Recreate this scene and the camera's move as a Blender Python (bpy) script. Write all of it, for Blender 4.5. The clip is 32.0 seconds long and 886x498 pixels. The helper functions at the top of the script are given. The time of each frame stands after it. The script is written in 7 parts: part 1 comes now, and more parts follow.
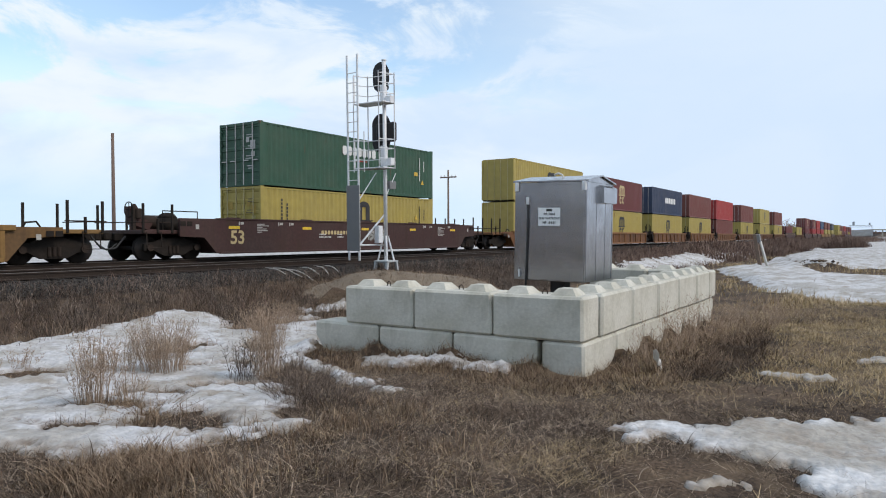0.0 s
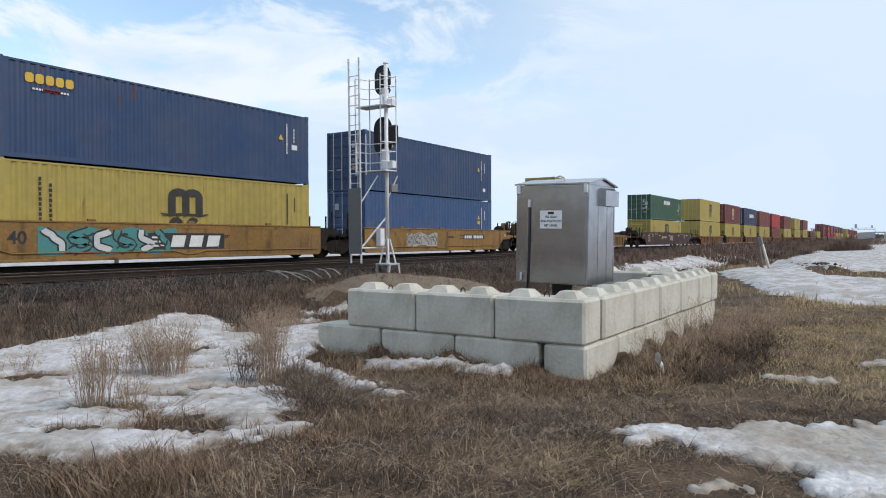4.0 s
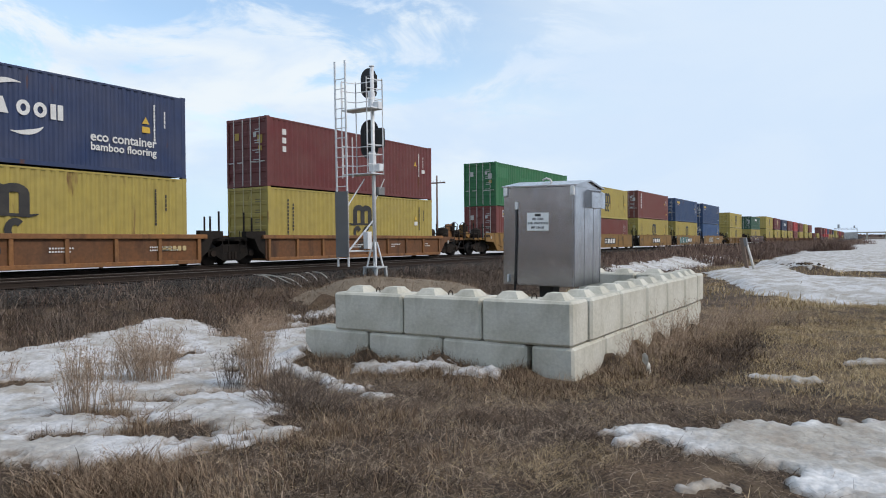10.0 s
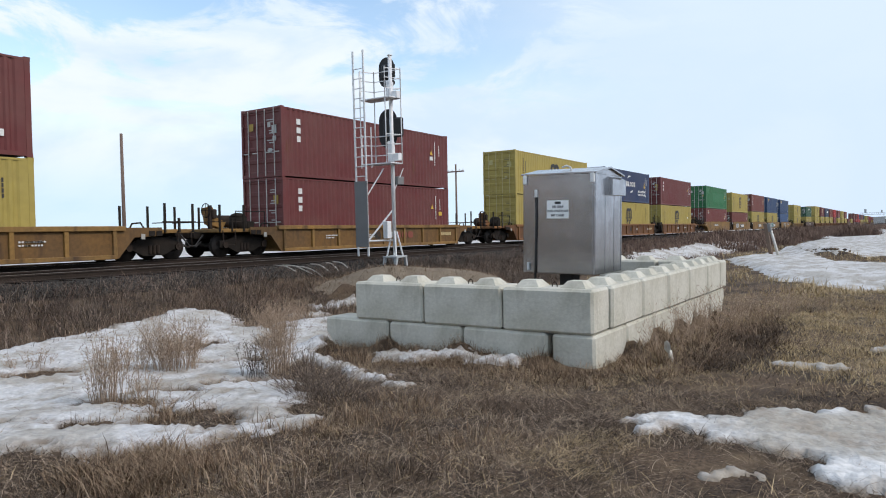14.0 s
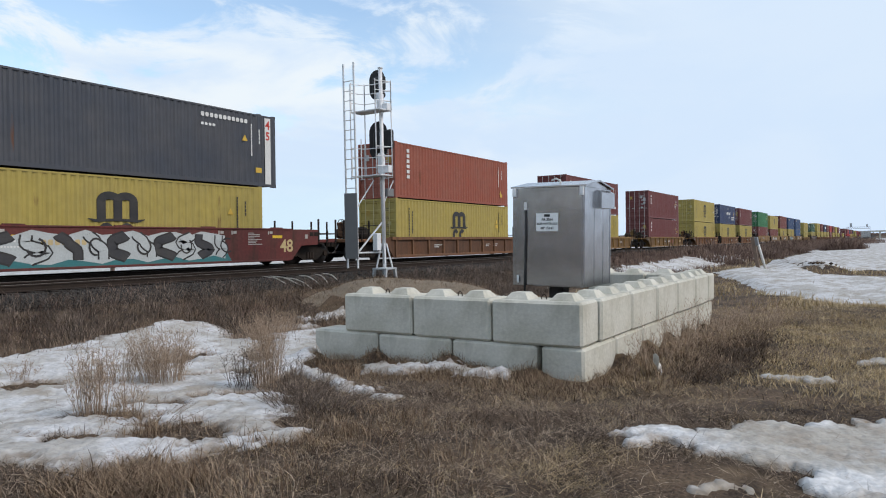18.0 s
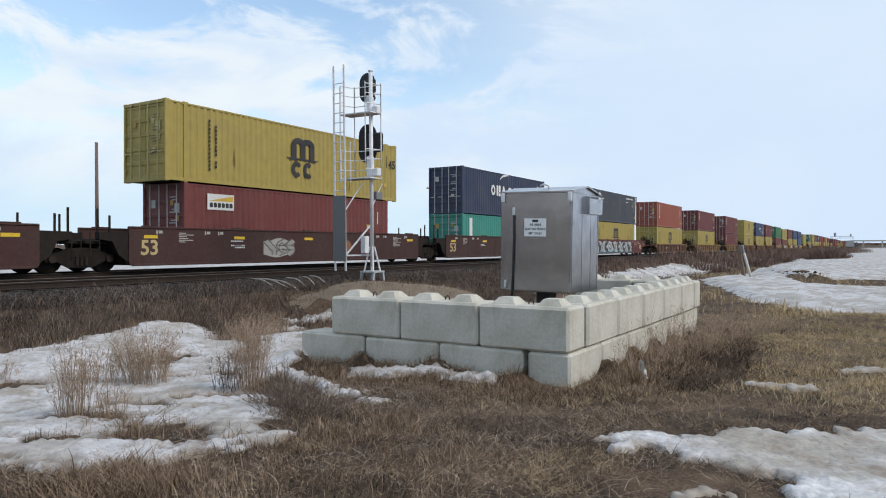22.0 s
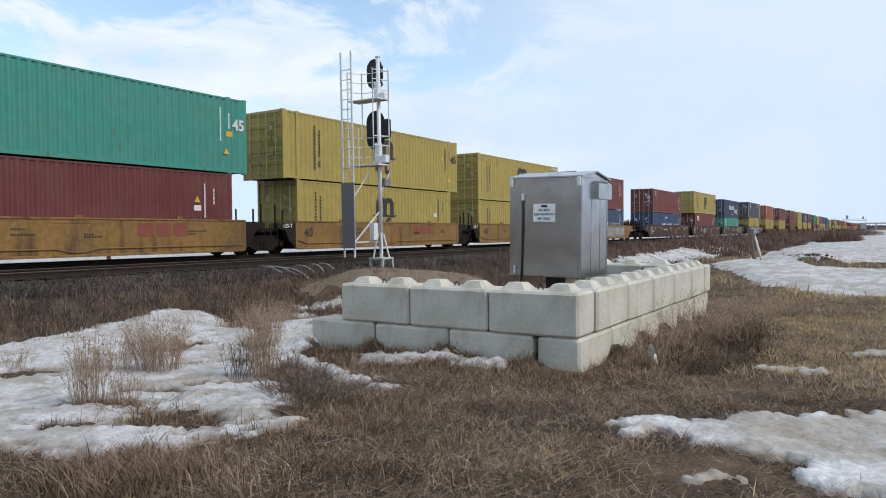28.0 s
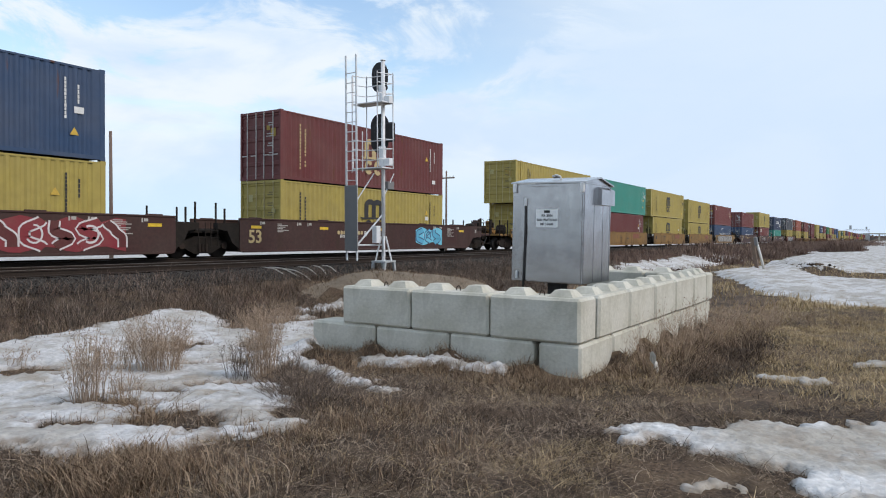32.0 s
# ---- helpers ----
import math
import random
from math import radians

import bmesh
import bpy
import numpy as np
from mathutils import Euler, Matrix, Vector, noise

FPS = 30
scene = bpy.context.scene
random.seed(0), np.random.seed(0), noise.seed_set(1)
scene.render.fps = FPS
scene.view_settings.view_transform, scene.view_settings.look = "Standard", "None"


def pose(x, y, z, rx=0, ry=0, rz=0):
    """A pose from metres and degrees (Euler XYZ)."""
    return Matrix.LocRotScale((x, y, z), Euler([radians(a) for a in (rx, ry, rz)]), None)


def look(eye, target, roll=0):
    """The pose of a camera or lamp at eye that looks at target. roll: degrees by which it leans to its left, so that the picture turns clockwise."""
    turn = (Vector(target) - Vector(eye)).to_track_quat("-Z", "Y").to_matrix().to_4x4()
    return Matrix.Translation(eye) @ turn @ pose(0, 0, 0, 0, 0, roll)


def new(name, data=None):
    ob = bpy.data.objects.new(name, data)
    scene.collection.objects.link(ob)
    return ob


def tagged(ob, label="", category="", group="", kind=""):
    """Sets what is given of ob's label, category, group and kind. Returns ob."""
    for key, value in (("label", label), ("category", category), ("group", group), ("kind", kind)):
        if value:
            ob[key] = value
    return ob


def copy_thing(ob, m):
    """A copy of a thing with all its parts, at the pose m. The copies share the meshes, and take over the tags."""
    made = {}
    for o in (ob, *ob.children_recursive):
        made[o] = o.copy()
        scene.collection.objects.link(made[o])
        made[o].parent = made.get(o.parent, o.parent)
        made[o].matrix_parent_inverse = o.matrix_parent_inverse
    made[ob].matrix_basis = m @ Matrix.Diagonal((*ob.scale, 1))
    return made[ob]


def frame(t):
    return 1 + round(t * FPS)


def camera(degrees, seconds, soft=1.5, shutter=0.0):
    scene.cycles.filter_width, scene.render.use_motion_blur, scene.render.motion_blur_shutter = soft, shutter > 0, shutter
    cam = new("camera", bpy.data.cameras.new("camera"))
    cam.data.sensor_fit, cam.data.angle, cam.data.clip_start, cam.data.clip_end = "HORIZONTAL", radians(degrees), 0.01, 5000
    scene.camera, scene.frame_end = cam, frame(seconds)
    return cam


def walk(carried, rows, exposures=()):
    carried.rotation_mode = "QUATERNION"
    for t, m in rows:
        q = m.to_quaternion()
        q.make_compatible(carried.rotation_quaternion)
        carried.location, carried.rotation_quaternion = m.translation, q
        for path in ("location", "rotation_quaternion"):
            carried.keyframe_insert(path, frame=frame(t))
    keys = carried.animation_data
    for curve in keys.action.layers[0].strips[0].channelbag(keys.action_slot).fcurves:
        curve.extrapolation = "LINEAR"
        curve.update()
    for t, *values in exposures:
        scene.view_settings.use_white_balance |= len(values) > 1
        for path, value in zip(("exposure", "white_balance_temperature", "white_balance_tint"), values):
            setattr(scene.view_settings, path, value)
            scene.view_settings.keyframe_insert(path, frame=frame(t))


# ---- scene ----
# The camera stands on the verge and sways a little in the hand.
EYE = (0.0, 0.0, 1.65)
cam = camera(66.12, 32.0, soft=1.05)
SWAY = [
    (0.0, 33.31, -1.41, -0.2), (0.5, 33.29, -1.38, -0.28), (1.0, 33.28, -1.18, -0.3), (1.5, 33.33, -1.06, -0.36),
    (2.0, 33.44, -0.98, -0.49), (2.5, 33.52, -0.98, -0.67), (3.0, 33.6, -1.0, -0.56), (3.5, 33.6, -1.12, -0.31),
    (5.5, 32.99, -1.2, -0.45), (6.0, 32.89, -1.05, -0.59), (6.5, 32.81, -0.89, -0.62), (7.0, 32.77, -0.76, -0.55),
    (7.5, 32.76, -0.65, -0.48), (8.0, 32.71, -0.61, -0.35), (8.5, 32.62, -0.65, -0.47), (9.0, 32.53, -0.72, -0.68),
    (9.5, 32.48, -0.81, -0.61), (10.0, 32.39, -0.95, -0.59), (10.5, 32.46, -1.25, -0.65), (11.0, 32.71, -1.54, -0.77),
    (11.5, 33.07, -1.74, -0.88), (12.0, 33.61, -1.86, -0.81), (12.5, 34.07, -1.98, -0.92), (13.0, 34.27, -2.05, -1.04),
    (13.5, 34.2, -2.05, -1.04), (14.0, 34.06, -1.86, -1.16), (14.5, 33.85, -1.63, -1.05), (16.5, 33.33, -1.15, -0.74),
    (17.0, 33.32, -0.96, -0.84), (17.5, 33.24, -0.87, -0.87), (18.0, 33.17, -0.85, -0.9), (18.5, 33.03, -0.82, -0.96),
    (19.0, 32.98, -0.75, -0.81), (19.5, 32.82, -0.73, -0.69), (20.0, 32.7, -0.62, -0.38), (20.5, 32.47, -0.56, -0.29),
    (21.0, 32.27, -0.49, -0.07), (21.5, 32.15, -0.46, -0.09), (22.0, 32.16, -0.53, -0.12), (22.5, 32.27, -0.65, -0.32),
    (23.0, 32.52, -0.76, -0.59), (23.5, 32.75, -0.87, -0.47), (24.0, 32.96, -0.96, -0.64), (24.5, 33.1, -0.96, -0.62),
    (25.0, 33.11, -1.02, -0.7), (25.5, 33.13, -1.16, -0.66), (27.5, 32.97, -1.69, -0.55), (28.0, 32.92, -1.69, -0.62),
    (28.5, 32.86, -1.73, -0.37), (29.0, 32.9, -1.73, -0.33), (29.5, 32.93, -1.73, -0.05), (30.0, 32.99, -1.69, 0.16),
    (30.5, 33.06, -1.59, 0.17), (31.0, 33.16, -1.46, 0.27), (31.5, 33.11, -1.37, 0.31), (32.0, 33.11, -1.35, 0.24),
]


def heading(yaw, pitch, roll):
    a, b = radians(yaw), radians(pitch)
    way = (math.cos(b) * math.cos(a), math.cos(b) * math.sin(a), math.sin(b))
    return look(EYE, (EYE[0] + way[0], EYE[1] + way[1], EYE[2] + way[2]), roll)


walk(cam, [(t, heading(a, b, c)) for t, a, b, c in SWAY], [(0.0, -0.12), (6.0, -0.1), (10.5, -0.15), (14.0, -0.05), (17.0, -0.12), (20.0, -0.17), (23.0, -0.15), (25.0, -0.15), (28.0, -0.1), (32.0, -0.12)])

# ---- light: bright hazy sky, soft sun from behind the camera's right shoulder ----
SUN_AT = (0.12, -0.91)
SUN_UP = 40.0
world = bpy.data.worlds.new("sky")
scene.world = world
world.use_nodes = True
wt = world.node_tree
wt.nodes.clear()
w_out = wt.nodes.new("ShaderNodeOutputWorld")
w_bg = wt.nodes.new("ShaderNodeBackground")
w_sky = wt.nodes.new("ShaderNodeTexSky")
w_sky.sky_type = "NISHITA"
w_sky.sun_disc = False
w_sky.sun_elevation = radians(SUN_UP)
w_sky.sun_rotation = math.atan2(SUN_AT[0], SUN_AT[1])
w_sky.air_density, w_sky.dust_density, w_sky.ozone_density = 1.3, 0.4, 3.0
w_co = wt.nodes.new("ShaderNodeTexCoord")
w_map = wt.nodes.new("ShaderNodeMapping")
w_map.inputs["Scale"].default_value = (1.0, 1.0, 2.6)
w_map.inputs["Rotation"].default_value = (0.0, radians(-5), radians(25))
w_map.inputs["Location"].default_value = (3.1, 1.4, 0.35)


def sky_noise(scale, detail, rough, twist):
    n = wt.nodes.new("ShaderNodeTexNoise")
    n.inputs["Scale"].default_value, n.inputs["Detail"].default_value = scale, detail
    n.inputs["Roughness"].default_value, n.inputs["Distortion"].default_value = rough, twist
    wt.links.new(w_map.outputs["Vector"], n.inputs["Vector"])
    return n.outputs["Fac"]


def sky_range(value, lo, hi, to_lo=0.0, to_hi=1.0):
    r = wt.nodes.new("ShaderNodeMapRange")
    for key, v in zip(("From Min", "From Max", "To Min", "To Max"), (lo, hi, to_lo, to_hi)):
        r.inputs[key].default_value = v
    r.interpolation_type = "SMOOTHSTEP"
    wt.links.new(value, r.inputs["Value"])
    return r.outputs["Result"]


def sky_math(kind, a, b):
    m = wt.nodes.new("ShaderNodeMath")
    m.operation = kind
    for k, v in enumerate((a, b)):
        if isinstance(v, float):
            m.inputs[k].default_value = v
        else:
            wt.links.new(v, m.inputs[k])
    return m.outputs[0]


def sky_mix(a, b, fac):
    m = wt.nodes.new("ShaderNodeMix")
    m.data_type = "RGBA"
    for key, v in (("A", a), ("B", b)):
        if isinstance(v, tuple):
            m.inputs[key].default_value = (*v, 1)
        else:
            wt.links.new(v, m.inputs[key])
    wt.links.new(fac, m.inputs["Factor"])
    return m.outputs["Result"]


# The veil of cloud is even and thick to the south-east and broken by blue gaps to the north-west.
w_side = wt.nodes.new("ShaderNodeVectorMath")
w_side.operation = "DOT_PRODUCT"
w_side.inputs[1].default_value = (-0.545, 0.839, 0.0)
w_sep = wt.nodes.new("ShaderNodeSeparateXYZ")
w_sc = wt.nodes.new("ShaderNodeVectorMath")
w_sc.operation = "SCALE"
w_sc.inputs["Scale"].default_value = 0.21
wt.links.new(w_co.outputs["Generated"], w_map.inputs["Vector"])
wt.links.new(w_co.outputs["Generated"], w_side.inputs[0])
wt.links.new(w_co.outputs["Generated"], w_sep.inputs[0])
wt.links.new(w_sky.outputs["Color"], w_sc.inputs[0])
broken = sky_range(w_side.outputs["Value"], -0.38, 0.12)
gaps = sky_range(sky_noise(4.6, 8.0, 0.60, 0.5), 0.44, 0.57)
high = sky_range(w_sep.outputs["Z"], 0.10, 0.24)
blue = sky_math("MULTIPLY", sky_math("MULTIPLY", gaps, broken), sky_math("MULTIPLY", high, 0.85))
bright = sky_math("MULTIPLY", sky_range(sky_noise(3.1, 7.0, 0.55, 0.4), 0.36, 0.60), sky_math("ADD", sky_math("MULTIPLY", broken, 0.80), 0.15))
veil = sky_mix((0.735, 0.89, 1.09), (0.95, 1.03, 1.09), bright)
low_air = sky_math("MULTIPLY", sky_range(w_sep.outputs["Z"], 0.13, 0.03), sky_math("MULTIPLY", broken, 0.75))
veil = sky_mix(veil, (0.70, 0.93, 1.10), low_air)
wt.links.new(sky_mix(veil, w_sc.outputs["Vector"], blue), w_bg.inputs["Color"])
w_bg.inputs["Strength"].default_value = 1.0
wt.links.new(w_bg.outputs["Background"], w_out.inputs["Surface"])
sun = new("sun", bpy.data.lights.new("sun", "SUN"))
sun.data.energy = 2.1
sun.data.angle = radians(20)
sun.data.color = (1.0, 0.885, 0.79)
sun.matrix_world = look((SUN_AT[0] * 50, SUN_AT[1] * 50, math.tan(radians(SUN_UP)) * 46), (0, 0, 0))

# ---- materials ----
MATS = {}


def material(name, colour=None, rough=0.7, metal=0.0, second=None, scale=4.0, amount=0.5, fine=60.0, bump=0.0, bump_scale=80.0,
             rust=None, rust_amount=0.0, streak=False, by_object=False, island=None, spread=0.25, spec=0.4, crisp=0.22, thin=None, deep=0.02):
    """A surface with variation at two scales; by_object takes the base colour from the object's own colour."""
    m = bpy.data.materials.new(name)
    MATS[name] = m
    m.use_nodes = True
    t = m.node_tree
    bsdf = t.nodes["Principled BSDF"]
    bsdf.inputs["Roughness"].default_value = rough
    bsdf.inputs["Metallic"].default_value = metal
    bsdf.inputs["Specular IOR Level"].default_value = spec
    co = t.nodes.new("ShaderNodeTexCoord")
    where = co.outputs["Object"]
    if by_object or island:
        info = t.nodes.new("ShaderNodeObjectInfo")
    if by_object:
        base = info.outputs["Color"]
        shift = t.nodes.new("ShaderNodeVectorMath")
        shift.operation = "ADD"
        t.links.new(where, shift.inputs[0])
        mul = t.nodes.new("ShaderNodeMath")
        mul.operation = "MULTIPLY"
        mul.inputs[1].default_value = 37.0
        t.links.new(info.outputs["Random"], mul.inputs[0])
        t.links.new(mul.outputs[0], shift.inputs[1])
        where = shift.outputs[0]
    else:
        rgb = t.nodes.new("ShaderNodeRGB")
        rgb.outputs[0].default_value = (*colour, 1)
        base = rgb.outputs[0]

    def noise_at(s, detail=4.0, stretch=None):
        n = t.nodes.new("ShaderNodeTexNoise")
        n.inputs["Scale"].default_value = s
        n.inputs["Detail"].default_value = detail
        v = where
        if stretch:
            mp = t.nodes.new("ShaderNodeMapping")
            mp.inputs["Scale"].default_value = stretch
            t.links.new(v, mp.inputs["Vector"])
            v = mp.outputs["Vector"]
        t.links.new(v, n.inputs["Vector"])
        return n.outputs["Fac"]

    def blend(a, b, fac, kind="MIX"):
        x = t.nodes.new("ShaderNodeMix")
        x.data_type = "RGBA"
        x.blend_type = kind
        t.links.new(a, x.inputs["A"])
        if isinstance(b, tuple):
            x.inputs["B"].default_value = (*b, 1)
        else:
            t.links.new(b, x.inputs["B"])
        t.links.new(fac, x.inputs["Factor"])
        return x.outputs["Result"]

    def band(v, lo, hi, to_lo=0.0, to_hi=1.0):
        r = t.nodes.new("ShaderNodeMapRange")
        r.inputs["From Min"].default_value, r.inputs["From Max"].default_value = lo, hi
        r.inputs["To Min"].default_value, r.inputs["To Max"].default_value = to_lo, to_hi
        t.links.new(v, r.inputs["Value"])
        return r.outputs["Result"]

    if second:
        base = blend(base, second, band(noise_at(scale, 7.0), 0.5 - crisp, 0.5 + crisp, 0.0, amount))
    hsv = t.nodes.new("ShaderNodeHueSaturation")
    t.links.new(base, hsv.inputs["Color"])
    grain = band(noise_at(fine, 3.0), 0.25, 0.75, 1 - spread, 1 + spread)
    t.links.new(grain, hsv.inputs["Value"])
    base = hsv.outputs["Color"]
    if island:
        geo = t.nodes.new("ShaderNodeNewGeometry")
        ramp = t.nodes.new("ShaderNodeValToRGB")
        el = ramp.color_ramp.elements
        el[0].color, el[1].color = (*island[0], 1), (*island[-1], 1)
        for k, c in enumerate(island[1:-1]):
            el.new((k + 1) / (len(island) - 1)).color = (*c, 1)
        t.links.new(geo.outputs["Random Per Island"], ramp.inputs["Fac"])
        base = ramp.outputs["Color"]
    if rust:
        st = (1.0, 1.0, 0.18) if streak else None
        mask = band(noise_at(2.6, 9.0, st), 0.62 - 0.22 * rust_amount, 0.74, 0.0, 0.85)
        base = blend(base, rust, mask)
        t.links.new(band(mask, 0, 1, rough, min(1.0, rough + 0.3)), bsdf.inputs["Roughness"])
    if thin:
        lean = t.nodes.new("ShaderNodeAttribute")
        lean.attribute_name = "thin"
        both = t.nodes.new("ShaderNodeMath")
        both.operation = "ADD"
        t.links.new(lean.outputs["Fac"], both.inputs[0])
        t.links.new(band(noise_at(7.0, 6.0), 0.25, 0.75, -0.45, 0.45), both.inputs[1])
        base = blend(base, thin, band(both.outputs[0], 0.45, 1.15, 0.0, 0.85))
    t.links.new(base, bsdf.inputs["Base Color"])
    if bump:
        b = t.nodes.new("ShaderNodeBump")
        b.inputs["Strength"].default_value = bump
        b.inputs["Distance"].default_value = deep
        t.links.new(noise_at(bump_scale, 5.0), b.inputs["Height"])
        t.links.new(b.outputs["Normal"], bsdf.inputs["Normal"])
    return m


RUST = (0.12, 0.05, 0.025)
M_BOX = material("container_paint", rough=0.55, by_object=True, second=(0.20, 0.17, 0.13), scale=0.8, amount=0.16, fine=3.0, spread=0.10,
                 rust=RUST, rust_amount=-0.22, streak=True, bump=0.08, bump_scale=6.0)
M_CAR = material("railcar_paint", rough=0.7, by_object=True, second=(0.060, 0.045, 0.036), scale=0.7, amount=0.42, crisp=0.18, fine=9.0, spread=0.20,
                 rust=(0.055, 0.034, 0.025), rust_amount=0.38, streak=True, bump=0.12, bump_scale=10.0)
M_BLACK = material("dark_running_gear", (0.017, 0.014, 0.012), 0.85, spec=0.2, second=(0.030, 0.023, 0.018), scale=6.0, amount=0.7, fine=30, bump=0.2)
M_WHEEL = material("wheel_steel", (0.022, 0.019, 0.017), 0.7, 0.2, second=(0.05, 0.037, 0.03), scale=5, amount=0.6, fine=40)
M_ROD = material("galvanised_rod", rough=0.5, by_object=True, second=(0.38, 0.34, 0.29), scale=5, amount=0.5)
M_WHITE = material("white_marking", (0.72, 0.71, 0.68), 0.6, second=(0.45, 0.42, 0.38), scale=3, amount=0.4, fine=30, spread=0.1)
M_MARK = material("marking_paint", rough=0.6, by_object=True, second=(0.15, 0.13, 0.1), scale=2.0, amount=0.2, fine=20, spread=0.12)
M_YELLOW = material("yellow_reflector", (0.75, 0.50, 0.03), 0.4, second=(0.4, 0.26, 0.04), scale=8, amount=0.4)
M_DARK = material("black_marking", (0.022, 0.022, 0.024), 0.6, second=(0.05, 0.05, 0.045), scale=5, amount=0.5)
M_CONC = material("precast_concrete", (0.55, 0.53, 0.46), 0.88, second=(0.45, 0.43, 0.355), scale=2.2, amount=0.8, crisp=0.10, fine=22, spread=0.09,
                  rust=(0.31, 0.29, 0.24), rust_amount=0.30, streak=True, bump=0.35, bump_scale=18)
M_SIGN = material("white_sign_sheet", (0.90, 0.90, 0.89), 0.45, second=(0.8, 0.79, 0.77), scale=4, amount=0.4, fine=20, spread=0.04)
M_CABINET = material("bare_aluminium", (0.50, 0.49, 0.505), 0.25, 1.0, second=(0.38, 0.375, 0.385), scale=1.6, amount=0.8, fine=4, spread=0.12, bump=0.05, bump_scale=5)
M_GALV = material("galvanised_steel", (0.78, 0.785, 0.79), 0.45, 0.1, second=(0.58, 0.59, 0.60), scale=7, amount=0.6, fine=40, spread=0.1)
M_GREYBOX = material("grey_painted_steel", (0.19, 0.19, 0.19), 0.5, second=(0.15, 0.15, 0.15), scale=3, amount=0.5, spread=0.06)
M_SIGNAL = material("matt_black_signal", (0.014, 0.014, 0.016), 0.6, spread=0.1, second=(0.03, 0.03, 0.03), scale=6, amount=0.4)
M_RAIL = material("rail_steel", (0.030, 0.023, 0.019), 0.8, 0.0, spec=0.15, second=(0.05, 0.035, 0.027), scale=3, amount=0.5, fine=30)
M_RAILTOP = material("worn_rail_head", (0.14, 0.125, 0.115), 0.5, 0.6, second=(0.10, 0.08, 0.065), scale=4, amount=0.4)
M_TIE = material("creosoted_timber", (0.024, 0.02, 0.017), 0.9, spec=0.1, second=(0.05, 0.042, 0.035), scale=3, amount=0.7, fine=25, bump=0.3, bump_scale=30)
M_WOOD = material("weathered_timber", (0.20, 0.14, 0.105), 0.9, second=(0.12, 0.09, 0.07), scale=2, amount=0.7, fine=30, streak=True, bump=0.3)
M_POLE = material("pole_timber", (0.19, 0.135, 0.11), 0.9, second=(0.12, 0.09, 0.075), scale=2, amount=0.7, fine=30, bump=0.3)
M_PIPE = material("white_plastic_pipe", (0.70, 0.69, 0.65), 0.5, second=(0.5, 0.48, 0.43), scale=4, amount=0.5)
M_CABLE = material("pale_cable", (0.55, 0.52, 0.47), 0.6, second=(0.35, 0.32, 0.28), scale=4, amount=0.5)
M_SNOW = material("old_snow", (0.545, 0.535, 0.53), 0.75, second=(0.38, 0.355, 0.32), scale=1.3, amount=0.9, fine=16, spread=0.22, crisp=0.07,
                  rust=(0.30, 0.26, 0.21), rust_amount=0.45, bump=1.0, bump_scale=12, deep=0.035, thin=(0.20, 0.155, 0.115))
M_STONE = material("ballast_stone", (0.2, 0.19, 0.18), 0.9, spec=0.15, island=((0.02, 0.017, 0.015), (0.036, 0.032, 0.028), (0.050, 0.045, 0.041), (0.095, 0.087, 0.08)), bump=0.3)
M_GRASS = material("dry_grass", (0.2, 0.15, 0.09), 0.85, island=((0.06, 0.038, 0.025), (0.14, 0.092, 0.058), (0.25, 0.175, 0.117), (0.43, 0.325, 0.222)), spec=0.2)
M_THATCH = material("flattened_grass", (0.2, 0.15, 0.09), 0.9, island=((0.024, 0.017, 0.0125), (0.082, 0.058, 0.042), (0.205, 0.15, 0.109), (0.56, 0.44, 0.325)), spec=0.2)
M_MAT = material("rotted_grass", (0.05, 0.036, 0.026), 0.95, island=((0.020, 0.014, 0.010), (0.048, 0.034, 0.025), (0.095, 0.067, 0.049), (0.17, 0.124, 0.09)), spec=0.1)
M_WEED = material("dead_weeds", (0.06, 0.04, 0.03), 0.9, island=((0.035, 0.026, 0.021), (0.08, 0.061, 0.049), (0.145, 0.112, 0.09), (0.29, 0.226, 0.178)), spec=0.2)
M_GOLD = material("golden_grass", (0.3, 0.22, 0.12), 0.9, island=((0.12, 0.085, 0.048), (0.26, 0.187, 0.105), (0.39, 0.29, 0.168), (0.56, 0.43, 0.265)), spec=0.2)
M_FIELD = material("golden_field_grass", (0.4, 0.3, 0.16), 0.9, island=((0.20, 0.14, 0.075), (0.38, 0.28, 0.15), (0.50, 0.38, 0.215), (0.66, 0.52, 0.32)), spec=0.2)
M_ICE = material("dirty_melting_snow", (0.61, 0.60, 0.59), 0.55, second=(0.33, 0.295, 0.245), scale=0.8, amount=0.9, fine=14, spread=0.25, crisp=0.07,
                 rust=(0.25, 0.20, 0.15), rust_amount=0.55, bump=1.0, bump_scale=13, deep=0.035, thin=(0.22, 0.17, 0.12))
M_TWIG = material("bare_twigs", (0.12, 0.08, 0.06), 0.85, island=((0.16, 0.112, 0.078), (0.27, 0.195, 0.138), (0.38, 0.283, 0.205), (0.50, 0.39, 0.29)), spec=0.2)
M_BRUSH = material("dark_brush", (0.08, 0.05, 0.045), 0.9, island=((0.075, 0.049, 0.039), (0.15, 0.10, 0.08), (0.22, 0.152, 0.12), (0.32, 0.23, 0.18)), spec=0.2)
M_STEEL = material("bridge_steel", (0.40, 0.42, 0.43), 0.7, second=(0.33, 0.345, 0.355), scale=1, amount=0.5)
M_BIRD = material("dark_feathers", (0.05, 0.045, 0.045), 0.8, second=(0.1, 0.09, 0.08), scale=20, amount=0.5)


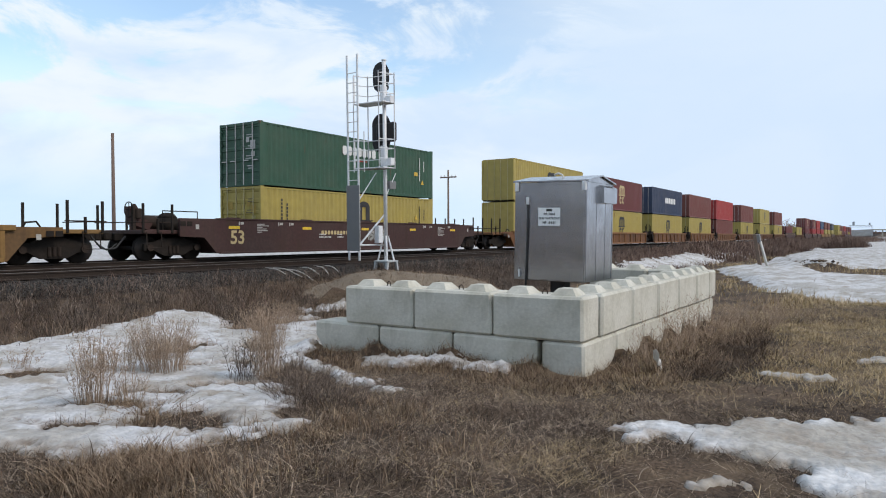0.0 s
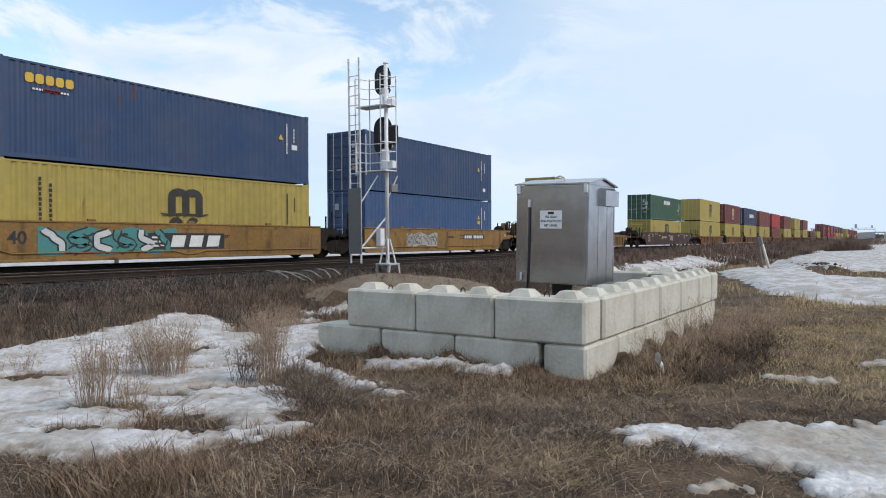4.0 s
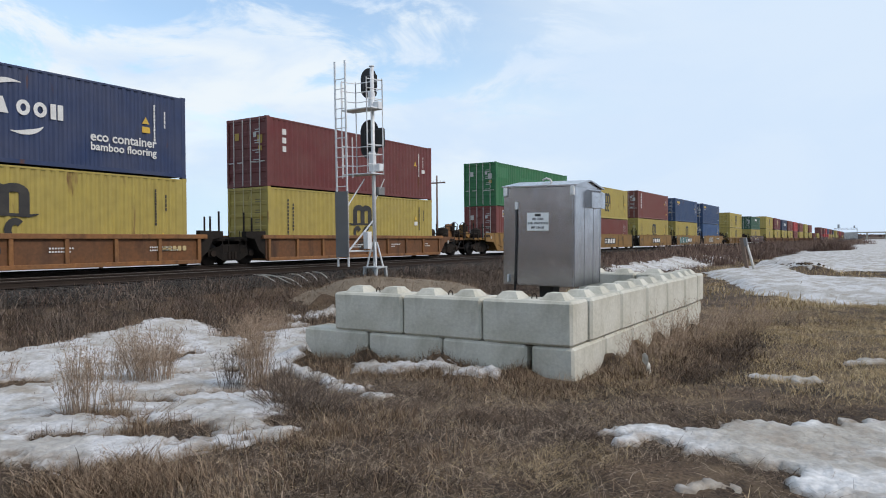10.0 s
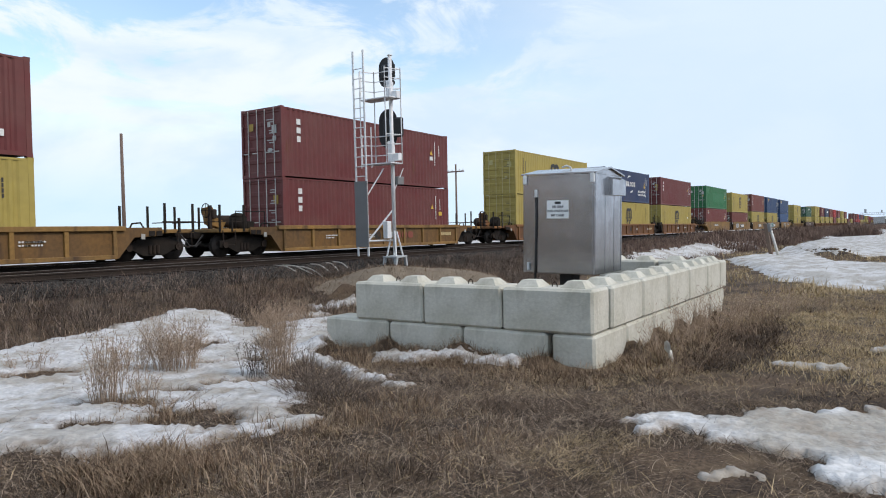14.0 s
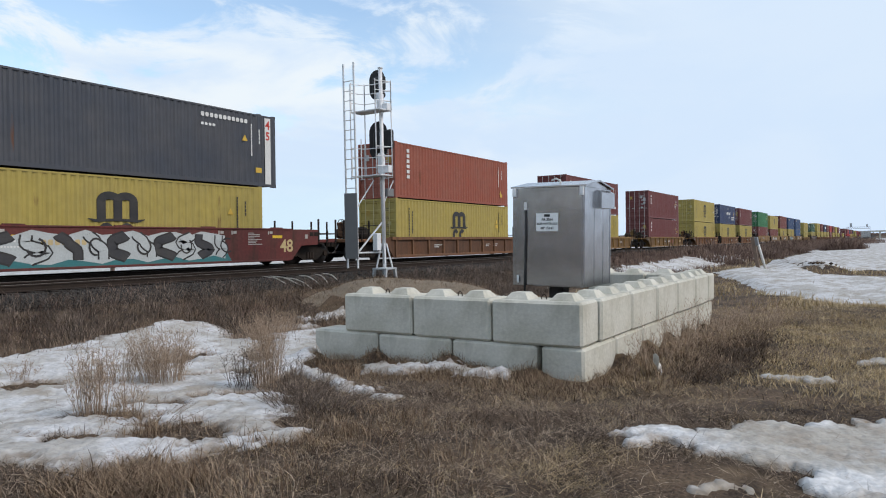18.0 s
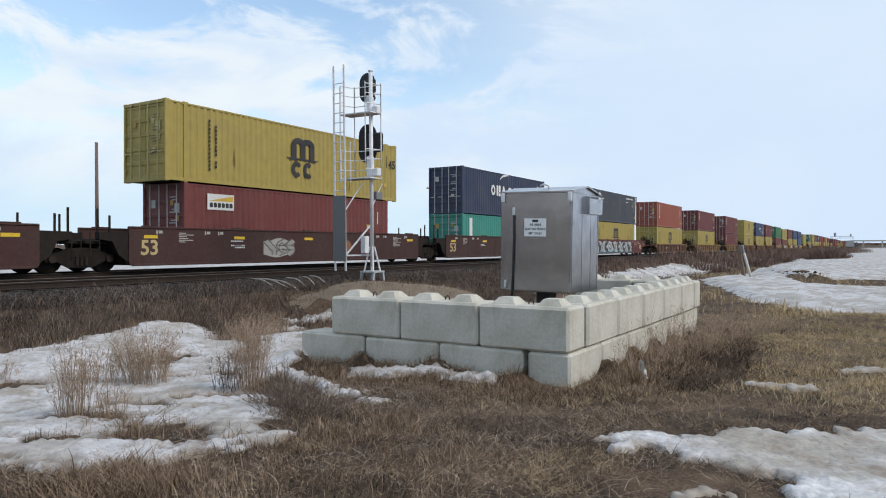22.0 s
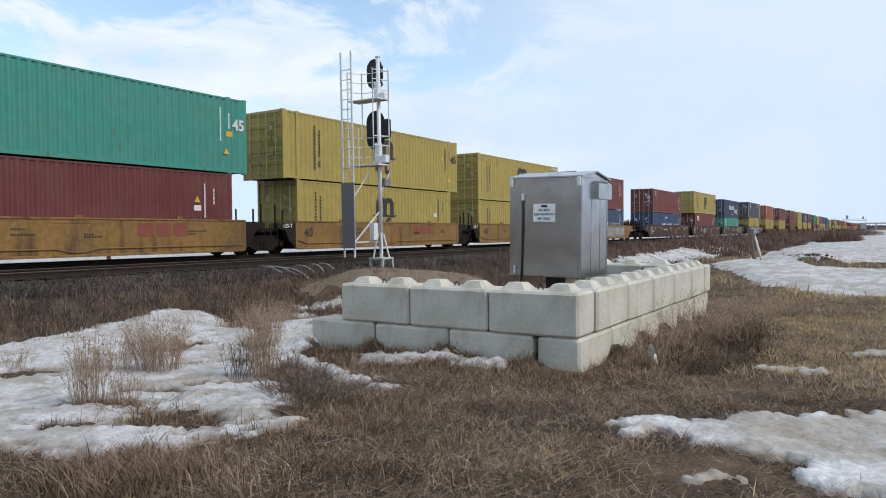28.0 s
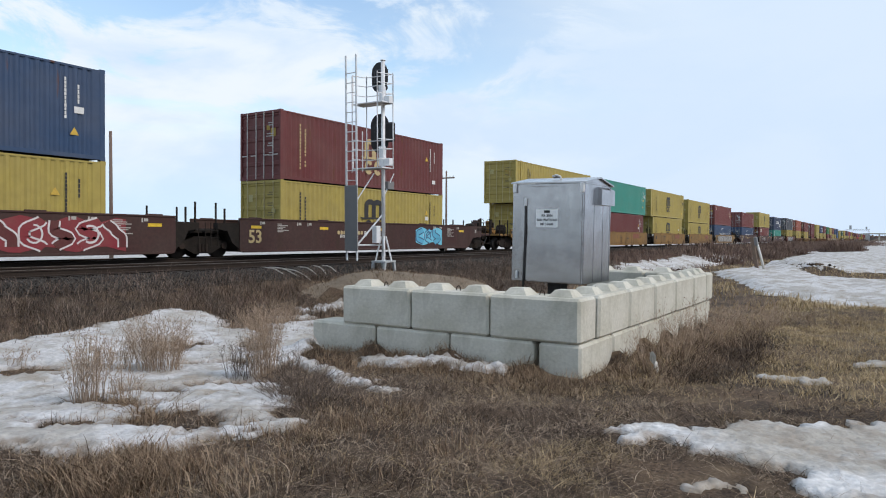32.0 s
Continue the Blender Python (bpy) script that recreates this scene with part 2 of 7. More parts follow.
# ---- mesh building ----
class Build:
    """Collects vertices and faces of one mesh."""

    def __init__(self, smooth=False):
        self.v, self.f, self.smooth = [], [], smooth

    def add(self, verts, faces):
        n = len(self.v)
        self.v.extend(verts)
        self.f.extend([tuple(i + n for i in f) for f in faces])
        return self

    def box(self, x0, x1, y0, y1, z0, z1, c=0.0):
        if c <= 0:
            return self.add([(x, y, z) for x in (x0, x1) for y in (y0, y1) for z in (z0, z1)],
                            [(0, 1, 3, 2), (4, 6, 7, 5), (0, 4, 5, 1), (2, 3, 7, 6), (0, 2, 6, 4), (1, 5, 7, 3)])
        bm = bmesh.new()
        bmesh.ops.create_cube(bm, size=1.0, matrix=Matrix.Translation(((x0 + x1) / 2, (y0 + y1) / 2, (z0 + z1) / 2)) @ Matrix.Diagonal((x1 - x0, y1 - y0, z1 - z0, 1)))
        bmesh.ops.bevel(bm, geom=bm.edges[:], offset=c, segments=1, affect="EDGES", profile=0.5)
        bm.verts.index_update()
        self.add([tuple(v.co) for v in bm.verts], [tuple(v.index for v in f.verts) for f in bm.faces])
        bm.free()
        return self

    def prism(self, outline, a, b, axis="y"):
        """Extrudes a closed outline (pairs) along an axis from a to b; pairs are (x, z) for y, (y, z) for x, (x, y) for z."""
        put = {"y": lambda p, w: (p[0], w, p[1]), "x": lambda p, w: (w, p[0], p[1]), "z": lambda p, w: (p[0], p[1], w)}[axis]
        n = len(outline)
        return self.add([put(p, a) for p in outline] + [put(p, b) for p in outline],
                        [tuple(range(n)), tuple(range(2 * n - 1, n - 1, -1))] + [(i, n + i, n + (i + 1) % n, (i + 1) % n) for i in range(n)])

    def rod(self, p, q, r, n=8, r2=None):
        p, q = Vector(p), Vector(q)
        r2 = r if r2 is None else r2
        d = (q - p).normalized()
        s = d.orthogonal().normalized()
        u = d.cross(s)
        ring = [(math.cos(2 * math.pi * k / n), math.sin(2 * math.pi * k / n)) for k in range(n)]
        vs = [tuple(p + (s * c + u * w) * r) for c, w in ring] + [tuple(q + (s * c + u * w) * r2) for c, w in ring]
        return self.add(vs, [tuple(range(n - 1, -1, -1)), tuple(range(n, 2 * n))] + [(k, (k + 1) % n, n + (k + 1) % n, n + k) for k in range(n)])

    def tube(self, pts, r, n=6):
        """One bent round bar through the points."""
        pts = [Vector(p) for p in pts]
        m = len(pts)
        vs = []
        side = None
        for i, p in enumerate(pts):
            d = (pts[min(i + 1, m - 1)] - pts[max(i - 1, 0)]).normalized()
            side = d.orthogonal() if side is None else side - d * side.dot(d)
            side = side.normalized() if side.length > 1e-4 else d.orthogonal().normalized()
            up = d.cross(side)
            vs += [tuple(p + (side * math.cos(2 * math.pi * k / n) + up * math.sin(2 * math.pi * k / n)) * r) for k in range(n)]
        fs = [(i * n + k, i * n + (k + 1) % n, (i + 1) * n + (k + 1) % n, (i + 1) * n + k) for i in range(m - 1) for k in range(n)]
        return self.add(vs, fs + [tuple(range(n - 1, -1, -1)), tuple(range((m - 1) * n, m * n))])

    def strip(self, pts, width, y, up=(0, 0, 1)):
        """A flat ribbon in an x-z plane at depth y along points (x, z)."""
        vs, n = [], len(pts)
        for i, (x, z) in enumerate(pts):
            ax, az = pts[max(i - 1, 0)]
            bx, bz = pts[min(i + 1, n - 1)]
            dx, dz = bx - ax, bz - az
            k = math.hypot(dx, dz) or 1
            w = width[i] if isinstance(width, (list, tuple)) else width
            vs += [(x - dz / k * w / 2, y, z + dx / k * w / 2), (x + dz / k * w / 2, y, z - dx / k * w / 2)]
        return self.add(vs, [(2 * i, 2 * i + 1, 2 * i + 3, 2 * i + 2) for i in range(n - 1)])

    def mesh(self, name, mat):
        me = bpy.data.meshes.new(name)
        me.from_pydata(self.v, [], self.f)
        me.materials.append(mat)
        if self.smooth:
            me.polygons.foreach_set("use_smooth", [True] * len(me.polygons))
        me.validate()
        bm = bmesh.new()
        bm.from_mesh(me)
        bmesh.ops.recalc_face_normals(bm, faces=bm.faces[:])
        bm.to_mesh(me)
        bm.free()
        return me


def part(name, build, mat, parent, label="", at=None, colour=None):
    """Links one mesh as a part under a thing."""
    ob = new(name, build if isinstance(build, bpy.types.Mesh) else build.mesh(name, mat))
    ob.parent = parent
    if at is not None:
        ob.matrix_basis = at
    if colour:
        ob.color = (*colour, 1)
    return tagged(ob, label)


def thing(name, label, category, group="", kind="", at=None):
    ob = new(name)
    ob.empty_display_size = 0.3
    if at is not None:
        ob.matrix_basis = at
    return tagged(ob, label, category, group, kind)


def solid(name, build, mat, label, category, group="", kind="", at=None):
    ob = new(name, build.mesh(name, mat))
    if at is not None:
        ob.matrix_basis = at
    return tagged(ob, label, category, group, kind)


def letters(name, text, size, mat, parent, at, colour=None):
    """Raised lettering in the built-in font; it faces along local +z of at."""
    cu = bpy.data.curves.new(name, "FONT")
    cu.body, cu.size, cu.align_x, cu.align_y = text, size, "CENTER", "CENTER"
    cu.extrude = 0.002
    cu.offset = size * 0.022
    cu.resolution_u = 3
    tmp = bpy.data.objects.new(name, cu)
    scene.collection.objects.link(tmp)
    me = bpy.data.meshes.new_from_object(tmp.evaluated_get(bpy.context.evaluated_depsgraph_get()))
    bpy.data.objects.remove(tmp)
    me.materials.clear()
    me.materials.append(mat)
    return part(name, me, mat, parent, "", at, colour)


# ---- the lie of the land ----
def smooth(a, b, x):
    t = np.clip((x - a) / (b - a), 0.0, 1.0)
    return t * t * (3 - 2 * t)


GRADE = 0.00609


def rail_height(x):
    return 0.786 - GRADE * np.clip(x, -420.0, 800.0)


MOUND = (15.2, 11.7)


def on_mound(x, y):
    u, v = (x - MOUND[0]) * 0.549 - (y - MOUND[1]) * 0.836, (x - MOUND[0]) * 0.836 + (y - MOUND[1]) * 0.549
    return np.exp(-((u - 0.85) / 2.75) ** 4 - (v / 1.15) ** 2)


# Where the joints of the lower blocks stand: soil has washed up into the gaps between them.
HEAPS = [(8.33, 5.36, 0.16), (8.33, 6.73, 0.18), (8.33, 8.12, 0.16), (8.33, 4.02, 0.12), (9.70, 3.30, 0.20), (10.99, 3.28, 0.24), (12.3, 3.26, 0.26), (13.6, 3.24, 0.28), (14.9, 3.22, 0.28)]


def heaps(x, y):
    """Soil washed up into the gaps under the blocks, and the low windrow of ploughed snow and earth out in the field."""
    f = np.zeros(np.shape(x))
    for hx, hy, h in HEAPS:
        f = f + h * np.exp(-((x - hx) / 0.22) ** 2 - ((y - hy) / 0.22) ** 2)
    t = np.clip(((x - 57.5) * -11.5 + (y - 7.2) * -4.2) / 149.9, 0, 1)
    f = f + 0.08 * np.exp(-((x - 8.25) / 0.45) ** 2) * smooth(3.4, 4.4, y) * (1 - smooth(8.3, 9.2, y))
    return f + 0.42 * np.exp(-(np.hypot(x - 57.5 + 11.5 * t, y - 7.2 + 4.2 * t) / 1.0) ** 2)



def ground(x, y):
    x, y = np.asarray(x, float), np.asarray(y, float)
    g = -0.03 * np.clip(x - 1, 0, 17) - 0.006 * np.clip(x - 18, 0, 780)
    g = g - 0.2 * np.exp(-((y - 9) / 3.0) ** 2) * smooth(-30, 4, x)
    g = g + 0.05 * np.sin(x * 0.9 + 1.3 * np.sin(y * 0.7)) * np.sin(y * 1.1 + 0.6) * smooth(2, 5, np.hypot(x, y))
    k = smooth(12.0, 15.9, y) * (1 - smooth(24.4, 27.5, y))
    g = g * (1 - k) + (rail_height(x) - 0.22) * k
    return g + 1.08 * on_mound(x, y) + heaps(x, y)


def wave(x, y, s, seed=0.0):
    """Smooth repeatable variation between -1 and 1."""
    a = np.sin(x * s * 1.0 + 1.7 * np.sin(y * s * 0.83 + seed) + seed * 2.1) * np.cos(y * s * 1.13 + 1.3 * np.sin(x * s * 0.71 + seed * 1.7))
    b = np.sin(x * s * 2.7 + 2.1 * np.sin(y * s * 2.3 + seed * 3)) * np.cos(y * s * 2.9 + 1.9 * np.sin(x * s * 2.2 + seed))
    return 0.68 * a + 0.32 * b


def grid_mesh(name, xs, ys, heights, mats, pick=None, keep=None, thin=None):
    """A sheet over a grid of x and y; pick gives each face's material, keep drops faces, thin says how worn the sheet is."""
    nx, ny = len(xs), len(ys)
    gx, gy = np.meshgrid(xs, ys, indexing="ij")
    co = np.stack([gx, gy, heights], -1).reshape(-1, 3)
    i, j = np.meshgrid(np.arange(nx - 1), np.arange(ny - 1), indexing="ij")
    a = (i * ny + j).ravel()
    quads = np.stack([a, a + ny, a + ny + 1, a + 1], 1)
    if keep is not None:
        quads = quads[keep.ravel()]
        used = np.unique(quads)
        remap = np.zeros(len(co), int)
        remap[used] = np.arange(len(used))
        co, quads = co[used], remap[quads]
        if thin is not None:
            thin = thin.ravel()[used]
    me = bpy.data.meshes.new(name)
    me.from_pydata(co.tolist(), [], quads.tolist())
    for m in mats:
        me.materials.append(m)
    if pick is not None:
        me.polygons.foreach_set("material_index", pick.ravel().astype(np.int32))
    me.polygons.foreach_set("use_smooth", np.ones(len(me.polygons), bool))
    if thin is not None:
        me.attributes.new("thin", "FLOAT", "POINT").data.foreach_set("value", thin.astype(np.float32).ravel())
    me.update()
    return me


# ---- ground: one sheet to the horizon, soil and thatch, with the ballasted bed along the tracks ----
M_SOIL = material("soil_and_thatch", (0.10, 0.068, 0.045), 0.95, crisp=0.09, spec=0.2, second=(0.038, 0.027, 0.02), scale=0.9, amount=0.9, fine=30, spread=0.7,
                  rust=(0.18, 0.128, 0.08), rust_amount=0.7, bump=1.0, bump_scale=26)
M_BALLAST = material("crushed_ballast", (0.024, 0.02, 0.018), 0.95, spec=0.1, second=(0.042, 0.034, 0.028), scale=1.2, amount=0.7, fine=38, spread=0.6, bump=1.0, bump_scale=42)
M_MOUND = material("pale_gravelly_earth", (0.235, 0.19, 0.14), 0.95, second=(0.15, 0.115, 0.082), scale=2.5, amount=0.8, fine=40, spread=0.4, bump=0.8, bump_scale=45)
gxs = np.concatenate([[-900, -600, -400, -250, -150, -90, -60, -40, -28, -20, -14, -10, -7], np.arange(-5, 2, 0.25), np.arange(2, 16.4, 0.125), np.arange(16.4, 24, 0.25), np.arange(24, 60, 0.5), np.arange(60, 160, 3.0),
                      np.arange(160, 500, 12.0), [520, 600, 700, 850, 1050, 1300, 1700, 2300, 3200, 4500]])
gys = np.concatenate([[-2500, -1500, -900, -500, -300, -180, -110, -70, -45, -30, -20, -13, -8], np.arange(-5, -1, 0.25), np.arange(-1, 13, 0.125), np.arange(13, 16.4, 0.25), np.arange(16.4, 28, 0.45), [28.5, 29.5, 31, 34, 40, 50, 70, 100, 150, 250, 400, 700, 1200, 2000, 3000]])
gx, gy = np.meshgrid(gxs, gys, indexing="ij")
gh = ground(gx, gy) + 0.025 * wave(gx, gy, 3.1, 0.4) * (np.hypot(gx, gy) < 60)
fx, fy = np.meshgrid((gxs[1:] + gxs[:-1]) / 2, (gys[1:] + gys[:-1]) / 2, indexing="ij")
stony = (fy > 14.5 + 0.25 * wave(fx, fy, 1.3)) & (fy < 25.6)
heap = on_mound(fx, fy) > 0.30 + 0.22 * wave(fx, fy, 2.1, 1.1)
stony = np.where(heap, 2, stony.astype(int))
tagged(new("ground", grid_mesh("ground", gxs, gys, gh, [M_SOIL, M_BALLAST, M_MOUND], stony)),
       "brown soil and matted dead grass beside a ballasted railway bed", "ground", kind="structure")

# ---- old snow lying in patches ----
# Each patch is a stretch of ground within a reach of a short line: from x, y to x, y, reach.
SNOW = [(6.1, 1.95, 6.2, 1.75, 0.16), (5.78, 1.8, 5.95, 1.78, 0.09), (6.16, 1.65, 6.14, 1.42, 0.24), (6.20, 1.15, 6.22, 1.0, 0.42), (6.40, 0.60, 6.9, -0.3, 0.70), (7.05, -0.5, 8.0, -2.2, 0.95),
        (5.45, 0.35, 6.2, 0.1, 0.24), (6.1, -0.5, 6.6, -1.6, 1.0), (9.5, -2.0, 11.5, -4.0, 1.0), (5.0, 1.10, 5.1, 0.98, 0.08),
        (10.08, 1.36, 10.04, 0.65, 0.14), (12.45, 0.2, 12.6, -0.5, 0.2), (14.25, 3.05, 14.2, 2.9, 0.14), (7.92, 6.4, 7.98, 5.4, 0.24), (7.98, 5.4, 8.06, 4.55, 0.22),
        (2.0, 10.6, 6.0, 11.3, 1.0), (6.3, 11.3, 8.7, 12.0, 1.0), (8.3, 12.0, 9.3, 12.5, 0.75), (5.4, 9.6, 8.6, 11.0, 1.0), (5.0, 8.0, 7.4, 9.4, 0.9), (4.95, 6.9, 6.3, 7.8, 0.7), (4.75, 5.6, 5.6, 6.6, 0.48), (4.4, 5.1, 4.7, 5.5, 0.30),
        (7.75, 7.9, 7.2, 6.7, 0.16), (7.2, 6.7, 6.1, 4.8, 0.13), (8.6, 9.2, 10.4, 10.3, 0.55), (10.2, 10.9, 11.6, 11.0, 0.40), (7.2, 8.0, 9.2, 9.2, 0.5), (12.6, 12.4, 13.3, 12.0, 0.26), (11.2, 12.2, 12.0, 11.8, 0.24),
        (1.2, 8.8, 2.7, 6.35, 0.50), (3.6, 9.4, 4.9, 8.2, 0.7), (2.7, 6.35, 3.4, 5.1, 0.42), (3.4, 5.1, 4.35, 4.5, 0.22), (3.4, 8.2, 4.4, 6.4, 0.62), (4.3, 6.7, 4.7, 5.9, 0.42), (3.0, 7.6, 3.7, 6.4, 0.45)]
BARE = [(3.85, 7.2, 4.15, 6.4, 0.08), (4.55, 7.5, 4.85, 7.05, 0.12), (4.3, 9.8, 4.75, 9.6, 0.16), (5.35, 7.15, 5.9, 6.9, 0.07), (5.7, 1.15, 5.25, 0.85, 0.09), (8.0, 9.3, 8.5, 9.5, 0.16), (6.3, 8.6, 7.0, 8.3, 0.08), (7.0, 10.2, 7.9, 10.4, 0.13), (9.4, 11.3, 10.2, 11.5, 0.2)]


def reach(x, y, ax, ay, bx, by, r):
    dx, dy = bx - ax, by - ay
    t = np.clip(((x - ax) * dx + (y - ay) * dy) / (dx * dx + dy * dy), 0, 1)
    return r - np.hypot(x - ax - t * dx, y - ay - t * dy)


def near_snow(x, y):
    f = np.full(np.shape(x), -9.0)
    for p in SNOW:
        f = np.maximum(f, reach(x, y, *p))
    for p in BARE:
        f = np.minimum(f, -reach(x, y, *p))
    return f + 0.13 * wave(x, y, 4.3, 1.0) + 0.12 * wave(x, y, 11.0, 2.0) + 0.07 * wave(x, y, 27.0, 3.0) + 0.04 * wave(x, y, 51.0, 4.0)


def blob(x, y, cx, cy, a, b, turn):
    c, s = math.cos(radians(turn)), math.sin(radians(turn))
    u, v = ((x - cx) * c + (y - cy) * s) / a, (-(x - cx) * s + (y - cy) * c) / b
    return (1 - np.sqrt(u * u + v * v)) * min(a, b)


def far_snow(x, y):
    f = blob(x, y, 62, 12.7, 32, 1.5, 0)
    # the near sheet lies between a slanting lower edge and a brown band of bare ground, the open field beyond it
    low = np.interp(y, (-3.0, 0.5, 2.2, 3.8, 6.0, 7.4, 9.5), (24.5, 24.7, 25.4, 27.6, 35.4, 39.4, 46.6))
    top = np.interp(y, (-3.0, 1.0, 2.6, 4.4, 7.0, 8.7, 9.6), (39.0, 40.0, 41.0, 47.0, 59.0, 52.0, 47.0))
    f = np.maximum(f, np.minimum(np.minimum((x - low) * 0.5, (top - x) * 0.5), (9.7 - y) * 0.8))
    back = np.interp(y, (-10.0, 1.0, 3.1, 6.8, 7.5), (50.0, 49.0, 45.5, 52.0, 64.0))
    edge = np.interp(x, (45.0, 57.0, 65.0, 86.0, 114.0), (7.2, 7.4, 7.0, 9.9, 9.6))
    f = np.maximum(f, np.minimum(np.minimum((x - back) * 0.4, (edge - y) * 0.7), 4.0) + 0.25 * wave(x, y, 0.25, 3.0) * smooth(60, 90, x))
    f = np.maximum(f, np.minimum((y - 28.5) * 0.5, 3.0) + 2.4 * wave(x, y, 0.11, 5.0) - 1.4)
    return f + 0.25 * wave(x, y, 0.9, 1.4) + 0.25 * wave(x, y, 2.3, 2.4)


def snow_sheet(x0, x1, y0, y1, step, field, thick, soft, label, mat=M_SNOW, worn=0.30):
    xs, ys = np.arange(x0, x1, step), np.arange(y0, y1, step)
    X, Y = np.meshgrid(xs, ys, indexing="ij")
    f = field(X, Y)
    h = ground(X, Y) + 0.02 + thick * smooth(0, soft, f) * (1 + 0.35 * wave(X, Y, 2.2 / max(step * 10, 1), 0.7) + 0.36 * wave(X, Y, 9.0 / max(step * 16, 1), 1.7) + 0.34 * wave(X, Y, 23.0 / max(step * 16, 1), 2.9) + 0.2 * wave(X, Y, 44.0 / max(step * 16, 1), 3.9)) - 0.22 * smooth(0.02, -0.10 * max(1, step * 4), f)
    k = np.maximum(np.maximum(f[:-1, :-1], f[1:, :-1]), np.maximum(f[:-1, 1:], f[1:, 1:])) > -0.06 * max(1, step * 4)
    tagged(new("snow_patch", grid_mesh("snow_patch", xs, ys, h, [mat], None, k, 1 - smooth(0.0, worn, f) if step < 0.2 else np.zeros(f.shape))), label, "snow", kind="stuff")


snow_sheet(3.8, 12.9, -5.0, 3.3, 0.05, near_snow, 0.040, 0.16, "thin dirty melting snow on the brown grass", M_ICE, 0.16)
snow_sheet(0.6, 14.2, 3.3, 13.6, 0.06, near_snow, 0.045, 0.20, "old crusted snow lying in the ditch by the tracks")
snow_sheet(20.0, 110.0, -30.0, 14.6, 0.4, far_snow, 0.18, 1.0, "wind-packed snow over the flat field")
snow_sheet(110.0, 900.0, -320.0, 13.5, 4.5, far_snow, 0.15, 1.0, "distant snow field beside the railway")
snow_sheet(-60.0, 500.0, 28.0, 300.0, 4.0, far_snow, 0.15, 1.0, "distant snow field beyond the railway")

# ---- two tracks on timber ties ----
TRAIN_Y = 22.184
NEAR_Y = 17.6


def track(y, label):
    base = thing("railway_track", label, "track", kind="structure")
    tilt = pose(0, 0, 0, 0, math.degrees(math.atan(GRADE)), 0)
    for side in (-0.7535, 0.7535):
        web = Build()
        shape = [(-0.07, -0.16), (0.07, -0.16), (0.07, -0.145), (0.012, -0.125), (0.012, -0.045), (0.036, -0.035), (0.036, -0.003), (-0.036, -0.003), (-0.036, -0.035), (-0.012, -0.045), (-0.012, -0.125), (-0.07, -0.145)]
        web.prism([(y + side + a, 0.786 + b) for a, b in shape], -420, 800, "x")
        rail = part("rail", web, M_RAIL, base, "rusty steel rail with a worn bright head", tilt)
        part("rail_head", Build().prism([(y + side + a, 0.786 + b) for a, b in ((-0.027, -0.001), (0.027, -0.001), (0.024, 0.004), (-0.024, 0.004))], -420, 800, "x"), M_RAILTOP, rail)
    tie = Build().box(-0.115, 0.115, -1.3, 1.3, -0.19, 0.0, 0.012).mesh("tie", M_TIE)
    rnd = random.Random(int(y * 10))
    for k in range(140):
        x = -2 + k * 0.53 + rnd.uniform(-0.03, 0.03)
        part("tie", tie, M_TIE, base, "", pose(x, y + rnd.uniform(-0.05, 0.05), float(rail_height(x)) - 0.165, 0, 0, rnd.uniform(-1.5, 1.5)))
    rest = Build()
    for k in list(range(-60, 0)) + list(range(140, 900)):
        x = -2 + k * 0.53
        z = float(rail_height(x)) - 0.165
        rest.box(x - 0.115, x + 0.115, y - 1.3, y + 1.3, z - 0.19, z)
    tagged(part("distant_ties", rest, M_TIE, base), kind="stuff")


track(TRAIN_Y, "far railway track on dark timber ties in ballast")
track(NEAR_Y, "near railway track, empty, on dark timber ties")

# ---- concrete block enclosure ----
WX, WY = 8.381, 3.323
TOP = 0.787
BH = 0.61


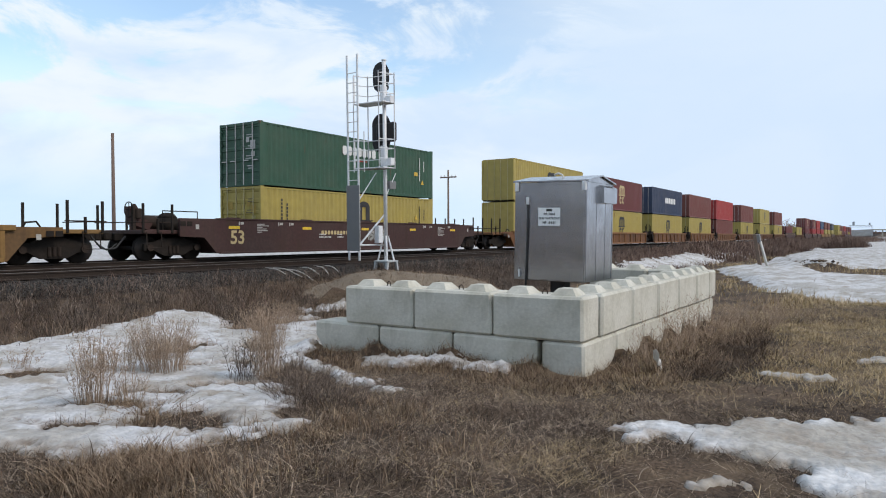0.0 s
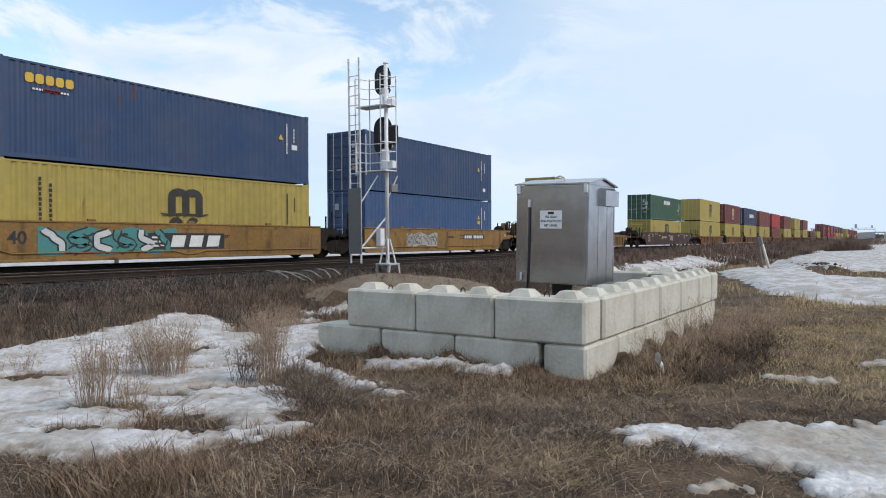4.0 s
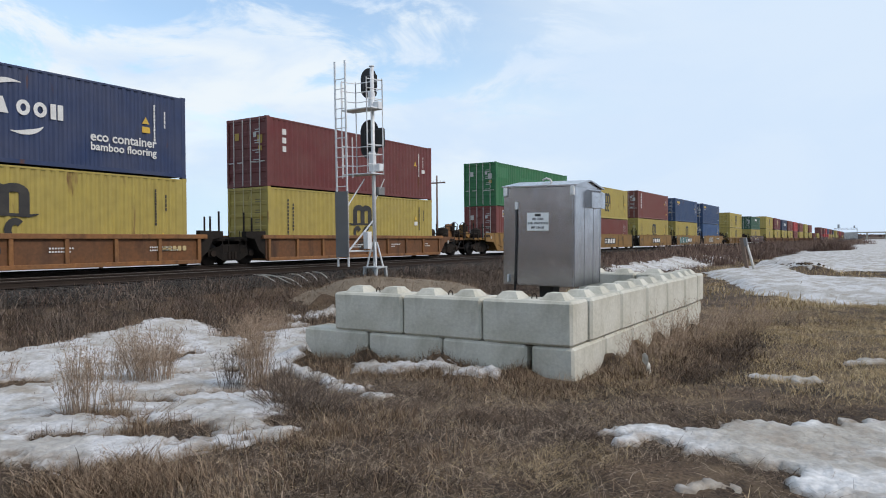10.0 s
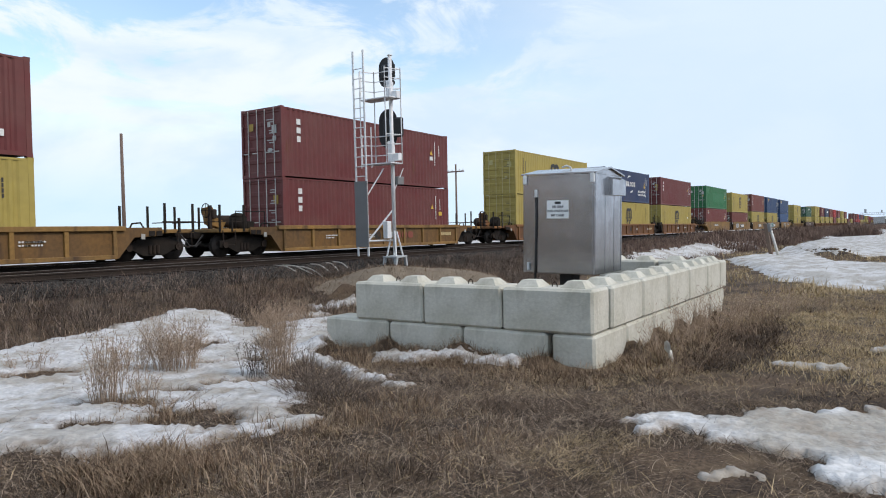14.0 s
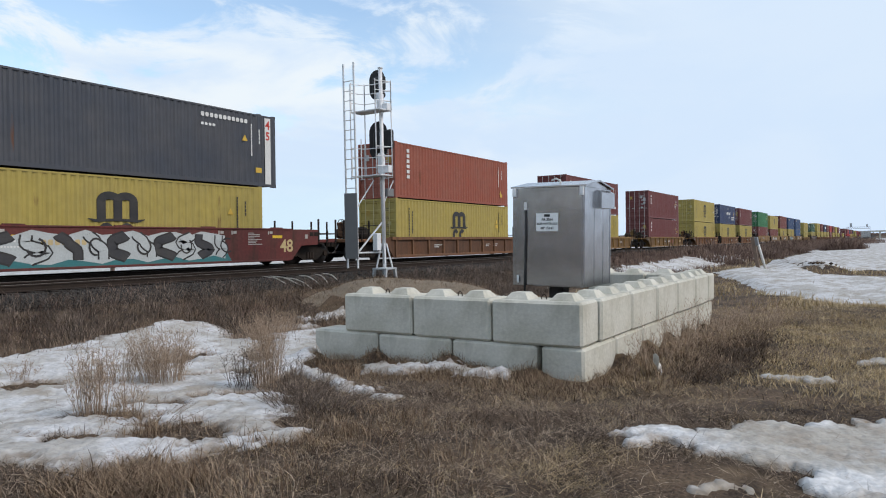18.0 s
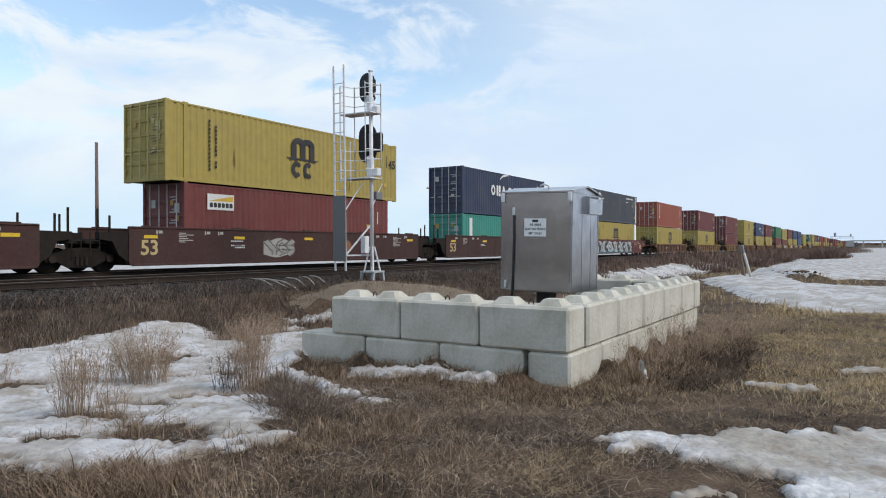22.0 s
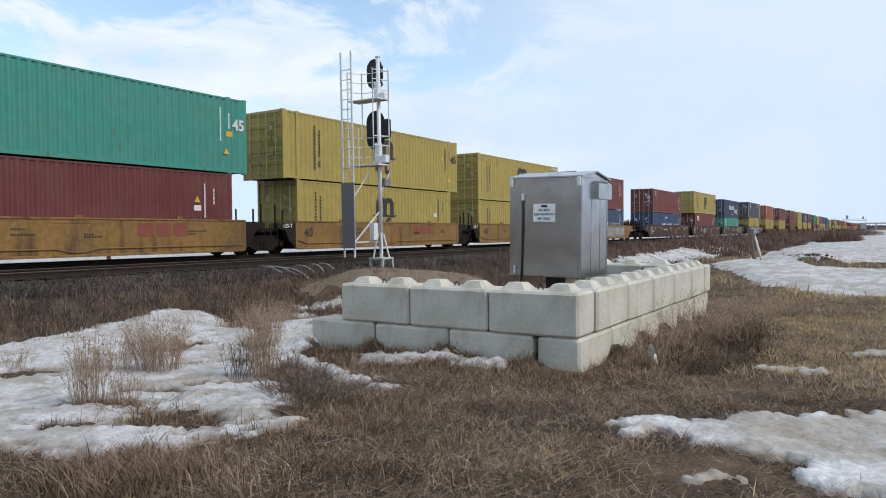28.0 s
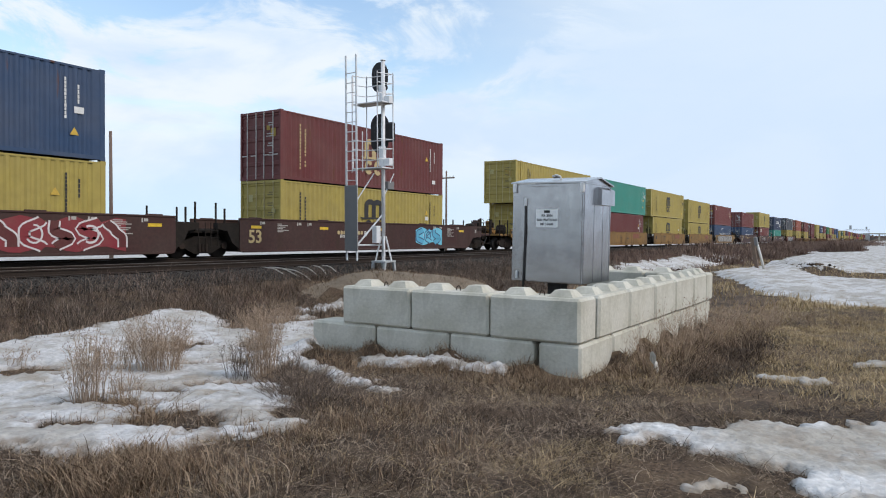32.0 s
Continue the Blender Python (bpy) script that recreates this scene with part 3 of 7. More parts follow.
def block(length, lower, rnd, corner=False):
    label = "pale grey precast concrete block, weathered, half sunk in grass" if lower else "pale grey precast concrete block with pyramid studs on top"
    ob = thing("concrete_block", label, "block", "concrete blocks of the enclosure")
    c, e = 0.035, 0.014
    body = Build()
    if lower:
        cut, near = 0.27, 0.02 if corner else 0.27
        body.prism([(-length / 2 + e, 0), (length / 2 - e, 0), (length / 2 - e, -0.25), (length / 2 - cut, -0.57), (length / 2 - cut, -BH - 0.2), (-length / 2 + near, -BH - 0.2), (-length / 2 + near, -0.57), (-length / 2 + e, -0.25)], -0.305, 0.305, "y")
    else:
        body.box(-length / 2 + e, length / 2 - e, -0.305, 0.305, -BH + 0.008, 0, c)
    me = body.mesh("block_body", M_CONC)
    bm = bmesh.new()
    bm.from_mesh(me)
    if lower:
        bmesh.ops.bevel(bm, geom=bm.edges[:], offset=c, segments=1, affect="EDGES")
    bmesh.ops.subdivide_edges(bm, edges=[q for q in bm.edges if q.calc_length() > 0.3], cuts=3, use_grid_fill=True)
    for v in bm.verts:
        n = noise.noise(v.co * 3.0 + Vector((rnd.uniform(0, 0.02), length * 3, 5 * lower)))
        v.co += v.co.normalized() * n * 0.008
    bm.to_mesh(me)
    bm.free()
    part("block_body", me, M_CONC, ob)
    if not lower:
        for x in (-length / 4, length / 4):
            a, b, h = 0.19, 0.105, 0.095
            part("stud", Build().add([(x - a, -a, -0.004), (x + a, -a, -0.004), (x + a, a, -0.004), (x - a, a, -0.004), (x - b, -b, h), (x + b, -b, h), (x + b, b, h), (x - b, b, h)],
                                     [(0, 1, 5, 4), (1, 2, 6, 5), (2, 3, 7, 6), (3, 0, 4, 7), (4, 5, 6, 7), (3, 2, 1, 0)]), M_CONC, ob)
        part("lifting_loop", Build().tube([(-0.04, 0, -0.01), (-0.03, 0, 0.05), (0, 0, 0.075), (0.03, 0, 0.05), (0.04, 0, -0.01)], 0.008), M_RAIL, ob, "rusty steel lifting loop")
    return ob


rb = random.Random(5)
shapes = {}


def lay(length, lower, x, y, turn, corner=False):
    key = (round(length, 2), lower, corner)
    m = pose(x, y, TOP - (BH if lower else 0), rb.uniform(-0.3, 0.3), rb.uniform(-0.25, 0.25), turn + rb.uniform(-0.5, 0.5))
    if key not in shapes:
        shapes[key] = block(length, lower, rb, corner)
        shapes[key].matrix_basis = m
        return shapes[key]
    return copy_thing(shapes[key], m)


for k in range(3):
    lay(1.372, False, WX + 0.305, WY + 1.372 * (k + 0.5), 90)
for k in range(3):
    lay(1.375, True, WX + 0.305, WY + 0.665 + 1.375 * (k + 0.5), 90)
for k, proud in enumerate((0.010, 0.024, 0.038, 0.050)):
    lay(1.325, False, WX + 0.665 + 1.325 * (k + 0.5), WY + 0.305 - proud, 0)
lay(1.12, False, WX + 6.53, WY + 0.243, 0)
for k in range(6):
    lay(1.29, True, WX + 1.29 * (k + 0.5), WY + 0.305, 0, k == 0)
for k in range(2):
    lay(1.385, False, WX + 7.14 + 0.305, WY - 0.07 + 1.385 * (k + 0.5), 90)
    lay(1.385, True, WX + 7.14 + 0.305, WY + 0.64 + 1.385 * (k + 0.5), 90)

# ---- equipment cabinet inside the enclosure ----
cab = thing("equipment_cabinet", "bare aluminium railway equipment cabinet on a steel post inside concrete blocks", "cabinet", at=pose(11.2, 5.11, 0.68, 1.0, 0.0, 0))
CW, CD, CHT = 0.689, 1.36, 1.96
part("body", Build().box(0, CD, -CW, CW, 0.09, CHT - 0.10, 0.008), M_CABINET, cab)
roof = Build().prism([(-0.03, CHT - 0.10), (CD * 0.5, CHT + 0.02), (CD + 0.04, CHT - 0.10), (CD + 0.04, CHT - 0.075), (CD * 0.5, CHT + 0.045), (-0.03, CHT - 0.075)], -CW - 0.045, CW + 0.03, "y")
part("roof", roof, M_CABINET, cab, "shallow pitched aluminium roof with overhang")
part("gable", Build().prism([(0.01, CHT - 0.102), (CD - 0.01, CHT - 0.102), (CD * 0.5, CHT + 0.012)], -CW + 0.002, -CW + 0.02, "y"), M_CABINET, cab)
part("door", Build().box(-0.018, -0.001, -CW + 0.03, CW - 0.22, 0.11, CHT - 0.15, 0.005), M_CABINET, cab, "flat aluminium door with folded seams")
for y in (-0.42, 0.05):
    part("seam", Build().box(-0.0205, -0.014, y - 0.012, y + 0.012, 0.12, CHT - 0.17, 0.002), M_CABINET, cab)
for x in (0.02, CD - 0.05):
    part("corner_trim", Build().box(x, x + 0.03, -CW - 0.006, -CW + 0.02, 0.10, CHT - 0.12), M_CABINET, cab)
for x in (0.5, 0.95):
    part("seam", Build().box(x - 0.006, x + 0.006, -CW - 0.005, -CW + 0.01, 0.12, CHT - 0.16), M_CABINET, cab)
hood = Build().prism([(-CW, CHT - 0.13), (-CW - 0.09, CHT - 0.18), (-CW - 0.09, CHT - 0.46), (-CW, CHT - 0.46)], CD * 0.46, CD * 0.97, "x")
part("vent_hood", hood, M_CABINET, cab, "aluminium vent hood")
for y in (-CW + 0.03, CW - 0.05):
    part("lifting_lug", Build().box(-0.05, -0.001, y - 0.035, y + 0.035, CHT - 0.26, CHT - 0.10, 0.008), M_GALV, cab)
part("latch", Build().box(-0.06, -0.016, CW - 0.3, CW - 0.255, CHT - 0.50, CHT - 0.36, 0.008), M_GALV, cab)
part("cable_conduit", Build(True).tube([(-0.035, CW - 0.278, CHT - 0.5), (-0.04, CW - 0.285, 1.0), (-0.035, CW - 0.27, 0.4), (-0.045, CW - 0.26, -0.25)], 0.02, 8), M_DARK, cab, "black cable conduit down the front")
part("padlock", Build().box(-0.04, -0.016, CW - 0.14, CW - 0.10, 0.14, 0.28, 0.006), M_GALV, cab)
part("antenna", Build(True).tube([(0.5, -0.05, CHT), (0.5, -0.02, CHT + 0.06), (0.5, 0.06, CHT + 0.09), (0.5, 0.14, CHT + 0.06)], 0.018, 8), M_PIPE, cab, "small white antenna")
part("post", Build().box(0.35, 0.65, -0.15, 0.12, -1.35, 0.092, 0.01), M_DARK, cab, "dark steel support post")
sign = part("sign", Build().box(-0.024, -0.0185, -0.215, 0.205, 1.08, 1.40), M_SIGN, cab, "white sign with black lettering")
face = Matrix(((0, 0, -1, -0.0255), (-1, 0, 0, -0.01), (0, 1, 0, 0), (0, 0, 0, 1)))
part("sign_bar", Build().box(-0.0265, -0.0242, -0.065, 0.05, 1.335, 1.38), M_DARK, sign)
for txt, z, s in (("RR 3064", 1.285, 0.062), ("SUB: WATROUS", 1.21, 0.056), ("MP 154.81", 1.133, 0.060)):
    letters("sign_line", txt, s, M_DARK, sign, Matrix.Translation((0, 0, z)) @ face)

# ---- signal mast ----
MX, MY, MZ = 18.88, 14.8, 0.27
mast = thing("railway_signal", "silver railway signal mast with two black signal heads and ladder", "signal", at=pose(MX, MY, MZ, 0.3, -0.9, 0))
part("mast_pole", Build(True).rod((0, 0, 0.55), (0, 0, 7.35), 0.068, 14).rod((0, 0, 7.35), (0, 0, 7.38), 0.092, 14), M_GALV, mast, "silver painted steel pole")
part("base_plate", Build().box(-0.31, 0.31, -0.31, 0.31, 0.34, 0.40, 0.01), M_STEEL, mast)
for x in (-0.25, 0.25):
    for y in (-0.25, 0.25):
        part("base_leg", Build().prism([(x * 1.0 - 0.045, 0.34), (x * 1.0 + 0.045, 0.34), (x * 1.5 + 0.045, -0.35), (x * 1.5 - 0.045, -0.35)], y - 0.045, y + 0.045, "y"), M_STEEL, mast, "grey foundation leg")
for a in range(4):
    c, s = math.cos(a * math.pi / 2 + 0.785), math.sin(a * math.pi / 2 + 0.785)
    part("gusset", Build().rod((0.28 * c, 0.28 * s, 0.40), (0.08 * c, 0.08 * s, 1.25), 0.032, 6), M_GALV, mast)
LX, LY = -0.78, 0.78
lw = 0.23
ladder = part("ladder", Build().box(LX - 0.02, LX + 0.02, LY - lw - 0.03, LY - lw + 0.03, 0.42, 7.5).box(LX - 0.02, LX + 0.02, LY + lw - 0.03, LY + lw + 0.03, 0.42, 7.5), M_GALV, mast, "silver ladder")
for k in range(19):
    part("rung", Build().rod((LX, LY - lw, 0.85 + 0.335 * k), (LX, LY + lw, 0.85 + 0.335 * k), 0.016, 6), M_GALV, ladder)
part("anti_climb_panel", Build().box(LX - 0.06, LX - 0.022, LY - lw - 0.06, LY + lw + 0.05, 0.75, 3.02, 0.006), M_GREYBOX, mast, "dark grey anti-climb panel over the ladder")
for z in (3.6, 5.85):
    deck = part("platform", Build().box(LX + 0.34, 0.18, -0.30, LY + lw + 0.02, z, z + 0.045, 0.008), M_GALV, mast, "steel grating platform")
    for x, y in ((LX + 0.36, -0.08), (0.15, -0.32), (0.10, LY + 0.04), (LX + 0.36, LY + lw)):
        part("rail_post", Build().rod((x, y, z + 0.04), (x, y, z + 1.05), 0.022, 6), M_GALV, deck)
    for h in (0.35, 0.70, 1.02):
        part("guard_rail", Build().tube([(LX + 0.36, LY + lw, z + h), (0.10, LY + 0.04, z + h), (0.15, -0.32, z + h), (LX + 0.36, -0.08, z + h)], 0.016, 6), M_GALV, deck)
for x, y in ((0.15, -0.32), (0.10, LY + 0.04), (LX + 0.36, -0.08)):
    part("upright", Build().rod((x, y, 3.6), (x, y, 6.92), 0.022, 6), M_GALV, mast)
part("back_stile", Build().rod((LX + 0.32, LY + lw, 3.5), (LX + 0.32, LY + lw, 6.85), 0.022, 6), M_GALV, mast)
part("back_stile", Build().rod((LX + 0.32, LY - lw, 3.5), (LX + 0.32, LY - lw, 4.9), 0.022, 6), M_GALV, mast)
part("brace", Build().rod((LX, LY - lw, 0.95), (0, 0, 2.05), 0.035, 6), M_GALV, mast)
part("brace", Build().rod((LX, LY - lw, 0.95), (0, 0, 0.95), 0.03, 6), M_GALV, mast)
part("brace", Build().rod((LX, LY - lw, 2.5), (-0.25, 0.2, 3.46), 0.025, 6), M_GALV, mast)
part("brace", Build().rod((0.35, -0.2, 3.46), (0, 0, 2.6), 0.02, 6), M_GALV, mast)
part("junction_box", Build().box(-0.36, -0.13, 0.02, 0.22, 1.02, 1.62, 0.012), M_GALV, mast, "small grey junction box")
part("side_box", Build().box(0.10, 0.45, -0.14, 0.05, 2.9, 3.18, 0.012), M_GREYBOX, mast)
for z, hw, hh in ((4.90, 0.40, 0.69), (6.88, 0.34, 0.53)):
    head = part("signal_head", Build().box(0.16, 0.30, -0.34 if z < 6 else -0.04, 0.55, z - hh * 0.5, z + hh * 0.5, 0.06), M_SIGNAL, mast, "black signal head seen from behind")
    outline = [(hw * math.cos(a), hw * math.sin(a) + hh - hw) for a in np.linspace(0, math.pi, 12)] + [(hw * math.cos(a), hw * math.sin(a) - hh + hw) for a in np.linspace(math.pi, 2 * math.pi, 12)]
    part("background_plate", Build().prism([(y + 0.40, h + z) for y, h in outline], 0.30, 0.325, "x"), M_SIGNAL, head, "black oval background plate")
    for h in (-0.3, 0.0, 0.3):
        part("lens_hood", Build(True).rod((0.33, 0.36, z + h), (0.60, 0.36, z + h - 0.03), 0.11, 10), M_SIGNAL, head)
    part("bracket", Build().box(-0.02, 0.26, 0.06, 0.2, z - hh - 0.5, z - hh * 0.7, 0.02), M_GALV, head)
    part("terminal_box", Build().box(-0.10, 0.12, -0.34, -0.10, z - hh - 0.50, z - hh - 0.24, 0.015), M_GALV, head)

# ---- poles, leaning post, cables ----
def line_pole(x, y, h, arm, label):
    z = float(ground(x, y))
    p = thing("utility_pole", label, "pole", "line poles beyond the railway", at=pose(x, y, z))
    part("pole", Build(True).rod((0, 0, -0.5), (0, 0, h), 0.115, 10, 0.075), M_POLE, p)
    if arm:
        part("crossarm", Build().box(-0.06, 0.06, -0.9, 0.9, h - 0.75, h - 0.63, 0.01), M_POLE, p)
        for k in (-0.8, -0.4, 0.4, 0.8):
            part("insulator", Build().rod((0, k, h - 0.63), (0, k, h - 0.48), 0.04, 8), M_GALV, p)


line_pole(20.95, 35.0, 7.6, False, "weathered brown timber pole beyond the tracks")
line_pole(54.2, 35.0, 8.3, True, "timber utility pole with a crossarm beyond the tracks")
pz = float(ground(49.5, 7.3))
post = thing("leaning_post", "leaning weathered timber post with a white pipe", "post", at=pose(49.5, 7.2, pz, -9, -3, 0))
part("timber", Build().box(-0.15, 0.15, -0.11, 0.11, -0.4, 2.35, 0.02), M_WOOD, post)
part("meter_box", Build().box(-0.16, 0.24, -0.30, -0.11, 1.75, 2.3, 0.02), M_GREYBOX, post, "grey metal box")
part("pipe", Build(True).tube([(0.16, -0.24, 1.8), (0.18, -0.30, 1.2), (0.2, -0.42, -0.2)], 0.085, 8), M_PIPE, post, "white plastic pipe")

for x0, y0, x1, y1, x2, y2 in ((15.41, 17.28, 14.6, 15.71, 14.32, 14.97), (15.53, 17.01, 14.81, 15.38, 14.68, 14.64), (15.06, 15.74, 15.0, 15.01, 14.7, 14.27),
                               (16.25, 16.32, 15.75, 15.29, 15.44, 14.67), (17.32, 16.77, 16.37, 15.41, 15.94, 14.78), (17.76, 16.81, 16.98, 15.59, 16.62, 14.99)):
    pts = []
    for i in range(9):
        t = i / 8
        p, q, w = (1 - t) ** 2, 2 * t * (1 - t), t * t
        mx, my = 2 * x1 - (x0 + x2) / 2, 2 * y1 - (y0 + y2) / 2
        x, y = p * x0 + q * mx + w * x2, p * y0 + q * my + w * y2
        pts.append((x, y, float(ground(x, y)) + 0.035 + 0.03 * math.sin(math.pi * t)))
    solid("signal_cable", Build(True).tube(pts, 0.018, 6), M_CABLE, "pale cable lying over the ballast towards the signal", "cable", "track cables")


# ---- dead grass, weeds and brush ----
def blade_mesh(name, x, y, z, h, w, lean, turn, curl, mat):
    """Many separate tapered blades; lean is the share of the height by which the tip leans over."""
    n = len(x)
    dx, dy = np.cos(turn), np.sin(turn)
    face = turn + np.pi / 2 + np.random.uniform(-0.9, 0.9, n)
    sx, sy = np.cos(face) * w / 2, np.sin(face) * w / 2
    v = np.zeros((n, 5, 3))
    for k, (up, out, wide) in enumerate(((0.0, 0.0, 1.0), (0.55, 0.35, 0.75), (1.0, 1.0, 0.0))):
        cx = x + dx * lean * h * out
        cy = y + dy * lean * h * out
        cz = z + h * (up - curl * out * up)
        if k < 2:
            v[:, 2 * k] = np.stack([cx - sx * wide, cy - sy * wide, cz], 1)
            v[:, 2 * k + 1] = np.stack([cx + sx * wide, cy + sy * wide, cz], 1)
        else:
            v[:, 4] = np.stack([cx, cy, cz], 1)
    b = np.arange(n)[:, None] * 5
    loops = np.concatenate([b + np.array([0, 1, 3, 2]), b + np.array([2, 3, 4])], 1).ravel()
    me = bpy.data.meshes.new(name)
    me.vertices.add(n * 5)
    me.vertices.foreach_set("co", v.ravel())
    me.loops.add(len(loops))
    me.loops.foreach_set("vertex_index", loops.astype(np.int32))
    me.polygons.add(2 * n)
    starts = (np.arange(n)[:, None] * 7 + np.array([0, 4])).ravel()
    me.polygons.foreach_set("loop_start", starts.astype(np.int32))
    me.update(calc_edges=True)
    me.materials.append(mat)
    return me


def no_blocks(x, y):
    inside = (x > WX - 0.03) & (x < WX + 0.64) & (y > WY - 0.03) & (y < WY + 4.9)
    inside |= (x > WX - 0.03) & (x < WX + 7.88) & (y > WY - 0.03) & (y < WY + 0.64)
    inside |= (x > WX + 7.2) & (x < WX + 7.9) & (y > WY - 0.03) & (y < WY + 3.5)
    return ~inside


def scatter(n, x0, x1, y0, y1, clump, spread, seed, snow_keep=0.03, field=None, bury=0.05):
    """Places in clumps over a rectangle, thinned on snow and off the blocks."""
    g = np.random.RandomState(seed)
    c = np.stack([g.uniform(x0, x1, n // clump + 1), g.uniform(y0, y1, n // clump + 1)], 1)
    pick = np.repeat(np.arange(len(c)), clump)[:n]
    p = c[pick] + g.normal(0, spread, (n, 2))
    f = (field or near_snow)(p[:, 0], p[:, 1])
    keep = ((f < -0.01) | (g.uniform(0, 1, n) < snow_keep + 0.35 * np.exp(-np.maximum(f, 0) / 0.10))) & no_blocks(p[:, 0], p[:, 1])
    keep &= np.hypot(p[:, 0], p[:, 1]) > 0.5
    keep &= (on_mound(p[:, 0], p[:, 1]) < 0.12) | (g.uniform(0, 1, n) < bury)
    return p[keep, 0], p[keep, 1], pick[keep], g


def meadow(name, label, n, box, clump, spread, height, width, lean, mat, seed, snow_keep=0.03, tone=None, field=None, lay=None, sparse=None, bury=0.05):
    x, y, pick, g = scatter(n, *box, clump, spread, seed, snow_keep, field, bury)
    if sparse is not None:
        k = sparse(x, y) > g.uniform(0, 1, len(x))
        x, y, pick = x[k], y[k], pick[k]
    m = len(x)
    base = g.uniform(0, 2 * np.pi, n // clump + 1)
    turn = base[pick] + g.normal(0, 0.8, m)
    if lay is not None:
        turn = lay + g.normal(0, 0.9, m)
    tall = g.uniform(0.55, 1.0, n // clump + 1)[pick]
    h = g.uniform(*height, m) * tall
    me = blade_mesh(name, x, y, ground(x, y) - 0.02, h, g.uniform(0.7, 1.3, m) * width, g.uniform(*lean, m), turn, g.uniform(0.0, 0.25, m), mat)
    return tagged(new(name, me), label, "grass", kind="stuff")


def foreground_gaps(x, y):
    """Thin where the mud of the verge shows."""
    mud = np.exp(-((x - 4.95) / 0.75) ** 2 - ((y - 1.2) / 0.7) ** 2) + np.exp(-((x - 8.4) / 1.0) ** 2 - ((y - 1.2) / 0.35) ** 2) + 0.8 * np.exp(-((x - 11.8) / 2.6) ** 2 - ((y - 2.05) / 0.35) ** 2)
    return 1.0 - 0.88 * np.clip(mud * 1.3, 0, 1)


HOLLOWS = ((3.45, 3.2, 0.42), (3.75, 2.9, 0.35), (4.9, 4.75, 0.45), (4.4, 4.35, 0.3), (3.05, 4.8, 0.26), (5.6, 3.4, 0.4), (6.6, 4.2, 0.4), (4.6, 3.6, 0.3), (6.3, 2.7, 0.35))


def hollow(x, y):
    """Damp hollows where the grass has rotted dark."""
    f = np.zeros(np.shape(x))
    for cx, cy, r in HOLLOWS:
        f = np.maximum(f, np.exp(-((x - cx) ** 2 + (y - cy) ** 2) / (r * r)))
    return np.clip(f + 0.2 * wave(x, y, 4.1, 2.2) - 0.1, 0, 1)


def tufts(x, y):
    """Pale upright grass comes in patches."""
    return np.clip(0.30 + 1.1 * wave(x, y, 1.9, 0.6) + 0.5 * wave(x, y, 5.0, 1.9), 0.03, 1) * foreground_gaps(x, y) * (1 - 0.7 * hollow(x, y))


def rotted(x, y):
    return np.clip(0.15 - 0.8 * wave(x, y, 1.9, 0.6) - 0.3 * wave(x, y, 4.0, 2.9) + 1.3 * hollow(x, y), 0.04, 1) * foreground_gaps(x, y)


def churned(x, y):
    """The dark disturbed strip that runs out from the corner of the blocks."""
    a = 1.15 * np.exp(-((y - 2.12 - 0.015 * (x - 10)) / 0.48) ** 2) * smooth(8.3, 9.6, x) * (1 - smooth(13.0, 16.0, x))
    return np.clip(a + 0.15 * wave(x, y, 2.5, 1.0), 0, 1)


def field_gold(x, y):
    return np.clip(1 - 1.15 * churned(x, y), 0, 1) * np.clip(0.75 + 0.6 * wave(x, y, 1.1, 3.3), 0.2, 1) * foreground_gaps(x, y)


meadow("flattened_grass", "matted flattened dead grass on the verge", 150000, (1.2, 7.4, -0.8, 7.0), 20, 0.10, (0.025, 0.10), 0.0050, (1.6, 4.5), M_THATCH, 21, sparse=lambda x, y: foreground_gaps(x, y) * (1 - 0.5 * hollow(x, y)))
meadow("flattened_grass", "dark rotted grass in hollows of the verge", 70000, (1.6, 8.3, 0.0, 7.6), 30, 0.12, (0.05, 0.14), 0.006, (0.8, 2.6), M_MAT, 37, sparse=rotted)
meadow("flattened_grass", "matted dead grass beside the concrete blocks", 70000, (6.5, 22.0, -4.0, 4.5), 24, 0.2, (0.03, 0.11), 0.0055, (1.4, 4.0), M_GOLD, 22, sparse=lambda x, y: foreground_gaps(x, y) * (1 - 0.85 * churned(x, y)))
meadow("flattened_grass", "dark churned weeds beside the concrete blocks", 34000, (8.2, 20.0, 0.4, 3.3), 30, 0.2, (0.06, 0.24), 0.008, (0.6, 2.0), M_MAT, 38, sparse=churned)
meadow("flattened_grass", "long pale straws fallen flat on the verge", 9000, (1.4, 7.6, 0.2, 6.6), 9, 0.12, (0.05, 0.10), 0.0065, (2.5, 5.0), M_FIELD, 41, sparse=tufts)
meadow("dry_grass", "short dry straw-coloured grass on the verge", 42000, (1.2, 8.2, -0.5, 7.4), 26, 0.08, (0.06, 0.19), 0.0046, (0.3, 1.8), M_GRASS, 23, sparse=tufts)
meadow("dry_grass", "standing straw-coloured stalks in tufts", 14000, (1.4, 5.4, 2.8, 6.6), 34, 0.07, (0.10, 0.28), 0.0055, (0.15, 1.0), M_GRASS, 24, 0.01, sparse=tufts)
meadow("dry_grass", "golden dry grass over the field", 95000, (8.6, 26.0, -5.0, 3.0), 30, 0.16, (0.05, 0.17), 0.0070, (0.3, 1.4), M_FIELD, 25, sparse=field_gold)
meadow("dry_grass", "tangled weeds along the foot of the concrete blocks", 8000, (8.2, 17.5, 2.1, 3.3), 40, 0.10, (0.08, 0.30), 0.007, (0.4, 1.6), M_GRASS, 26)
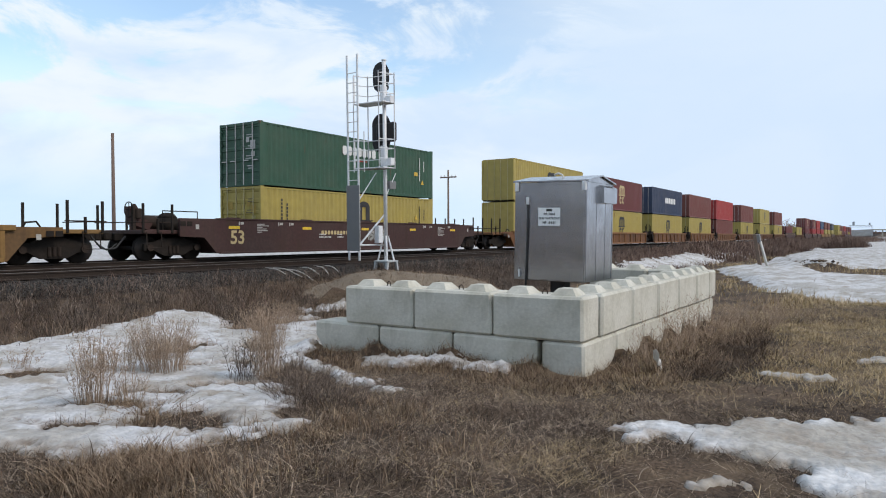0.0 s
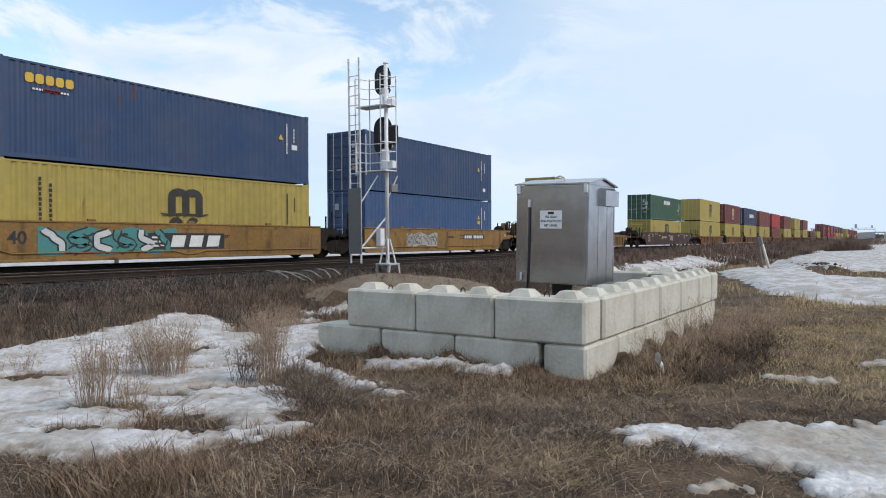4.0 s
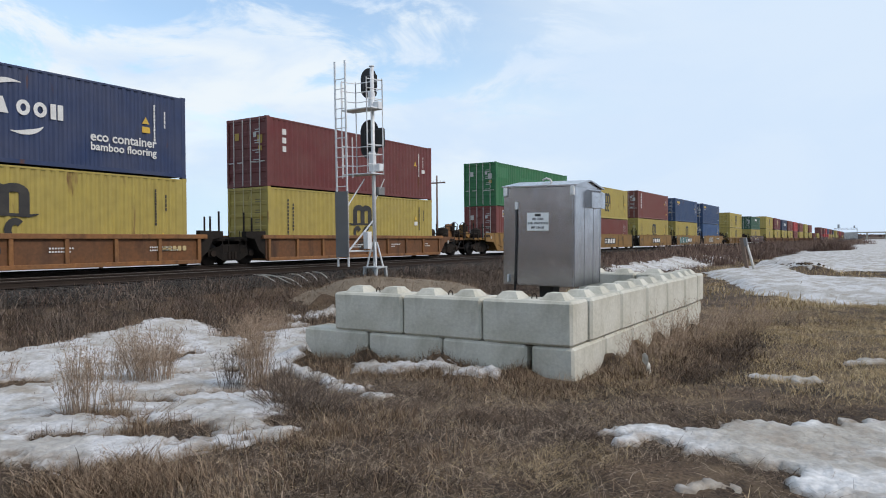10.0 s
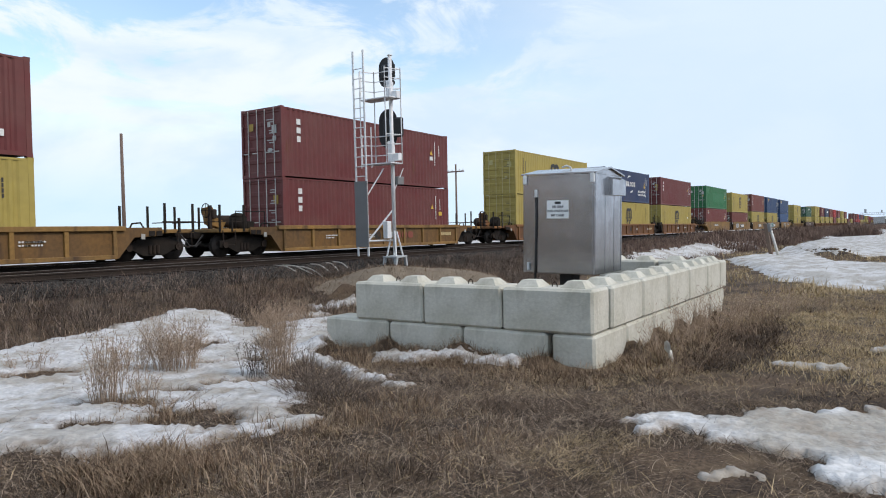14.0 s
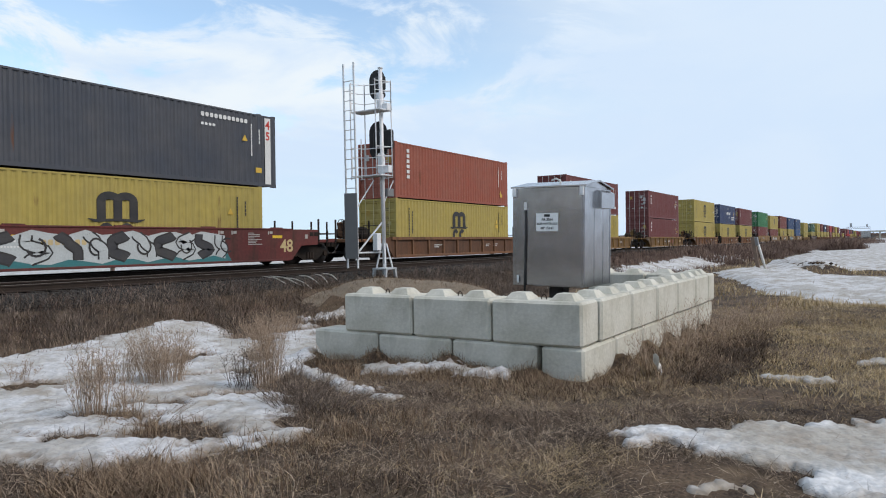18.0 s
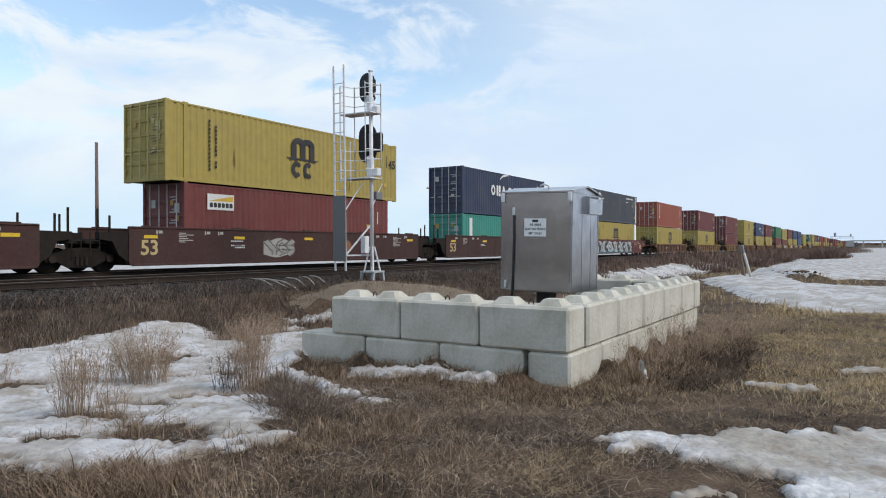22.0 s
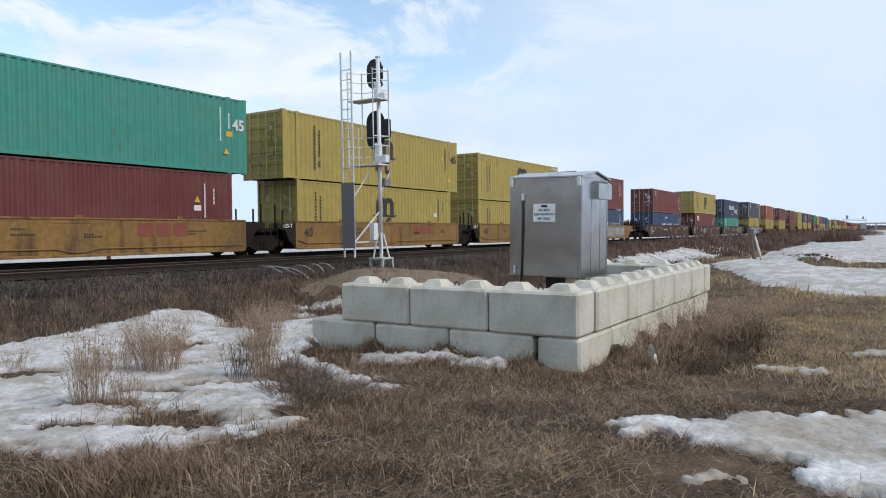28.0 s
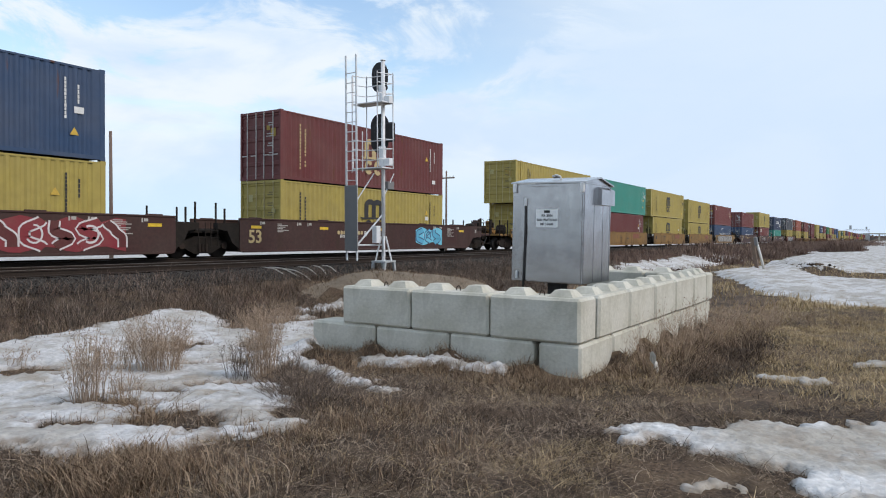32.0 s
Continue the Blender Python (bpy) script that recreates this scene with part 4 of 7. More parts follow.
meadow("flattened_grass", "flattened grass among the snow of the ditch", 16000, (1.5, 6.5, 6.4, 11.5), 24, 0.12, (0.05, 0.16), 0.007, (0.6, 2.5), M_GRASS, 42)
meadow("weeds", "dark tangled weeds at the edge of the snow", 5200, (4.5, 6.3, 4.5, 6.2), 40, 0.14, (0.08, 0.34), 0.005, (0.5, 1.6), M_WEED, 43, sparse=lambda x, y: np.clip(1.3 - 1.5 * np.hypot((x - 5.35) / 0.75, (y - 5.2) / 0.85), 0, 1))
meadow("dry_grass", "thick pale tussock of dry grass", 3200, (2.35, 3.1, 4.1, 4.9), 60, 0.10, (0.14, 0.34), 0.005, (0.4, 1.4), M_GRASS, 44)
meadow("flattened_grass", "thin flattened grass on the open verge", 30000, (-9.0, 7.0, -9.0, 7.0), 24, 0.16, (0.03, 0.12), 0.009, (1.2, 3.5), M_THATCH, 45, sparse=foreground_gaps)
meadow("dry_grass", "brown tussock of bent grass rising out of the snow", 2600, (3.3, 5.0, 6.0, 8.0), 40, 0.12, (0.06, 0.26), 0.0055, (0.5, 2.2), M_GRASS, 46, 1.0,
       sparse=lambda x, y: np.clip(1.25 - 1.3 * np.minimum(np.hypot((x - 4.0) / 0.32, (y - 6.85) / 0.8), np.hypot((x - 4.7) / 0.32, (y - 7.25) / 0.5)), 0, 1))
meadow("weeds", "grey-brown weed stems poking through the crusted snow", 5200, (2.4, 11.5, 5.0, 13.0), 26, 0.16, (0.05, 0.30), 0.0045, (0.2, 1.4), M_WEED, 47, 1.0,
       sparse=lambda x, y: np.clip(wave(x, y, 2.3, 1.2) * 1.2 - 0.05, 0, 1))
meadow("dry_grass", "pale golden grass at the edge of the wet mud", 9000, (4.0, 5.8, 1.5, 2.8), 30, 0.09, (0.03, 0.13), 0.0045, (0.8, 3.0), M_GOLD, 48,
       sparse=lambda x, y: np.clip(1.4 - 1.2 * np.minimum(np.hypot((x - 5.2) / 0.4, (y - 2.0) / 0.35), np.hypot((x - 4.55) / 0.35, (y - 2.05) / 0.4)), 0, 1))
meadow("dry_grass", "stubble standing through the thin snow", 5000, (2.0, 7.5, 3.8, 9.5), 14, 0.10, (0.03, 0.10), 0.004, (0.2, 1.2), M_GRASS, 39, 0.5)
meadow("dry_grass", "dead grass in front of the concrete blocks", 9000, (7.2, 8.4, 3.0, 8.2), 30, 0.12, (0.08, 0.24), 0.006, (0.3, 1.2), M_GRASS, 27)
meadow("dry_grass", "dead grass inside the block enclosure", 9000, (9.0, 15.6, 4.0, 11.0), 30, 0.2, (0.12, 0.40), 0.008, (0.2, 1.0), M_GRASS, 28)
meadow("weeds", "dark brown dead weeds in the railway ditch", 52000, (0.0, 40.0, 11.6, 15.0), 40, 0.22, (0.14, 0.50), 0.009, (0.3, 1.3), M_WEED, 29, 0.02)
meadow("weeds", "pale dead weeds at the edge of the ballast", 9000, (2.0, 30.0, 12.6, 15.6), 30, 0.2, (0.12, 0.42), 0.006, (0.2, 1.0), M_BRUSH, 30, 0.02)
meadow("dry_grass", "pale grass growing over the earth mound", 26000, (11.8, 19.0, 8.6, 14.6), 30, 0.22, (0.05, 0.17), 0.008, (0.3, 1.6), M_GRASS, 31, bury=0.75)
meadow("weeds", "dark dead weeds standing in the snowy ditch", 9000, (6.0, 14.5, 8.5, 13.0), 60, 0.22, (0.12, 0.40), 0.006, (0.2, 0.9), M_TWIG, 32, 0.06)
meadow("weeds", "brown dead weeds along the far verge", 60000, (30.0, 120.0, 11.4, 15.4), 60, 0.5, (0.2, 0.6), 0.026, (0.1, 0.6), M_BRUSH, 33, 0.03, field=far_snow)
meadow("dry_grass", "pale dry grass of the open field", 42000, (22.0, 90.0, -22.0, 10.5), 50, 0.7, (0.12, 0.42), 0.022, (0.2, 1.0), M_FIELD, 34, 0.02, field=far_snow)
meadow("brush", "dark red-brown brush beside the distant track", 26000, (60.0, 330.0, 11.0, 15.4), 120, 1.0, (0.5, 1.5), 0.05, (0.05, 0.5), M_BRUSH, 35, 0.2, field=far_snow)
meadow("dry_grass", "dry grass beyond the tracks", 16000, (5.0, 120.0, 25.5, 31.0), 60, 0.6, (0.15, 0.5), 0.03, (0.2, 0.9), M_GRASS, 36, 0.05, field=far_snow)


def shrub(x, y, h, spread, stems, mat, label, seed, bend=0.5, twigs=4):
    """A bare weed shrub: thin upright stems from one root, each with a plume of fine side twigs."""
    r = random.Random(seed)
    z = float(ground(x, y)) - 0.03
    root = thing("shrub", label, "shrub", at=pose(x, y, z))
    b, fine = Build(), Build()
    for k in range(stems):
        a = r.uniform(0, 2 * math.pi)
        d = spread * math.sqrt(r.random())
        bx, by = 0.62 * d * math.cos(a), 0.62 * d * math.sin(a)
        top = 1.15 * h * r.uniform(0.5, 1.0) * (1 - 0.2 * d / spread)
        a += r.uniform(-0.9, 0.9)
        pts = []
        for i in range(4):
            t = i / 3
            pts.append(Vector((bx + d * math.cos(a) * t ** 1.4 * bend + r.uniform(-0.02, 0.02), by + d * math.sin(a) * t ** 1.4 * bend + r.uniform(-0.02, 0.02), top * t)))
        for i in range(3):
            b.rod(pts[i], pts[i + 1], 0.0030 * (1 - 0.25 * i), 3, 0.0030 * (0.75 - 0.25 * i) + 0.0006)
        for _ in range(twigs):
            t = r.uniform(0.35, 1.0)
            i = min(int(t * 3), 2)
            p = pts[i].lerp(pts[i + 1], t * 3 - i)
            q = p + Vector((r.uniform(-1, 1), r.uniform(-1, 1), r.uniform(0.3, 1.5))) * h * 0.10
            fine.rod(p, q, 0.0020, 3, 0.0009)
            for _ in range(2):
                fine.rod(q, q + Vector((r.uniform(-1, 1), r.uniform(-1, 1), r.uniform(-0.2, 1))) * h * 0.05, 0.0026, 3, 0.0008)
    tagged(part("stem_mass", b, mat, root), kind="stuff")
    tagged(part("twig_mass", fine, mat, root), kind="stuff")


DRY = "bare straw-brown weed shrub standing in old snow"
for k, (x, y, h, s, n) in enumerate(((3.95, 7.0, 0.84, 0.27, 44), (4.2, 6.75, 0.5, 0.2, 16), (5.72, 8.4, 0.84, 0.46, 120), (5.3, 8.75, 0.60, 0.3, 36), (6.2, 6.85, 0.96, 0.27, 66), (6.0, 7.1, 0.6, 0.25, 30), (6.45, 6.6, 0.5, 0.2, 16),
                                     (4.6, 10.2, 0.35, 0.4, 24), (9.6, 10.6, 0.6, 0.6, 60), (10.6, 11.3, 0.6, 0.7, 60))):
    shrub(x, y, h, s, int(n * 1.4), M_WEED if 4 < k < 7 else M_TWIG, DRY, 40 + k, 0.45, 7)
for k, (x, y, h, s, n) in enumerate(((5.35, 5.45, 0.46, 0.42, 70), (5.75, 5.75, 0.44, 0.4, 50), (5.15, 4.85, 0.30, 0.5, 50), (4.0, 6.15, 0.24, 0.4, 40))):
    shrub(x, y, h * 0.9, s, n, M_WEED if k < 3 else M_GRASS, "low tangle of dead weed stems beside melting snow", 60 + k, 1.0, 6)
for k, (x, y, h, s, n) in enumerate(((9.6, 2.75, 0.62, 0.35, 26), (10.6, 2.8, 0.85, 0.45, 36), (11.6, 2.7, 0.72, 0.5, 40), (12.8, 2.7, 0.85, 0.5, 44), (14.0, 2.6, 0.9, 0.6, 50), (15.4, 2.3, 0.6, 0.6, 44), (17.0, 2.4, 0.7, 0.8, 70), (18.4, 2.0, 0.6, 0.8, 70))):
    shrub(x, y, h, s, n, M_TWIG, "thin bare weed stems against the concrete blocks", 80 + k, 0.7, 5)


# ---- stones on the ballast shoulder ----
def stones(n, x0, x1, y0, y1, size, seed, label):
    g = np.random.RandomState(seed)
    x, y = g.uniform(x0, x1, n), g.uniform(y0, y1, n)
    k = on_mound(x, y) < 0.2
    x, y = x[k], y[k]
    n = len(x)
    s = g.uniform(*size, n)
    octa = np.array([(1, 0, 0), (0, 1, 0), (-1, 0, 0), (0, -1, 0), (0, 0, 0.8), (0, 0, -0.6)], float)
    v = octa[None] * s[:, None, None] * g.uniform(0.6, 1.3, (n, 6, 3))
    a = g.uniform(0, 6.28, n)
    c, w = np.cos(a)[:, None], np.sin(a)[:, None]
    v = np.stack([v[..., 0] * c - v[..., 1] * w + x[:, None], v[..., 0] * w + v[..., 1] * c + y[:, None], v[..., 2] + (ground(x, y) + s * 0.25)[:, None]], -1)
    f = np.array([(0, 1, 4), (1, 2, 4), (2, 3, 4), (3, 0, 4), (1, 0, 5), (2, 1, 5), (3, 2, 5), (0, 3, 5)])
    me = bpy.data.meshes.new("ballast_stones")
    me.vertices.add(n * 6)
    me.vertices.foreach_set("co", v.ravel())
    loops = (np.arange(n)[:, None, None] * 6 + f[None]).ravel()
    me.loops.add(len(loops))
    me.loops.foreach_set("vertex_index", loops.astype(np.int32))
    me.polygons.add(8 * n)
    me.polygons.foreach_set("loop_start", (np.arange(8 * n) * 3).astype(np.int32))
    me.update(calc_edges=True)
    me.materials.append(M_STONE)
    tagged(new("ballast_stones", me), label, "ballast", kind="stuff")


stones(26000, 4.0, 40.0, 14.6, 16.6, (0.022, 0.052), 3, "loose grey crushed stone on the ballast shoulder")
stones(9000, 8.0, 40.0, 16.6, 20.8, (0.025, 0.05), 4, "grey crushed stone between the tracks")


clods = Build()
rk = random.Random(14)
for k in range(150):
    t, off = rk.random(), rk.gauss(0.25, 0.4)
    x, y = 57.5 - 11.5 * t + 0.34 * off, 7.2 - 4.2 * t - 0.94 * off * -1
    q = rk.uniform(0.035, 0.10)
    z = float(ground(x, y)) + 0.10
    clods.add([(x + q * rk.uniform(0.8, 1.6), y, z), (x, y + q * rk.uniform(0.8, 1.6), z), (x - q * 1.2, y, z), (x, y - q * 1.2, z), (x, y, z + q), (x, y, z - q)],
              [(0, 1, 4), (1, 2, 4), (2, 3, 4), (3, 0, 4), (1, 0, 5), (2, 1, 5), (3, 2, 5), (0, 3, 5)])
solid("earth_clods", clods, M_SOIL, "dark frozen clods of earth along a ploughed windrow of snow", "earth", kind="stuff")


# ---- distance: bushes, bare trees, signal bridge, overpass ----
def bush(x, y, h, w, n, label, mat, seed, name="bush"):
    g = np.random.RandomState(seed)
    a, d = g.uniform(0, 2 * np.pi, n), np.sqrt(g.uniform(0, 1, n))
    px, py = x + w * d * np.cos(a), y + w * d * np.sin(a)
    hh = h * g.uniform(0.35, 1.0, n) * (1 - 0.5 * d ** 2)
    up = g.uniform(0, 0.35, n) * h * (1 - d)
    me = blade_mesh(name, px, py, ground(px, py) - 0.1 + up, hh - up * 0.6, np.full(n, 0.045 + h * 0.006), g.uniform(0.1, 0.9, n), a + g.normal(0, 0.9, n), g.uniform(0, 0.2, n), mat)
    return tagged(new(name, me), label, "bush")


bush(128, 6.2, 2.9, 3.2, 1500, "dense dark red-brown leafless bush in the snow field", M_BRUSH, 1)
bush(136, 5.0, 2.2, 2.4, 800, "low dark leafless bush in the snow field", M_BRUSH, 2)
for k in range(9):
    bush(62 + 9.5 * k, 12.6 + 0.8 * math.sin(k * 2.1), 1.5 + 0.5 * math.sin(k * 1.3), 2.6, 700, "brown leafless bush beside the track", M_BRUSH, 10 + k)
for k in range(7):
    bush(190 + 34 * k, 9.5 - 2.5 * (k % 3), 2.6, 5.0, 500, "distant brown leafless bush near the track", M_BRUSH, 30 + k)


def bare_tree(x, y, h, seed):
    r = random.Random(seed)
    t = thing("bare_tree", "leafless grey-brown tree on the far side of the track", "tree", "distant trees", at=pose(x, y, float(ground(x, y)) - 0.2))
    trunk, limbs, fine = Build(), Build(), Build()
    trunk.rod((0, 0, 0), (0, 0, h * 0.45), h * 0.022, 7, h * 0.014)
    for k in range(16):
        z = h * r.uniform(0.2, 0.45)
        a = r.uniform(0, 6.28)
        q = Vector((math.cos(a) * h * r.uniform(0.08, 0.3), math.sin(a) * h * r.uniform(0.08, 0.3), z + h * r.uniform(0.2, 0.5)))
        limbs.rod((0, 0, z), q, h * 0.009, 4, h * 0.004)
        for j in range(14):
            p = Vector((0, 0, z)).lerp(q, r.uniform(0.35, 1.0))
            fine.rod(p, p + Vector((r.uniform(-1, 1), r.uniform(-1, 1), r.uniform(0.0, 1.2))) * h * 0.13, h * 0.0045, 3, h * 0.002)
    part("trunk", trunk, M_BRUSH, t)
    tagged(part("limb_mass", limbs, M_BRUSH, t), kind="stuff")
    tagged(part("crown", fine, M_BRUSH, t), kind="stuff")


for k, (x, y, h) in enumerate(((300, 34, 8), (318, 37, 9.5), (336, 35, 8.5), (352, 38, 10), (372, 36, 8), (700, 60, 14))):
    bare_tree(x, y, h, k)

# The bridge and its heads share a pale grey that puts distance haze into the colour.
bridge = thing("signal_bridge", "distant grey steel signal bridge spanning the tracks", "signal bridge", at=pose(640, 0, float(rail_height(640))))
for y in (12.0, 27.5):
    part("tower", Build().box(-0.5, -0.35, y - 0.5, y - 0.35, -1, 9.2).box(0.35, 0.5, y - 0.5, y - 0.35, -1, 9.2).box(-0.5, -0.35, y + 0.35, y + 0.5, -1, 9.2).box(0.35, 0.5, y + 0.35, y + 0.5, -1, 9.2), M_STEEL, bridge)
for z in (7.8, 9.1):
    for x in (-0.45, 0.45):
        part("chord", Build().box(x - 0.12, x + 0.12, 11.5, 28.0, z - 0.12, z + 0.12), M_STEEL, bridge)
for k in range(11):
    y = 12 + 1.5 * k
    part("truss_brace", Build().rod((-0.45, y, 7.8), (-0.45, y + 1.5 if y < 27 else y, 9.1), 0.07, 4), M_STEEL, bridge)
part("signal_head", Build().box(-0.4, 0.2, 24.0, 25.6, 9.2, 12.2, 0.1), M_STEEL, bridge, "signal head, paled in colour for distance haze")
part("signal_head", Build().box(-0.4, 0.2, 13.2, 14.4, 9.2, 11.2, 0.1), M_STEEL, bridge, "signal head, paled in colour for distance haze")
over = thing("road_overpass", "pale distant concrete road overpass beyond the signal bridge", "overpass", at=pose(1000, 0, -5.5))
part("deck", Build().box(-6, 6, -150, 18, 7.6, 9.2, 0.1), M_CONC, over)
for y in (-110, -75, -40, -12, 8):
    part("pier", Build().box(-5, 5, y - 0.8, y + 0.8, 0, 7.6, 0.1), M_CONC, over)
part("embankment", Build().prism([(18, 0.0), (60, 0.0), (40, 8.0), (18, 9.2)], -9, 9, "x"), M_SNOW, over)
far_n = 2600
gg = np.random.RandomState(8)
wa = gg.uniform(radians(-12), radians(75), far_n)
wd = gg.uniform(1500, 2100, far_n)
me = blade_mesh("distant_woods", wd * np.cos(wa), wd * np.sin(wa), ground(wd * np.cos(wa), wd * np.sin(wa)) - 0.5, gg.uniform(5, 12, far_n) * (0.55 + 0.45 * np.sin(wa * 23) * np.sin(wa * 61 + 1)), np.full(far_n, 9.0), gg.uniform(0, 0.3, far_n), wa, gg.uniform(0, 0.2, far_n), M_BRUSH)
tagged(new("distant_woods", me), "thin line of leafless woods on the horizon", "woods", kind="stuff")


# ---- litter ----
bag = Build(True)
for i in range(7):
    for j in range(7):
        bag.v.append((0.16 * (i / 6 - 0.5) + 0.02 * math.sin(j * 2), 0.03 * math.sin(i * 1.7 + j * 1.1), 0.26 * j / 6 + 0.02 * math.cos(i * 1.9)))
bag.f = [(i * 7 + j, (i + 1) * 7 + j, (i + 1) * 7 + j + 1, i * 7 + j + 1) for i in range(6) for j in range(6)]
solid("plastic_bag", bag, M_PIPE, "crumpled white plastic bag caught in the weeds", "litter", at=pose(9.35, 2.6, float(ground(9.35, 2.6)) + 0.02, -15, 10, 30))

# ---- a few birds ----
BIRDS = []
FLIGHT = [(143.0, 52.0, -1.1), (145.7, 35.6, 6.6), (147.9, 24.8, 13.8), (149.1, 16.6, 19.4), (149.8, 7.5, 26.4), (150.0, -0.1, 34.9), (150.0, -140.0, 175.0)]


def bird():
    b = thing("bird", "small dark bird in flight over the field", "bird", "birds in flight")
    part("body", Build(True).rod((-0.11, 0, 0), (0.05, 0, 0), 0.015, 8, 0.045).rod((0.05, 0, 0), (0.15, 0, 0.01), 0.045, 8, 0.01), M_BIRD, b)
    for s in (-1, 1):
        part("wing", Build().prism([(0.06, s * 0.02), (0.08, s * 0.17), (0.01, s * 0.30), (-0.04, s * 0.17), (-0.06, s * 0.02)], 0.01, 0.018, "z"), M_BIRD, b, at=pose(0, 0, 0, 18 * s, 0, 0))
    return b


for k in range(6):
    BIRDS.append(bird())

# ---- intermodal train ----
SPEED = 13.03
TILT = math.degrees(math.atan(GRADE))
MOVERS = []
YEL, MAR, BRN, RED = (0.37, 0.288, 0.066), (0.125, 0.022, 0.022), (0.15, 0.036, 0.028), (0.33, 0.025, 0.025)
NAVY, BLUE, GRN, TEAL, SLATE = (0.017, 0.032, 0.076), (0.028, 0.077, 0.19), (0.014, 0.135, 0.045), (0.033, 0.25, 0.195), (0.045, 0.052, 0.068)
DBLU, INDIGO = (0.018, 0.050, 0.128), (0.017, 0.035, 0.100)
DGRN, CMAB, ORED, FRED = (0.02, 0.078, 0.045), (0.022, 0.055, 0.125), (0.27, 0.065, 0.035), (0.15, 0.030, 0.027)
NAMES = {YEL: "yellow", MAR: "maroon", BRN: "brown-red", RED: "bright red", NAVY: "dark blue", DBLU: "royal blue", INDIGO: "indigo blue", BLUE: "blue", GRN: "patched green", TEAL: "turquoise", SLATE: "dark grey",
         DGRN: "dark green", CMAB: "deep blue", ORED: "faded orange-red", FRED: "red"}
WHT, BLK, TAN, ORG = (0.70, 0.70, 0.68), (0.018, 0.018, 0.02), (0.52, 0.40, 0.20), (0.62, 0.40, 0.05)


def corrugated(length, z0, z1, y, depth, pitch=0.28, edge=None):
    """Corrugated sheet along x at y, pressed in by depth towards -y's far side."""
    b = Build()
    edge = min(0.22, length * 0.1) if edge is None else edge
    xs = [(0.0, 0.0), (edge, 0.0)]
    n = max(1, int((length - 2 * edge) / pitch))
    x, step = edge, (length - 2 * edge) / n
    for k in range(n):
        xs += [(x + step * 0.22, depth), (x + step * 0.50, depth), (x + step * 0.72, 0.0), (x + step, 0.0)]
        x += step
    xs.append((length, 0.0))
    vs = []
    for px, d in xs:
        vs += [(px, y + d, z0), (px, y + d, z1)]
    return b.add(vs, [(2 * i, 2 * i + 2, 2 * i + 3, 2 * i + 1) for i in range(len(xs) - 1)])


BOXES = {}


